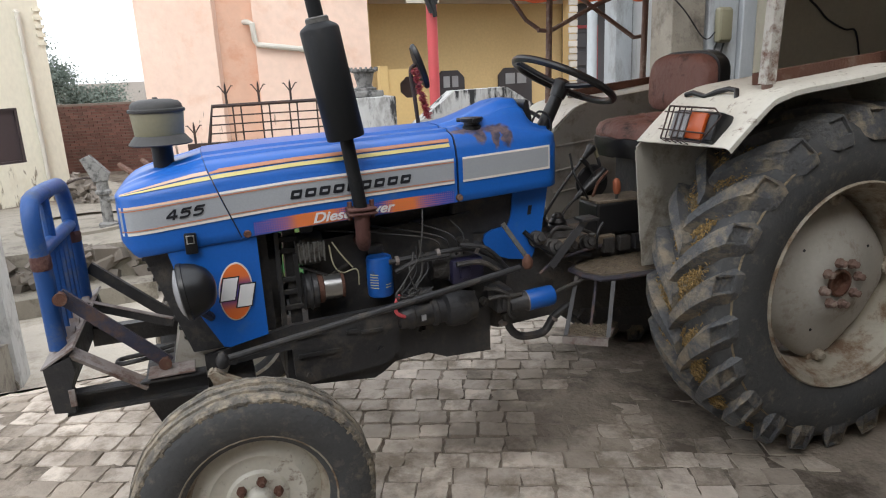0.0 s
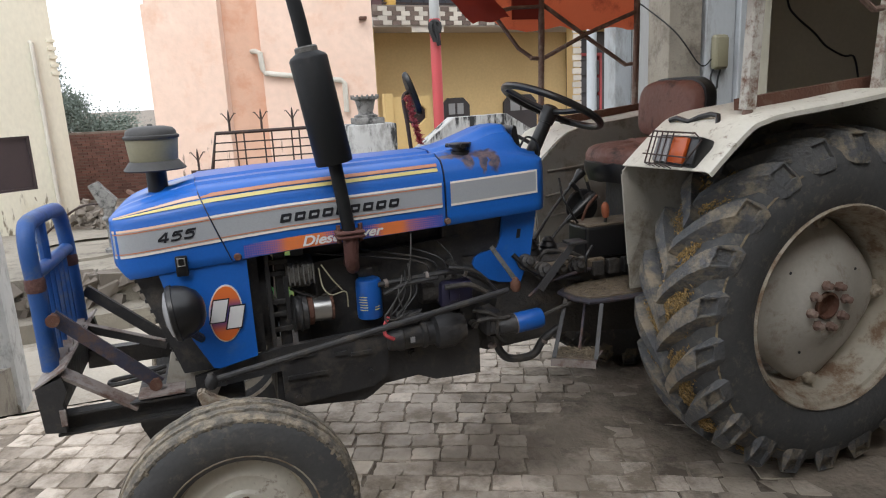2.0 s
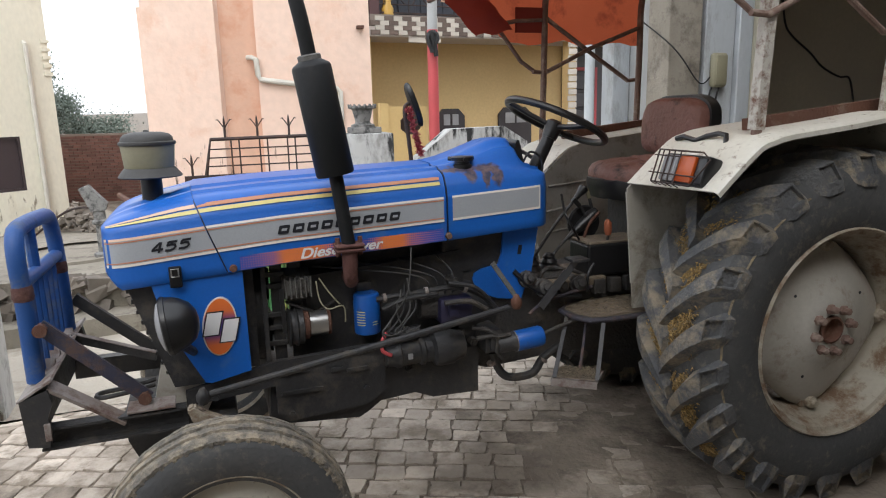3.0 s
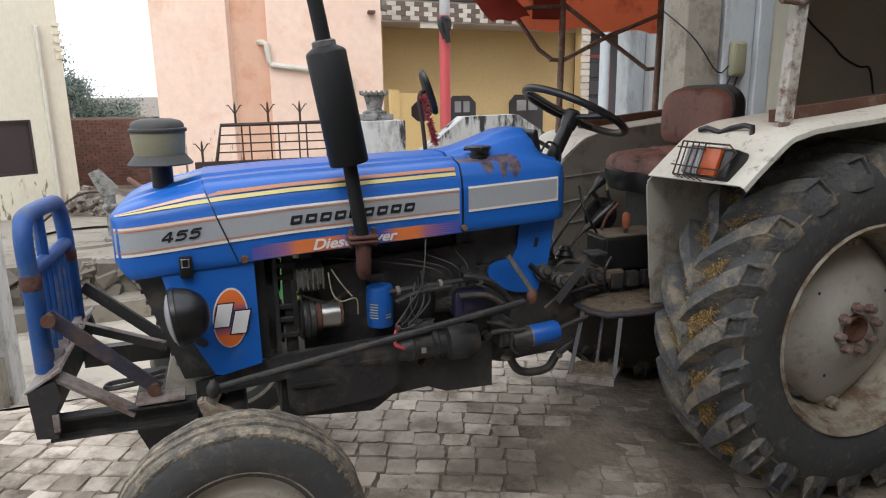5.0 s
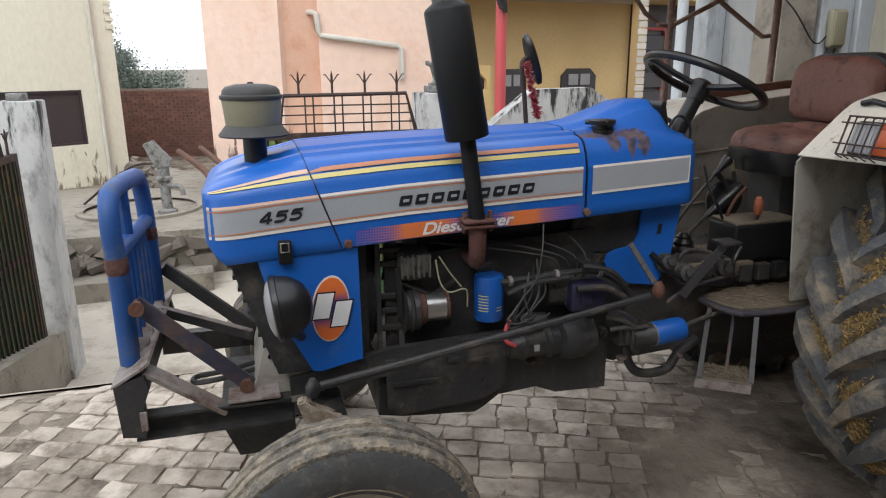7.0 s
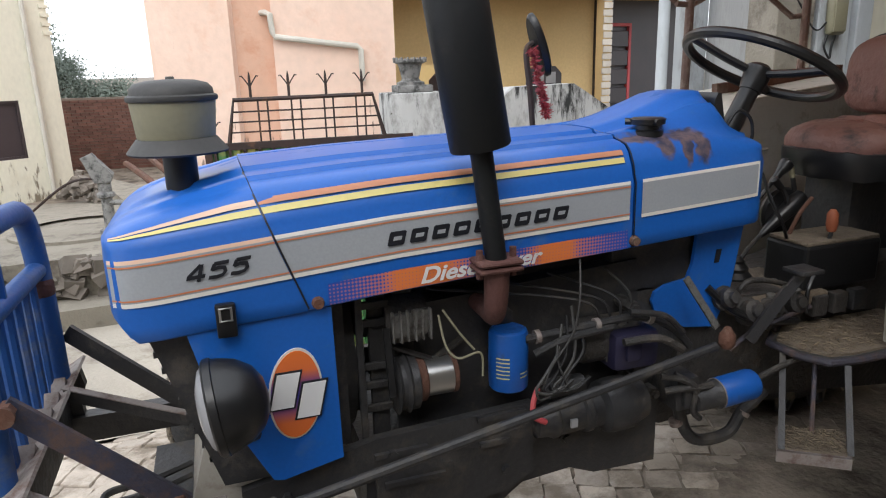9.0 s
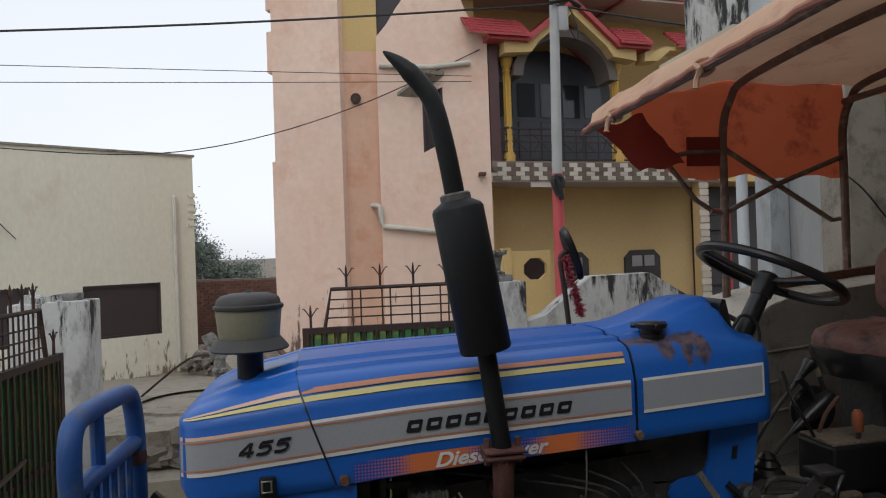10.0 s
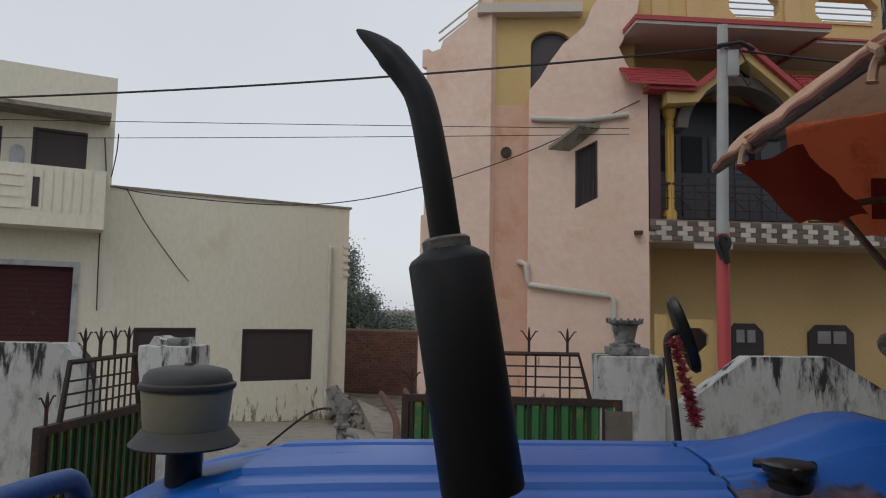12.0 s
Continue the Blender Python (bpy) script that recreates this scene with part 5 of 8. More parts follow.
def front_wheel(yc, out, label):
    cx, cz, R, W = 0.565, 0.336, 0.336, 0.088
    m = wheel_space(cx, yc, cz, out) if out < 0 else wheel_space(cx, yc, cz, out)
    prof = [(0.198, -W * 0.72), (0.21, -W * 0.84), (0.24, -W * 0.98), (0.27, -W * 1.0), (0.30, -W * 0.93), (0.319, -W * 0.80)]
    ribs = [(0.329, -W * 0.74), (0.332, -W * 0.50), (0.324, -W * 0.46), (0.324, -W * 0.40), (0.335, -W * 0.36), (0.336, -W * 0.10), (0.327, -W * 0.07)]
    prof = prof + [(0.324, -W * 0.72)]
    prof = prof + [(r, -h) for r, h in prof[::-1]]
    bm = B()
    tyre_ring(bm, m, prof, 64)
    wheel = part("front_wheel", bm, RUBBER, tractor, label, smooth=30)
    # ribbed tread, worn uneven along its shoulders
    tread = [(0.315, -W * 0.85), (0.322, -W * 0.84)] + ribs
    tread = tread + [(r, -h) for r, h in tread[::-1]] + [(0.31, W * 0.8), (0.31, -W * 0.8)]
    bm = B()
    n = 180
    ring_bridge(bm, [[m @ Vector(((r + (0.004 * noise.noise(Vector((9 * math.cos(a), 9 * math.sin(a), 20 * h))) if r > 0.32 else 0)) * math.cos(a), (r + (0.004 * noise.noise(Vector((9 * math.cos(a), 9 * math.sin(a), 20 * h))) if r > 0.32 else 0)) * math.sin(a), h + 0.003 * noise.noise(Vector((14 * math.cos(a), 14 * math.sin(a), 5))))) for r, h in tread] for a in (2 * math.pi * i / n for i in range(n))], closed_ring=True, closed_path=True)
    part("tread", bm, TREAD, wheel, "pale dusty worn tread ribs", smooth=30)
    for i in range(64):
        a = 2 * math.pi * (i + 0.3 * noise.noise(Vector((i * 1.7, out, 0)))) / 64
        bm = B()
        u = Matrix.Rotation(a, 4, "Z")
        s_ = 0.0055 + 0.0025 * noise.noise(Vector((i * 2.3, 0, 1)))
        box(bm, (0.296, -s_, W * 0.80), (0.3245, s_, W * (0.865 + 0.035 * noise.noise(Vector((i * 3.1, 5, 0))))), m @ u, bevel=0.0015, segments=1)
        part("shoulder_block", bm, TREAD, wheel, smooth=None)
    bm = B()
    rim = [(0.212, 0.074), (0.214, 0.062), (0.205, 0.052), (0.198, 0.046), (0.192, 0.03), (0.176, 0.01), (0.176, -0.02), (0.195, -0.04), (0.208, -0.066), (0.232, -0.090), (0.234, -0.083), (0.216, -0.058), (0.203, -0.03), (0.186, -0.01), (0.186, 0.006), (0.202, 0.034), (0.218, 0.060), (0.222, 0.074), (0.218, 0.079)]
    tyre_ring(bm, m, rim, 48)
    part("rim", bm, RIM_DIRTY, wheel, "cream rim stained brown with mud")
    bm = B()
    lathe(bm, [(0.181, 0.004), (0.178, 0.012), (0.16, 0.020), (0.135, 0.030), (0.12, 0.022), (0.088, 0.022), (0.080, 0.030), (0.042, 0.032), (0.036, 0.05), (0.03, 0.058), (0.015, 0.062), (0.001, 0.062)], m, 32)
    part("wheel_disc", bm, CREAM, wheel, "cream wheel disc", smooth=40)
    for i in range(6):
        a = 2 * math.pi * i / 6 + 0.3
        bm = B()
        lathe(bm, [(0.014, 0.018), (0.014, 0.032), (0.008, 0.036), (0.007, 0.046)], m @ Matrix.Translation((0.058 * math.cos(a), 0.058 * math.sin(a), 0.012)), 6)
        part("wheel_nut", bm, RUST, wheel)
    return wheel


near_rear = rear_wheel(2.618, -1, "large ribbed tractor tyre caked with straw mud")
rear_wheel(3.782, 1, "large ribbed tractor tyre")
near_front = front_wheel(2.505, -1, "worn ribbed front tyre")
front_wheel(3.895, 1, "worn ribbed front tyre")

# mud caked into the tread of the near rear tyre
m = wheel_space(2.695, 2.618, 0.648, -1)
bm = B()
grid = []
for i in range(150):
    a = math.pi - 1.15 + 2.3 * i / 149
    row = []
    for j in range(41):
        h = -0.188 + 0.376 * j / 40
        q = Vector((a * 5.2 + abs(h) * 7, h * 9, 1.0))
        lump = noise.noise(q) + 0.55 * noise.noise(q * 2.7) + 0.3 * noise.noise(q * 7.1)
        edge = 1 - (abs(h) / 0.19) ** 4
        r = 0.620 - 0.018 + 0.050 * (0.35 + lump * 0.6) * max(0, 1 - (abs(a - math.pi) / 1.15) ** 2) * max(0, 1 - (abs(h + 0.02) / 0.14) ** 2) - 0.05 * (1 - edge)
        row.append(bm.verts.new(m @ Vector((r * math.cos(a), r * math.sin(a), h))))
    grid.append(row)
for u, v in zip(grid, grid[1:]):
    for j in range(40):
        bm.faces.new((u[j], u[j + 1], v[j + 1], v[j]))
tagged(part("caked_mud", bm, MUD, near_rear, "dry mud caked between the lugs", smooth=60), kind="stuff")

# clods of mud and straw between the lugs of the near rear tyre, and dust on the front tyre's shoulders
random.seed(31)
verts, faces = [], []
m = wheel_space(2.695, 2.618, 0.648, -1)
for _ in range(15000):
    a = random.gauss(math.pi, 0.55)
    h = random.gauss(0.0, 0.055)
    q = Vector((a * 5.2 + abs(h) * 7, h * 9, 1.0))
    lump = noise.noise(q) + 0.55 * noise.noise(q * 2.7) + 0.3 * noise.noise(q * 7.1)
    if abs(h) > 0.125 or lump < -0.02:
        continue
    r = 0.606 + 0.020 * lump + random.random() * 0.022
    c = m @ Vector((r * math.cos(a), r * math.sin(a), h))
    out = (m.to_3x3() @ Vector((math.cos(a), math.sin(a), 0))).normalized()
    u = out.orthogonal().normalized()
    u.rotate(Matrix.Rotation(random.uniform(0, 6.28), 3, out))
    w = out.cross(u)
    s, t = random.uniform(0.004, 0.013), random.uniform(0.0010, 0.0032)
    k = len(verts)
    u = (u + out * random.uniform(-0.25, 0.35)).normalized()
    verts += [tuple(c + p) for p in (u * s, w * t, -u * s, -w * t, out * t * 1.2, -out * t)]
    faces += [(k + i, k + j, k + 4) for i, j in ((0, 1), (1, 2), (2, 3), (3, 0))] + [(k + j, k + i, k + 5) for i, j in ((0, 1), (1, 2), (2, 3), (3, 0))]
me = bpy.data.meshes.new("mud")
me.from_pydata(verts, [], faces)
me.materials.append(GOLD_STRAW)
mud = new("mud", me)
mud.parent = near_rear
tagged(mud, label="dried mud and straw in the tread", kind="stuff")

# ---- front frame, guard and radiator ----
def bar(bm, p, q, w, t, flat=(0, 0, 1)):
    """A flat bar from p to q: w across, t thick, its broad face along flat."""
    p, q = Vector(p), Vector(q)
    d = (q - p).normalized()
    f = Vector(flat) - d * Vector(flat).dot(d)
    f.normalize()
    s = d.cross(f)
    ring_bridge(bm, [[c + f * a * w / 2 + s * b * t / 2 for a, b in ((-1, -1), (1, -1), (1, 1), (-1, 1))] for c in (p, q)])


def channel(bm, x0, x1, y, z0, z1, depth, t=0.012):
    """A channel rail along x, its flanges reaching from the web by depth."""
    w = math.copysign(t, depth)
    prism(bm, [(y, z0), (y + depth, z0), (y + depth, z0 + t), (y + w, z0 + t), (y + w, z1 - t), (y + depth, z1 - t), (y + depth, z1), (y, z1)], "x", x0, x1)


for y, depth in ((2.925, -0.045), (3.475, 0.045)):
    bm = B()
    channel(bm, 0.05, 0.46, y, 0.503, 0.574, depth, 0.008)
    part("chassis_rail", bm, BLACK, tractor, "black channel rail", smooth=None)
bm = B()
box(bm, (0.023, 2.875, 0.537), (0.055, 3.505, 0.672), bevel=0.006)
part("front_plate", bm, BLACK, tractor, smooth=None)
for y in (2.86, 3.49):
    bm = B()
    prism(bm, [(0.022, 0.53), (0.078, 0.522), (0.085, 0.575), (0.082, 0.615), (0.098, 0.655), (0.09, 0.70), (0.014, 0.675)], "y", y, y + 0.03)
    part("corner_plate", bm, BLACK, tractor, smooth=None)
bm = B()
box(bm, (0.29, 2.872, 0.582), (0.43, 2.96, 0.590), bevel=0.002)
part("bracket_plate", bm, WORN_STEEL, tractor, "worn plate over the rail", smooth=None)
bm = B()
box(bm, (0.070, 2.852, 0.545), (0.088, 2.859, 0.600), Matrix.Identity(4), bevel=0.002)
part("weld_tab", bm, WORN_STEEL, tractor, "bright worn tab", smooth=None)
bm = B()
prism(bm, [(0.262, 0.515), (0.262, 0.42), (0.30, 0.325), (0.47, 0.325), (0.47, 0.515)], "y", 3.04, 3.36)
part("axle_cradle", bm, BLACK, tractor, "black cradle over the front axle", smooth=None)
bm = B()
prism(bm, [(0.008, 0.675), (0.10, 0.73), (0.105, 0.725), (0.01, 0.67)], "y", 2.86, 3.52)
part("guard_sill", bm, WORN_STEEL, tractor, "worn sloping sill under the guard", smooth=None)
bm = B()
bar(bm, (0.09, 2.89, 0.705), (0.285, 2.90, 0.555), 0.045, 0.012, (0, 1, 0.4))
part("sill_strap", bm, WORN_STEEL, tractor, "scraped strap from sill to rail", smooth=None)
bm = B()
bar(bm, (0.082, 2.915, 0.882), (0.35, 2.945, 0.60), 0.042, 0.014, (0, 0, 1))
strap = part("guard_brace", bm, WORN_BAR, tractor, "flat brace, blue paint worn to rust", smooth=None)
for p in ((0.090, 2.905, 0.875), (0.342, 2.935, 0.61)):
    bm = B()
    cyl(bm, (p[0], p[1] - 0.022, p[2]), (p[0], p[1] + 0.02, p[2]), 0.016, n=6)
    cyl(bm, (p[0], p[1] - 0.028, p[2]), (p[0], p[1] - 0.02, p[2]), 0.020, n=12)
    part("bolt", bm, RUST, strap)
bm = B()
bar(bm, (0.09, 3.43, 0.83), (0.36, 3.36, 0.61), 0.042, 0.014, (0, 0, 1))
part("guard_brace", bm, BLACK, tractor, smooth=None)
bm = B()
bar(bm, (0.085, 3.32, 0.715), (0.36, 3.24, 0.632), 0.030, 0.012, (0, 0, 1))
part("guard_brace", bm, BLACK, tractor, smooth=None)
# a thin pale strip along the top edge of the brace
bm = B()
bar(bm, (0.085, 3.32, 0.732), (0.36, 3.24, 0.649), 0.003, 0.022, (0, 0, 1))
part("guard_brace", bm, WORN_STEEL, tractor, "pale strip along the brace's top edge", smooth=None)

guard = part("front_guard", (lambda b: (tube(b, smooth_path([(0.045, 2.955, 0.70), (0.045, 2.955, 0.95), (0.042, 2.955, 1.075), (0.04, 2.985, 1.142), (0.042, 3.06, 1.158), (0.05, 3.30, 1.153), (0.053, 3.38, 1.135), (0.057, 3.41, 1.065), (0.06, 3.415, 0.95), (0.06, 3.415, 0.69)], 5), 0.026, 12), b)[1])(B()), BLUE_TUBE, tractor, "worn blue tubular front guard")
bm = B()
cyl(bm, (0.048, 2.96, 1.005), (0.058, 3.41, 1.0), 0.022, n=12)
part("crossbar", bm, BLUE_TUBE, guard)
for i in range(6):
    bm = B()
    y = 3.02 + i * 0.068
    tube(bm, [(0.05, y, 1.0), (0.05, y, 0.69)], 0.0115, 8)
    part("slat", bm, BLUE_TUBE, guard)
bm = B()
cyl(bm, (0.05, 3.12, 1.0), (0.048, 3.12, 1.153), 0.017, n=10)
part("upright", bm, BLUE_TUBE, guard)
for x, y, z, h in ((0.045, 2.955, 0.975, 0.045), (0.058, 3.412, 0.955, 0.04)):
    bm = B()
    ring_bridge(bm, [[(x + (r + 0.0025 * noise.noise(Vector((3 * math.cos(a), 3 * math.sin(a), 40 * dz)))) * math.cos(a), y + r * math.sin(a), z + dz) for a in (math.pi + math.pi * 2 * k / 20 for k in range(20))] for dz, r in ((-h / 2, 0.0262), (-h / 4, 0.0295), (0, 0.0285), (h / 4, 0.030), (h / 2, 0.0262))])
    part("weld", bm, DARK_RUST, guard, "rusty weld collar")
for i in range(5):
    bm = B()
    prism(bm, [(3.0 + i * 0.08, 0.695), (3.04 + i * 0.08, 0.74), (3.08 + i * 0.08, 0.695)], "x", 0.055, 0.085)
    part("tooth", bm, WORN_STEEL, guard, "bare metal edge")
bm = B()
tube(bm, smooth_path([(0.36, 3.05, 0.60), (0.28, 3.0, 0.605), (0.20, 3.0, 0.60), (0.20, 3.04, 0.60), (0.28, 3.06, 0.60), (0.36, 3.1, 0.6)]), 0.008, 6)
part("hook", bm, BLACK, tractor)

# radiator housing under the nose, and its painted side panel
bm = B()
prism(bm, [(0.325, 0.965), (0.50, 0.975), (0.56, 0.62), (0.43, 0.62)], "y", AX - 0.255, AX + 0.255)
part("radiator_housing", bm, BLACK, tractor, smooth=None)
grille = part("grille", (lambda b: (bar(b, (0.322, AX, 0.96), (0.425, AX, 0.63), 0.44, 0.008, (0, 1, 0)), b)[1])(B()), GREY_PLASTIC, tractor, smooth=None)
for i in range(9):
    bm = B()
    k = (i + 0.5) / 9
    x, z = 0.315 + 0.1 * k, 0.955 - 0.32 * k
    box(bm, (x - 0.006, AX - 0.20, z - 0.006), (x + 0.004, AX + 0.20, z + 0.006))
    part("slat", bm, BLACK, grille, smooth=None)
bm = B()
prism(bm, [(0.395, 0.985), (0.665, 0.99), (0.668, 0.66), (0.545, 0.635), (0.525, 0.640), (0.43, 0.83)], "y", AX - 0.302, AX - 0.290)
panel_l = part("side_panel", bm, BLUE, tractor, "blue engine side panel with an oval badge", smooth=None)
bm = B()
prism(bm, [(0.395, 0.985), (0.665, 0.99), (0.668, 0.66), (0.545, 0.635), (0.525, 0.640), (0.43, 0.83)], "y", AX + 0.290, AX + 0.302)
part("side_panel", bm, BLUE, tractor, smooth=None)


def oval(name, cx, cz, rx, rz, y, mat, owner, label, lean=0.0, t=0.003):
    bm = B()
    prism(bm, [(cx + rx * math.cos(a) + lean * rz * math.sin(a), cz + rz * math.sin(a)) for a in (2 * math.pi * i / 36 for i in range(36))], "y", y - t, y)
    return part(name, bm, mat, owner, label, smooth=None)


BY = AX - 0.302
badge_print = bpy.data.materials.new("badge_print")
badge_print.use_nodes = True
bn, bl = badge_print.node_tree.nodes, badge_print.node_tree.links.new
bp_ = bn.new("ShaderNodeNewGeometry")
bx = bn.new("ShaderNodeSeparateXYZ")
bl(bp_.outputs["Position"], bx.inputs[0])
br = bn.new("ShaderNodeMapRange")
br.inputs["From Min"].default_value, br.inputs["From Max"].default_value = 0.725, 0.91
bl(bx.outputs["Z"], br.inputs["Value"])
bc = bn.new("ShaderNodeValToRGB")
bc.color_ramp.elements[0].color = (0.70, 0.16, 0.03, 1)
bc.color_ramp.elements[1].color = (0.70, 0.16, 0.03, 1)
for p_, c_ in ((0.2, (0.66, 0.15, 0.04, 1)), (0.36, (0.16, 0.06, 0.18, 1)), (0.5, (0.05, 0.05, 0.32, 1)), (0.64, (0.16, 0.06, 0.18, 1)), (0.78, (0.66, 0.15, 0.04, 1))):
    bc.color_ramp.elements.new(p_).color = c_
bl(br.outputs[0], bc.inputs[0])
bl(bc.outputs[0], bn["Principled BSDF"].inputs["Base Color"])
bn["Principled BSDF"].inputs["Roughness"].default_value = 0.4
badge = oval("badge", 0.583, 0.820, 0.053, 0.096, BY, CREAM_LINE, panel_l, "oval orange and blue maker's badge", 0.07)
oval("badge_field", 0.583, 0.820, 0.049, 0.091, BY - 0.003, badge_print, panel_l, "orange oval fading to blue", 0.07)


def emblem(cx, cz, s, mat, y, grow):
    """Half a maker's emblem as a plain slanted ring or double hook."""
    bm = B()
    w, h = 0.026 * s + grow, 0.042 * s + grow
    out = [(cx + dx * w + dz * h * 0.25, cz + dz * h) for dx, dz in ((-1, -1), (1, -1), (1, 1), (-1, 1))]
    prism(bm, out, "y", y - 0.0015, y)
    return bm


for cx, cz, s in ((0.563, 0.832, 0.85), (0.612, 0.806, 0.85)):
    part("emblem_block", emblem(cx, cz, s, INK, BY - 0.006, 0.004), INK, panel_l, "dark outline of the emblem", smooth=None)
    part("emblem_block", emblem(cx, cz, s, WHITE_INK, BY - 0.0085, 0.0), WHITE_INK, panel_l, "white emblem block", smooth=None)

for y, out in ((2.785, -1), (3.615, 1)):
    lamp_at = Matrix.Translation((0.466, y, 0.878)) @ Matrix.Rotation(radians(-97), 4, "Y")
    bm = B()
    lathe(bm, [(0.001, -0.062), (0.03, -0.058), (0.055, -0.044), (0.074, -0.018), (0.082, 0.008), (0.084, 0.02), (0.087, 0.022), (0.087, 0.034), (0.082, 0.038), (0.078, 0.038)], lamp_at, 28)
    lamp = part("headlamp", bm, RUBBER_BLACK, tractor, "black domed headlamp with a clear lens")
    bm = B()
    lathe(bm, [(0.078, 0.036), (0.07, 0.046), (0.04, 0.056), (0.001, 0.059)], lamp_at, 28)
    part("lens", bm, CLEAR, lamp, "clear glass lens")
    bm = B()
    cyl(bm, (0.475, y, 0.81), (0.50, y - out * 0.13, 0.74), 0.014, n=8)
    part("bracket", bm, BLACK, lamp)

# grey-cream axle casting, axle beam, stub axles and steering arms
bm = B()
prism(bm, [(0.36, 0.56), (0.40, 0.70), (0.50, 0.70), (0.56, 0.58), (0.52, 0.50), (0.40, 0.50)], "y", 3.0, 3.4)
part("front_support", bm, RIM_PAINT, tractor, "dusty cream cast front support")
bm = B()
box(bm, (0.515, 2.66, 0.42), (0.615, 3.74, 0.50), bevel=0.012)
part("front_axle", bm, BLACK, tractor)
for y, s in ((2.68, -1), (3.72, 1)):
    bm = B()
    cyl(bm, (0.565, y, 0.33), (0.555, y - s * 0.03, 0.56), 0.032, n=12)
    cyl(bm, (0.565, y, 0.35), (0.565, y + s * 0.16, 0.35), 0.03, n=12)
    part("king_pin", bm, BLACK, tractor)
    bm = B()
    prism(bm, [(0.468, 0.622), (0.490, 0.632), (0.520, 0.594), (0.560, 0.572), (0.590, 0.562), (0.598, 0.545), (0.53, 0.530), (0.492, 0.545)], "y", y - s * 0.08 - 0.018, y - s * 0.08 + 0.018)
    bmesh.ops.bevel(bm, geom=bm.edges[:], offset=0.006, segments=2, affect="EDGES")
    part("steering_arm", bm, RIM_DIRTY, tractor, "mud-caked cream steering arm")
bm = B()
tube(bm, [(0.535, 2.80, 0.638), (0.60, 2.80, 0.648), (1.57, 2.87, 0.768)], 0.0115, 10)
link_rod = part("drag_link", bm, BLACK, tractor, "long dark steering drag link")
for p in ((0.515, 2.80, 0.632), (1.60, 2.868, 0.783)):
    bm = B()
    lathe(bm, [(0.013, -0.022), (0.02, -0.010), (0.02, 0.010), (0.012, 0.022), (0.008, 0.03)], Matrix.Translation(p), 12)
    part("ball_joint", bm, RUST if p[0] > 1 else BLACK, link_rod)

# pre-cleaner on the nose
bm = B()
pc = Matrix.Translation((0.415, 3.13, 0)) @ Matrix.Diagonal((0.915, 0.915, 1, 1))
lathe(bm, [(0.036, 1.17), (0.036, 1.285)], pc, 20)
cleaner = part("precleaner", bm, RUBBER_BLACK, tractor, "mushroom air pre-cleaner with a khaki bowl")
bm = B()
lathe(bm, [(0.05, 1.287), (0.105, 1.281), (0.108, 1.285), (0.088, 1.308), (0.084, 1.312), (0.001, 1.312)], pc, 32)
part("skirt", bm, GREY_PLASTIC, cleaner, "grey flared skirt")
bm = B()
lathe(bm, [(0.080, 1.310), (0.083, 1.316), (0.090, 1.383), (0.088, 1.386), (0.001, 1.386)], pc, 32)
part("bowl", bm, KHAKI, cleaner, "dull khaki plastic bowl")
bm = B()
lathe(bm, [(0.094, 1.384), (0.096, 1.388), (0.095, 1.394), (0.088, 1.397), (0.086, 1.408), (0.076, 1.418), (0.05, 1.424), (0.01, 1.426), (0.008, 1.431), (0.001, 1.431)], pc, 32)
part("lid", bm, GREY_PLASTIC, cleaner, "dark grey domed lid")

# exhaust
EY = 2.872
bm = B()
d = Vector((0.915 - 0.972, 0, 1.622 - 1.282)).normalized()
p0 = Vector((0.972, EY, 1.280))
L = 0.345
M = Matrix.Translation(p0) @ d.to_track_quat("Z", "Y").to_matrix().to_4x4()
lathe(bm, [(0.028, 0.0), (0.058, 0.0), (0.0605, 0.004), (0.0605, L - 0.012), (0.056, L - 0.004), (0.030, L + 0.012), (0.028, L + 0.014)], M, 32)
exhaust = part("exhaust", bm, MUFFLER, tractor, "matt black upright muffler", smooth=40)
bm = B()
cyl(bm, (1.004, EY, 1.04), p0, 0.0225, n=16)
part("down_pipe", bm, MUFFLER, exhaust)
bm = B()
top = p0 + d * (L + 0.01)
path = smooth_path([top, top + d * 0.12, (0.870, EY + 0.008, 1.852), (0.845, EY + 0.016, 1.898), (0.804, EY + 0.026, 1.946), (0.761, EY + 0.036, 1.981)], 6)
rs = [0.0235 - 0.002 * i / len(path) for i in range(len(path))]
rs[-8:] = [0.0195, 0.018, 0.016, 0.0138, 0.0112, 0.0085, 0.0055, 0.0025]
tube(bm, path, rs, 16)
part("tail_pipe", bm, MUFFLER, exhaust, "bent black tail pipe with a cut tip", smooth=50)
bm = B()
lathe(bm, [(0.032, -0.004), (0.036, 0.0), (0.036, 0.014), (0.031, 0.018)], M @ Matrix.Translation((0, 0, L + 0.008)), 20)
part("clamp", bm, ALLOY, exhaust, "bare grey clamp")
bm = B()
fm = Matrix.Translation((1.003, EY, 1.030))
for z in (0.0, 0.014):
    box(bm, (-0.048, -0.036, z), (0.048, 0.036, z + 0.011), fm, bevel=0.006)
for sx in (-1, 1):
    cyl(bm, fm @ Vector((sx * 0.037, 0, -0.015)), fm @ Vector((sx * 0.037, 0, 0.045)), 0.008, n=6)
flange = part("flange", bm, DARK_RUST, exhaust, "rusty flange and elbow")
bm = B()
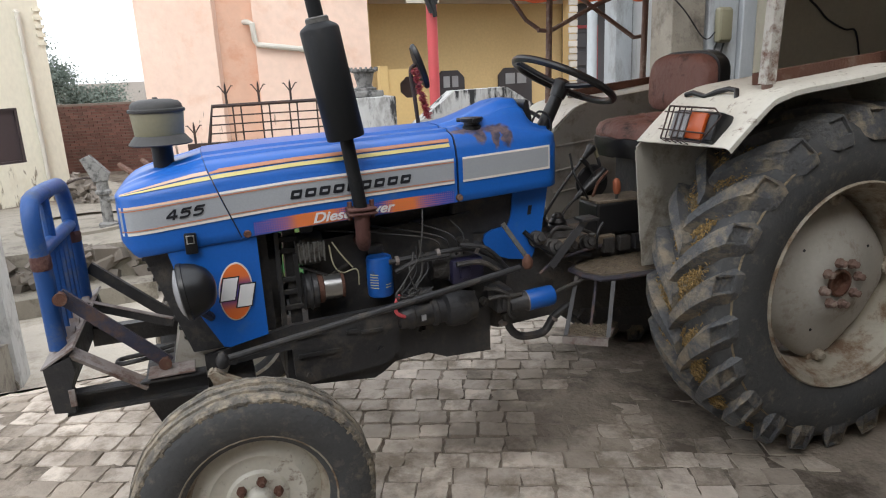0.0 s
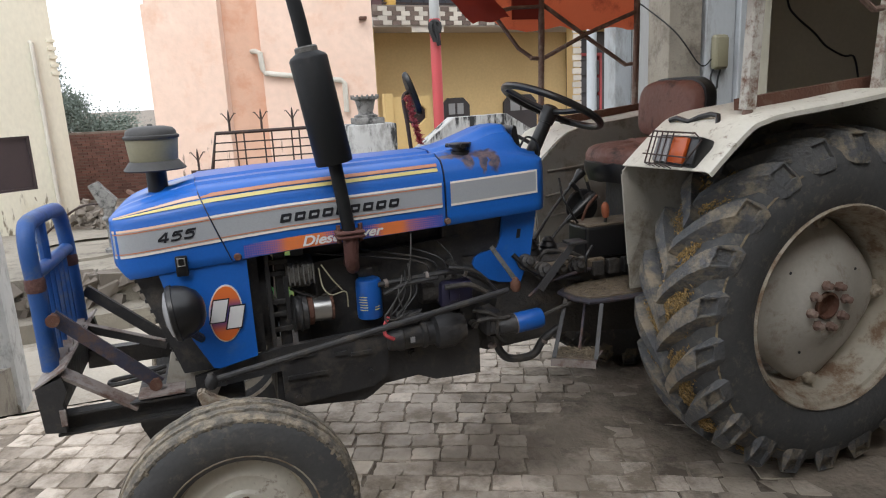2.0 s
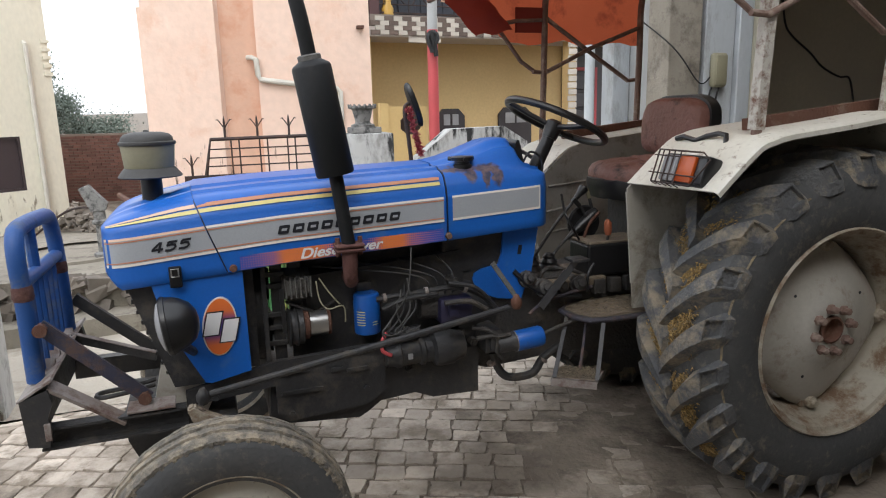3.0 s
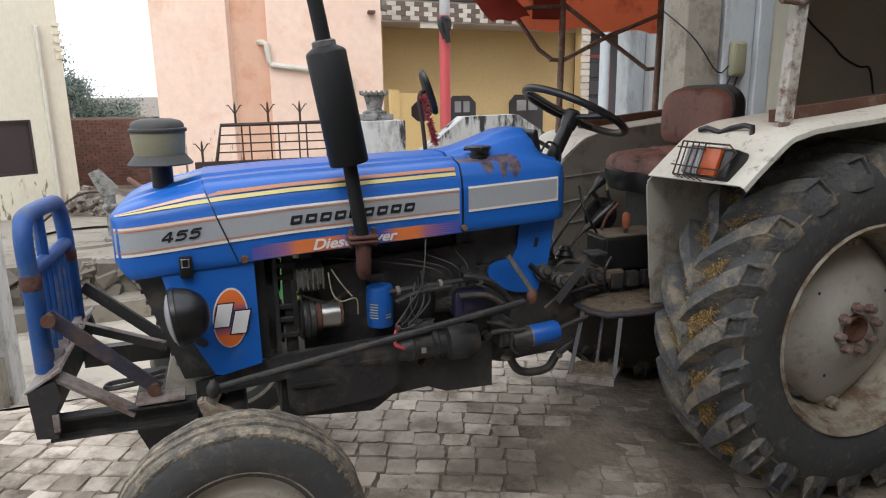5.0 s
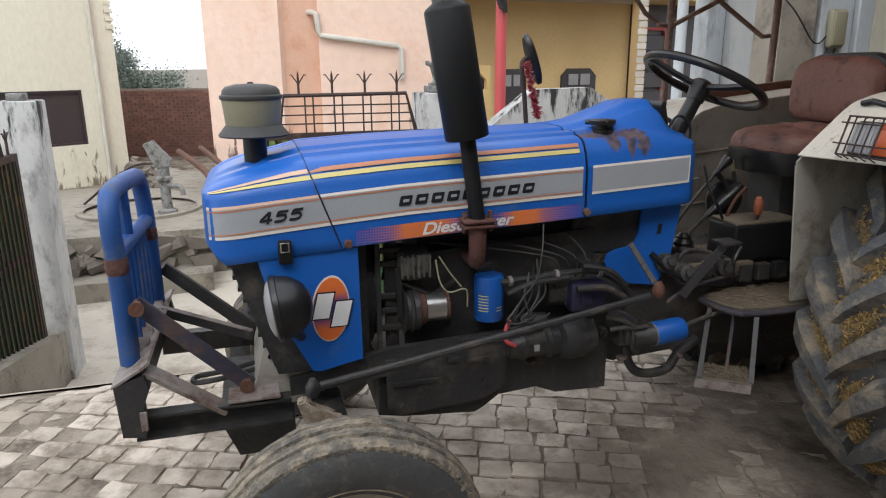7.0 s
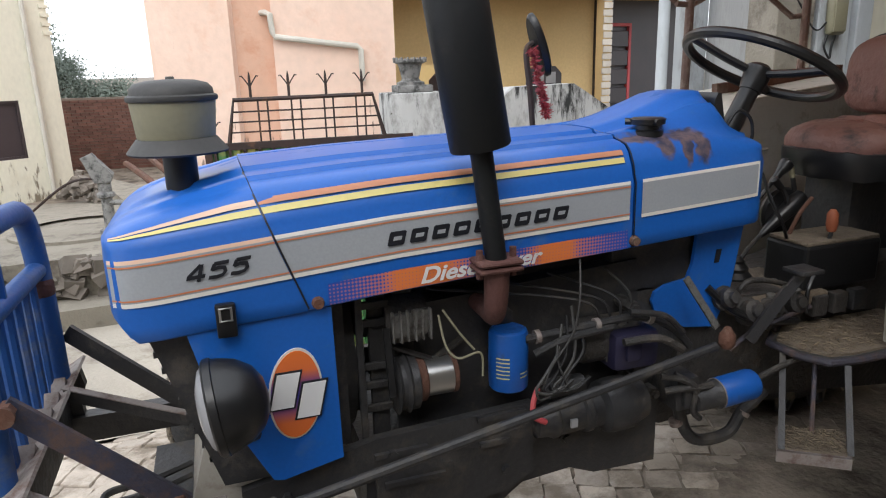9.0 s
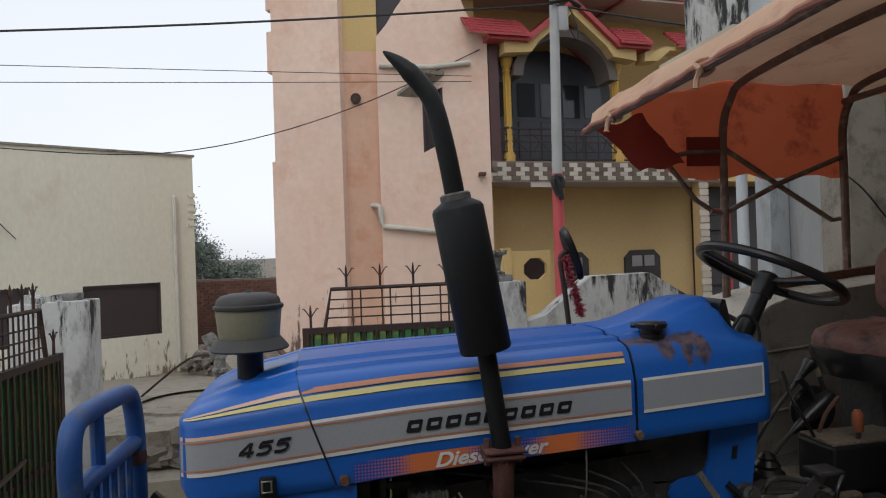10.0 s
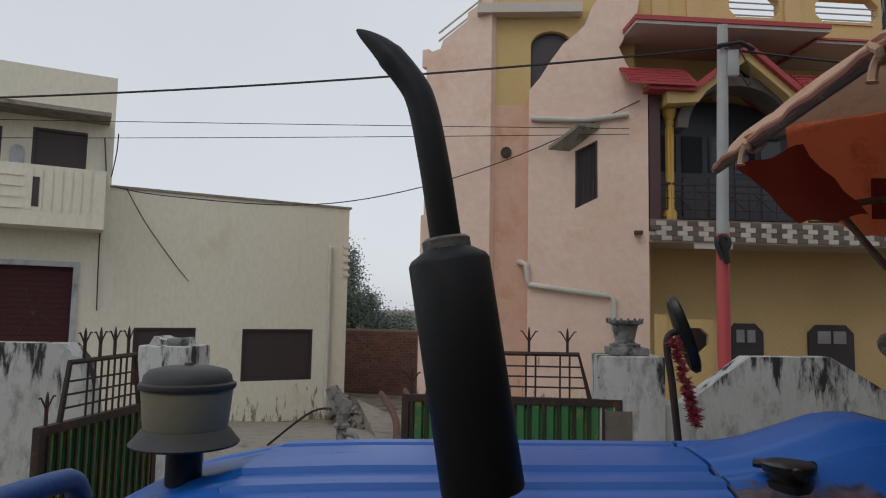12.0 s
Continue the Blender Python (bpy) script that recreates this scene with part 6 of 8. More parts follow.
tube(bm, smooth_path([(1.004, EY, 1.03), (1.004, EY + 0.003, 0.985), (1.005, EY + 0.012, 0.945), (1.012, EY + 0.04, 0.918), (1.02, EY + 0.10, 0.91), (1.02, EY + 0.18, 0.91)]), [0.027 - 0.0002 * i for i in range(31)], 14)
part("elbow", bm, DARK_RUST, exhaust)

# ---- engine, gearbox and their fittings ----
bm = B()
prism(bm, [(0.855, 0.62), (0.865, 0.92), (1.45, 0.96), (1.47, 0.60), (1.40, 0.52), (0.865, 0.50)], "y", AX - 0.17, AX + 0.17)
part("engine_block", bm, BLACK, tractor)
bm = B()
box(bm, (0.86, AX - 0.12, 0.93), (1.42, AX + 0.12, 1.02), bevel=0.02)
part("rocker_cover", bm, BLACK, tractor)
bm = B()
prism(bm, [(0.73, 0.60), (0.72, 0.43), (0.80, 0.415), (1.03, 0.395), (1.06, 0.41), (1.11, 0.445), (1.24, 0.455), (1.31, 0.425), (1.49, 0.420), (1.49, 0.60)], "y", AX - 0.225, AX + 0.225)
part("sump", bm, BLACK, tractor, smooth=None)
bm = B()
prism(bm, [(0.46, 0.55), (0.46, 0.60), (0.75, 0.66), (1.12, 0.675), (1.12, 0.50), (1.06, 0.46), (0.78, 0.44), (0.745, 0.47), (0.742, 0.575)], "y", AX - 0.262, AX - 0.238)
frame_plate = part("engine_frame", bm, BLACK, tractor, "black side frame with ribs", smooth=None)
bm = B()
prism(bm, [(0.46, 0.55), (0.46, 0.60), (0.75, 0.66), (1.12, 0.675), (1.12, 0.50), (1.06, 0.46), (0.78, 0.44), (0.745, 0.47), (0.742, 0.575)], "y", AX + 0.238, AX + 0.262)
part("engine_frame", bm, BLACK, tractor, smooth=None)
for x0, x1, z in ((0.74, 0.86, 0.615), (0.93, 0.97, 0.60), (0.985, 1.06, 0.59), (0.76, 0.90, 0.54), (0.98, 1.1, 0.655)):
    bm = B()
    box(bm, (x0, AX - 0.272, z), (x1, AX - 0.262, z + 0.012))
    part("rib", bm, BLACK, frame_plate, smooth=None)
for x, z in ((0.78, 0.62), (0.79, 0.47), (0.55, 0.57), (1.05, 0.52)):
    bm = B()
    cyl(bm, (x, AX - 0.276, z), (x, AX - 0.26, z), 0.011, n=6)
    part("bolt", bm, BLACK, frame_plate)

# upright brackets between radiator and engine, with gaps of daylight
for x0, x1, y in ((0.722, 0.738, AX - 0.235), (0.755, 0.795, AX - 0.20), (0.815, 0.86, AX - 0.19)):
    bm = B()
    box(bm, (x0, y, 0.60), (x1, y + 0.012, 0.985), bevel=0.003)
    part("bracket", bm, BLACK, tractor, smooth=None)
for z in (0.70, 0.755, 0.80, 0.90, 0.94):
    bm = B()
    box(bm, (0.735, AX - 0.215, z), (0.80, AX - 0.205, z + 0.018), bevel=0.003)
    part("bracket", bm, BLACK, tractor, smooth=None)
# radiator side, fan shroud, belt and pulleys
bm = B()
box(bm, (0.66, AX - 0.22, 0.64), (0.70, AX + 0.22, 0.98))
part("radiator", bm, BLACK, tractor, smooth=None)
bm = B()
tyre_ring(bm, Matrix.Translation((0.72, AX, 0.80)) @ Matrix.Rotation(radians(90), 4, "Y"), [(0.20, -0.02), (0.205, -0.02), (0.205, 0.006), (0.20, 0.006)], 32)
part("fan_shroud", bm, BLACK, tractor)
for k in range(6):
    bm = B()
    a = 2 * math.pi * k / 6
    bar(bm, (0.745, AX + 0.03 * math.cos(a), 0.80 + 0.03 * math.sin(a)), (0.745, AX + 0.18 * math.cos(a), 0.80 + 0.18 * math.sin(a)), 0.05, 0.004, (0.6, -math.sin(a), math.cos(a)))
    part("fan_blade", bm, BLACK, tractor, smooth=None)
bm = B()
px = Matrix.Rotation(radians(90), 4, "Y")
lathe(bm, [(0.062, 0), (0.068, 0.004), (0.06, 0.012), (0.06, 0.02), (0.068, 0.028), (0.062, 0.034), (0.062, 0.05), (0.05, 0.054)], Matrix.Translation((0.80, 2.985, 0.760)) @ px, 28)
pump = part("hydraulic_pump", bm, BLACK, tractor, "belt-driven pump with a bright metal body")
bm = B()
lathe(bm, [(0.050, 0.0), (0.050, 0.016), (0.046, 0.02)], Matrix.Translation((0.853, 2.985, 0.762)) @ px, 24)
part("collar", bm, RUST, pump)
bm = B()
lathe(bm, [(0.043, 0.0), (0.043, 0.062), (0.036, 0.066), (0.001, 0.066)], Matrix.Translation((0.873, 2.985, 0.764)) @ px, 24)
part("body", bm, STEEL, pump, "bright bare metal cylinder")
bm = B()
lathe(bm, [(0.046, 0.0), (0.046, 0.01), (0.02, 0.014)], Matrix.Translation((0.933, 2.985, 0.766)) @ px, 24)
part("end_plate", bm, RUST, pump)
bm = B()
lathe(bm, [(0.05, 0.0), (0.055, 0.01), (0.055, 0.085), (0.05, 0.095), (0.001, 0.095)], Matrix.Translation((0.79, 3.02, 0.905)) @ px, 18)
alternator = part("alternator", bm, GRIME, tractor, "dusty ribbed alternator")
for i in range(6):
    bm = B()
    a = 2.0 + 0.42 * i
    box(bm, (0.805, -0.012, 0.050), (0.872, 0.012, 0.060), Matrix.Translation((0, 3.02, 0.905)) @ Matrix.Rotation(a - 0.6, 4, "X"), bevel=0.003, segments=1)
    part("fin", bm, ALLOY, alternator, smooth=None)
bm = B()
box(bm, (0.80, 2.955, 0.875), (0.835, 2.972, 0.93), bevel=0.004)
box(bm, (0.845, 2.955, 0.88), (0.88, 2.972, 0.935), bevel=0.004)
part("terminal_plate", bm, ALLOY, alternator, smooth=None)
for i in range(6):
    bm = B()
    x = 0.797 + 0.0165 * i
    box(bm, (x, 2.948 - 0.004 * (i % 2), 0.868), (x + 0.006, 2.962, 0.938), bevel=0.002, segments=1)
    part("fin", bm, ALLOY, alternator, smooth=None)

# filters
bm = B()
lathe(bm, [(0.001, 0.722), (0.042, 0.724), (0.045, 0.728), (0.045, 0.733), (0.046, 0.735), (0.046, 0.840), (0.0455, 0.842), (0.0455, 0.857), (0.043, 0.864), (0.036, 0.868), (0.034, 0.866), (0.001, 0.866)], Matrix.Translation((1.073, 2.972, -0.012)), 32)
filt = part("fuel_filter", bm, BLUE_CAN, tractor, "bright blue canister filter")
for arc, rows in (((-1.05, -0.7, -0.35), 6), ((0.2, 0.45, 0.7), 2)):
    for i in range(rows):
        z = 0.748 + i * 0.0095
        bm = B()
        vs = [bm.verts.new((1.073 + 0.0468 * math.sin(a), 2.972 - 0.0468 * math.cos(a), zz)) for zz in (z, z + 0.0028) for a in arc]
        bm.faces.new((vs[0], vs[1], vs[4], vs[3]))
        bm.faces.new((vs[1], vs[2], vs[5], vs[4]))
        part("print", bm, YELLOW_LINE, filt, "row of small unreadable print")
bm = B()
box(bm, (1.045, 3.0, 0.852), (1.10, 3.06, 0.885), bevel=0.006)
part("filter_head", bm, BLACK, filt)
fm2 = Matrix.Translation((1.602, 2.892, 0.628)) @ Matrix.Rotation(radians(86), 4, "Y")
bm = B()
lathe(bm, [(0.037, 0.0), (0.039, 0.004), (0.039, 0.102), (0.035, 0.112), (0.025, 0.115), (0.001, 0.115)], fm2, 28)
oil = part("oil_filter", bm, BLUE_CAN, tractor, "bright blue horizontal oil filter")
bm = B()
lathe(bm, [(0.0393, 0.0), (0.0393, 0.003)], fm2, 28)
part("band", bm, WORN_STEEL, oil)
bm = B()
lathe(bm, [(0.03, -0.07), (0.033, -0.01), (0.038, 0.0)], fm2, 20)
part("filter_mount", bm, BLACK, oil)

# starter motor with its battery lead
sm = Matrix.Translation((1.165, 2.945, 0.620)) @ Matrix.Rotation(radians(88), 4, "Y")
bm = B()
lathe(bm, [(0.02, -0.045), (0.036, -0.04), (0.040, -0.01), (0.046, 0.0), (0.046, 0.012), (0.042, 0.016), (0.042, 0.08), (0.05, 0.085), (0.05, 0.10), (0.044, 0.105), (0.044, 0.13), (0.062, 0.14), (0.066, 0.16), (0.066, 0.205), (0.058, 0.22), (0.05, 0.25), (0.03, 0.26)], sm, 24)
starter = part("starter_motor", bm, BLACK, tractor, "grimy starter motor")
bm = B()
cyl(bm, (1.16, 2.945, 0.70), (1.25, 2.945, 0.698), 0.024, n=14)
cyl(bm, (1.145, 2.945, 0.70), (1.165, 2.945, 0.70), 0.010, n=8)
part("solenoid", bm, BLACK, starter)
bm = B()
box(bm, (1.195, 2.890, 0.618), (1.212, 2.896, 0.638))
part("tag", bm, CLEAR, starter, "small pale tag", smooth=None)
bm = B()
tube(bm, smooth_path([(1.13, 2.935, 0.71), (1.11, 2.915, 0.69), (1.11, 2.912, 0.655), (1.14, 2.91, 0.635)]), 0.007, 6)
part("lead", bm, POLE_RED, starter, "short red lead")
bm = B()
lathe(bm, [(0.05, 0.0), (0.056, 0.01), (0.056, 0.15), (0.045, 0.17)], Matrix.Translation((1.27, 3.01, 0.775)) @ px, 18)
part("injection_pump", bm, GRIME, tractor)
for pts, r in (([(1.10, 2.94, 0.835), (1.25, 2.935, 0.845), (1.40, 2.94, 0.845), (1.50, 2.95, 0.80), (1.56, 2.95, 0.74)], 0.010),
               ([(1.12, 2.93, 0.80), (1.2, 2.92, 0.83), (1.32, 2.93, 0.835)], 0.009), ([(1.36, 2.92, 0.87), (1.45, 2.91, 0.85), (1.52, 2.93, 0.79)], 0.008),
               ([(1.48, 2.90, 0.70), (1.52, 2.88, 0.67), (1.55, 2.90, 0.60)], 0.007)):
    bm = B()
    tube(bm, smooth_path(pts), r, 8)
    part("hose", bm, BLACK, tractor)
for pts in ([(1.23, 2.93, 1.01), (1.215, 2.90, 0.93), (1.20, 2.90, 0.85), (1.15, 2.90, 0.78), (1.13, 2.91, 0.72)], [(1.17, 2.92, 0.83), (1.165, 2.90, 0.78), (1.19, 2.90, 0.72), (1.19, 2.91, 0.70)],
            [(0.90, 2.95, 0.92), (0.905, 2.92, 0.86), (0.93, 2.91, 0.83), (0.98, 2.91, 0.835), (0.985, 2.91, 0.78)], [(0.91, 2.95, 0.93), (0.94, 2.93, 0.88), (0.97, 2.92, 0.84)],
            [(1.14, 2.91, 0.74), (1.11, 2.90, 0.73), (1.12, 2.90, 0.70), (1.16, 2.90, 0.71)]):
    bm = B()
    tube(bm, smooth_path(pts), 0.0026, 6)
    part("wire", bm, GREY_PLASTIC if pts[0][0] > 1 else KHAKI, tractor)

# clutch housing, gearbox and rear axle casing
bm = B()
prism(bm, [(1.44, 0.52), (1.44, 0.88), (1.62, 0.86), (1.66, 0.82), (2.05, 0.80), (2.35, 0.86), (2.85, 0.84), (2.92, 0.50), (2.4, 0.44), (1.9, 0.50), (1.55, 0.48)], "y", AX - 0.16, AX + 0.16)
part("gearbox", bm, GRIME, tractor)
bm = B()
lathe(bm, [(0.14, 0), (0.22, 0.02), (0.22, 0.06), (0.2, 0.12), (0.16, 0.2)], Matrix.Translation((1.40, AX, 0.70)) @ px, 28)
part("clutch_housing", bm, BLACK, tractor)
for y0, y1 in ((AX - 0.14, 2.74), (AX + 0.14, 3.66)):
    bm = B()
    cyl(bm, (2.695, y0, 0.648), (2.695, y1, 0.648), 0.13, 0.085, n=20)
    part("axle_tube", bm, BLACK, tractor)
bm = B()
tube(bm, smooth_path([(1.545, 2.96, 0.57), (1.565, 2.955, 0.505), (1.60, 2.953, 0.468), (1.66, 2.953, 0.458), (1.715, 2.955, 0.468), (1.755, 2.96, 0.515), (1.83, 2.97, 0.555)]), 0.016, 10)
part("loop_pipe", bm, BLACK, tractor)

# blue knee panels below the tank, grey strut
KNEE = [(1.62, 1.03), (1.61, 0.93), (1.595, 0.892), (1.53, 0.882), (1.50, 0.868), (1.492, 0.845), (1.505, 0.81), (1.545, 0.78), (1.596, 0.76), (1.69, 0.747), (1.735, 0.85), (1.765, 1.04)]
bm = B()
prism(bm, KNEE, "y", AX - 0.180, AX - 0.170)
knee = part("knee_panel", bm, BLUE, tractor, "blue panel under the tank", smooth=None)
bm = B()
prism(bm, [(1.675, 0.925), (1.69, 0.925), (1.696, 0.96), (1.681, 0.96)], "y", AX - 0.182, AX - 0.1795)
part("slot", bm, INK, knee, smooth=None)
bm = B()
prism(bm, KNEE, "y", AX + 0.170, AX + 0.180)
part("knee_panel", bm, BLUE, tractor, smooth=None)
bm = B()
bar(bm, (1.548, 2.965, 0.915), (1.635, 2.945, 0.78), 0.017, 0.008, (1, 0, 0.4))
part("strut", bm, ALLOY, tractor, "dull grey strut", smooth=None)
bm = B()
box(bm, (1.38, AX - 0.16, 0.86), (1.70, AX + 0.16, 1.03), bevel=0.01)
part("tank", bm, BLACK, tractor, smooth=None)

# looped leads between filter and starter, and pipes round the lower filter
random.seed(17)
for i in range(4):
    x = 1.15 + 0.022 * i
    top = Vector((1.19 + 0.012 * i, 2.935, 0.86 + 0.02 * (i % 3)))
    bm = B()
    tube(bm, smooth_path([top, (x + 0.02, 2.915, 0.80), (x - 0.03 + 0.02 * random.random(), 2.905, 0.75), (x - 0.04, 2.90, 0.725), (x - 0.01, 2.898, 0.712), (x + 0.03, 2.90, 0.725 + 0.01 * (i % 2))]), 0.0038, 6)
    part("wire", bm, (GREY_PLASTIC, CABLE)[i % 2], tractor)
for pts, r in (([(1.46, 2.905, 0.655), (1.50, 2.885, 0.665), (1.55, 2.88, 0.66), (1.58, 2.885, 0.66)], 0.009), ([(1.44, 2.90, 0.70), (1.49, 2.885, 0.69), (1.53, 2.88, 0.66), (1.53, 2.885, 0.60), (1.555, 2.89, 0.57)], 0.008),
               ([(1.34, 2.91, 0.80), (1.43, 2.90, 0.80), (1.50, 2.90, 0.76)], 0.010), ([(1.68, 2.90, 0.62), (1.80, 2.90, 0.66), (2.0, 2.90, 0.70)], 0.008)):
    bm = B()
    tube(bm, smooth_path(pts), r, 8)
    part("pipe", bm, GRIME, tractor)
for x, z in ((1.40, 0.86), (1.34, 0.74), (1.42, 0.66), (1.30, 0.58), (1.47, 0.62), (1.22, 0.55)):
    bm = B()
    cyl(bm, (x, AX - 0.24, z), (x, AX - 0.16, z), 0.016, n=6)
    cyl(bm, (x, AX - 0.25, z), (x, AX - 0.235, z), 0.010, n=6)
    part("bolt", bm, GRIME, tractor)
bm = B()
box(bm, (1.33, 2.93, 0.71), (1.46, 3.03, 0.81), bevel=0.02)
box(bm, (1.36, 2.92, 0.74), (1.40, 2.935, 0.785), bevel=0.005)
part("injector_pump_body", bm, PURPLE, tractor, "dull violet-black pump body")

# hose clamps, injector lines, generator bracket, flange bolts and the fan belt
for c, d, r in (((1.13, 2.94, 0.837), (1, 0, 0.05), 0.016), ((1.28, 2.935, 0.845), (1, 0, 0), 0.016), ((1.43, 2.942, 0.838), (1, 0, -0.4), 0.016), ((1.537, 2.956, 0.53), (0.4, 0, -1), 0.018), ((1.755, 2.958, 0.51), (0.5, 0, 0.8), 0.018)):
    bm = B()
    q = Vector(d).normalized() * 0.006
    cyl(bm, Vector(c) - q, Vector(c) + q, r, n=14)
    part("hose_clamp", bm, WORN_STEEL, tractor)
for i in range(4):
    x = 1.30 + 0.03 * i
    bm = B()
    tube(bm, smooth_path([(x, 2.985, 0.80), (x + 0.005, 2.965, 0.85), (x - 0.06 + 0.02 * i, 2.975, 0.90), (0.90 + 0.15 * i, 3.03, 0.955)]), 0.0035, 6)
    part("injector_line", bm, BLACK, tractor)
bm = B()
bar(bm, (0.80, 2.985, 0.85), (0.90, 2.99, 0.80), 0.022, 0.006, (0, 1, 0))
bar(bm, (0.90, 2.99, 0.80), (0.98, 3.02, 0.83), 0.022, 0.006, (0, 1, 0))
part("generator_bracket", bm, GRIME, tractor, smooth=None)
bm = B()
bar(bm, (0.785, 2.955, 0.905), (0.785, 2.925, 0.76), 0.014, 0.008, (1, 0, 0))
part("fan_belt", bm, RUBBER_BLACK, tractor, smooth=None)
bm = B()
bar(bm, (0.785, 3.07, 0.93), (0.785, 3.19, 0.80), 0.014, 0.008, (1, 0, 0))
part("fan_belt", bm, RUBBER_BLACK, tractor, smooth=None)
for k in range(8):
    a = 2 * math.pi * (k + 0.5) / 8
    bm = B()
    y, z = AX - 0.205 * abs(math.cos(a)), 0.70 + 0.205 * math.sin(a)
    cyl(bm, (1.385, y, z), (1.475, y, z), 0.010, n=6)
    part("bolt", bm, GRIME, tractor)
bm = B()
box(bm, (1.49, 2.90, 0.59), (1.56, 3.06, 0.68), bevel=0.012)
box(bm, (1.505, 2.885, 0.605), (1.54, 2.902, 0.665), bevel=0.006)
part("filter_base", bm, BLACK, tractor)

# ---- driver's place ----
# steering wheel and column
sc = Vector((1.912, AX - 0.02, 1.392))
tilt = Matrix.Translation(sc) @ Matrix.Rotation(radians(26), 4, "Y")
bm = B()
tube(bm, [tilt @ Vector((0.207 * math.cos(a), 0.207 * math.sin(a), 0.022)) for a in (2 * math.pi * i / 48 for i in range(48))], 0.0145, 10, closed=True)
steer = part("steering_wheel", bm, RUBBER_BLACK, tractor, "black three-spoke steering wheel")
for k in range(3):
    a = 2 * math.pi * k / 3 + 2.75
    bm = B()
    tube(bm, [tilt @ Vector((r * math.cos(a), r * math.sin(a), h)) for r, h in ((0.02, 0.0), (0.1, 0.006), (0.215, 0.022))], 0.011, 8)
    part("spoke", bm, RUBBER_BLACK, steer)
bm = B()
lathe(bm, [(0.03, -0.05), (0.036, -0.01), (0.036, 0.014), (0.024, 0.024), (0.001, 0.026)], tilt, 20)
part("hub", bm, RUBBER_BLACK, steer)
bm = B()
cyl(bm, tilt @ Vector((0, 0, -0.03)), (1.785, AX, 1.13), 0.026, 0.03, n=16)
part("steering_column", bm, RUBBER_BLACK, tractor)
bm = B()
tube(bm, smooth_path([(1.69, AX + 0.12, 1.24), (1.76, AX + 0.1, 1.31), (1.83, AX + 0.02, 1.275), (1.83, AX - 0.03, 1.24), (1.79, AX - 0.06, 1.225)]), 0.008, 6)
part("throttle_lever", bm, RUBBER_BLACK, tractor)

# seat
bm = B()
ringset = []
for z, k in ((1.125, 0.78), (1.14, 0.95), (1.165, 1.0), (1.20, 1.0), (1.225, 0.93), (1.24, 0.78), (1.245, 0.4), (1.246, 0.01)):
    ringset.append([(2.306 + 0.195 * k * math.copysign(abs(math.cos(a)) ** 0.75, math.cos(a)), AX - 0.035 + 0.185 * k * math.copysign(abs(math.sin(a)) ** 0.75, math.sin(a)), z + 0.004 * math.sin(5 * a) + (0.012 if math.cos(a) > 0.3 else 0)) for a in (2 * math.pi * i / 36 for i in range(36))])
ring_bridge(bm, ringset)
seat = part("seat", bm, LEATHER, tractor, "cracked brown vinyl seat cushion", smooth=60)
bm = B()
ring_bridge(bm, [[(2.306 + 0.19 * k * math.copysign(abs(math.cos(a)) ** 0.8, math.cos(a)), AX - 0.035 + 0.18 * k * math.copysign(abs(math.sin(a)) ** 0.8, math.sin(a)), z + 0.008 * noise.noise(Vector((5 * math.cos(a), 5 * math.sin(a), 30 * z)))) for a in (2 * math.pi * i / 48 for i in range(48))] for z, k in ((1.095, 0.9), (1.095, 1.0), (1.12, 1.05), (1.15, 1.075), (1.172, 1.07), (1.178, 1.0))])
part("seat_pan", bm, RUBBER_BLACK, seat)
def back_ring(x, k, lift=0.0):
    """A rounded backrest outline across the tractor at x."""
    ring = []
    for i in range(40):
        a = 2 * math.pi * i / 40
        u, v = math.cos(a), math.sin(a)
        y = 3.215 + 0.195 * k * math.copysign(abs(u) ** 0.55, u)
        z = 1.372 + lift + 0.122 * k * math.copysign(abs(v) ** (0.62 if v > 0 else 0.4), v)
        d = noise.noise(Vector((y * 12, z * 12, x * 12)))
        ring.append((x + 0.06 * (z - 1.25) + 0.004 * d, y + 0.003 * d, z + 0.003 * d))
    return ring


bm = B()
ring_bridge(bm, [back_ring(2.462, 0.02), back_ring(2.462, 0.5), back_ring(2.465, 0.85), back_ring(2.475, 0.95), back_ring(2.495, 1.0), back_ring(2.53, 1.0)])
back = part("backrest", bm, LEATHER, tractor, "torn brown vinyl backrest", smooth=60)
bm = B()
ring_bridge(bm, [back_ring(2.528, 1.0), back_ring(2.53, 1.045, 0.004), back_ring(2.575, 1.05, 0.006), back_ring(2.595, 0.97, 0.004), back_ring(2.60, 0.5)])
part("backrest_shell", bm, RUBBER_BLACK, back, "black backing", smooth=60)
bm = B()
for y in (3.06, 3.26):
    tube(bm, [(2.25, y, 1.11), (2.47, y, 1.12), (2.54, y, 1.28)], 0.014, 8)
part("seat_frame", bm, BLACK, seat)
bm = B()
box(bm, (2.24, 3.12, 0.84), (2.44, 3.30, 1.10), bevel=0.02)
part("seat_base", bm, BLACK, seat)

# control box with littered top, levers and pedals
bm = B()
box(bm, (1.985, 3.02, 0.80), (2.26, 3.17, 0.930), bevel=0.01)
tool = part("tool_box", bm, RUBBER_BLACK, tractor, "dark box strewn with chaff", smooth=None)
bm = B()
box(bm, (1.99, 3.025, 0.928), (2.255, 3.165, 0.940), bevel=0.004)
part("chaff_layer", bm, CHAFF, tool, "chaff and dust on the lid", smooth=None)
for i in range(3):
    bm = B()
    x = 1.97 + i * 0.072
    box(bm, (x + 0.03, 2.99, 0.735), (x + 0.08, 3.02, 0.795), bevel=0.004)
    part("valve_block", bm, GRIME if i < 2 else BLACK, tool, smooth=None)


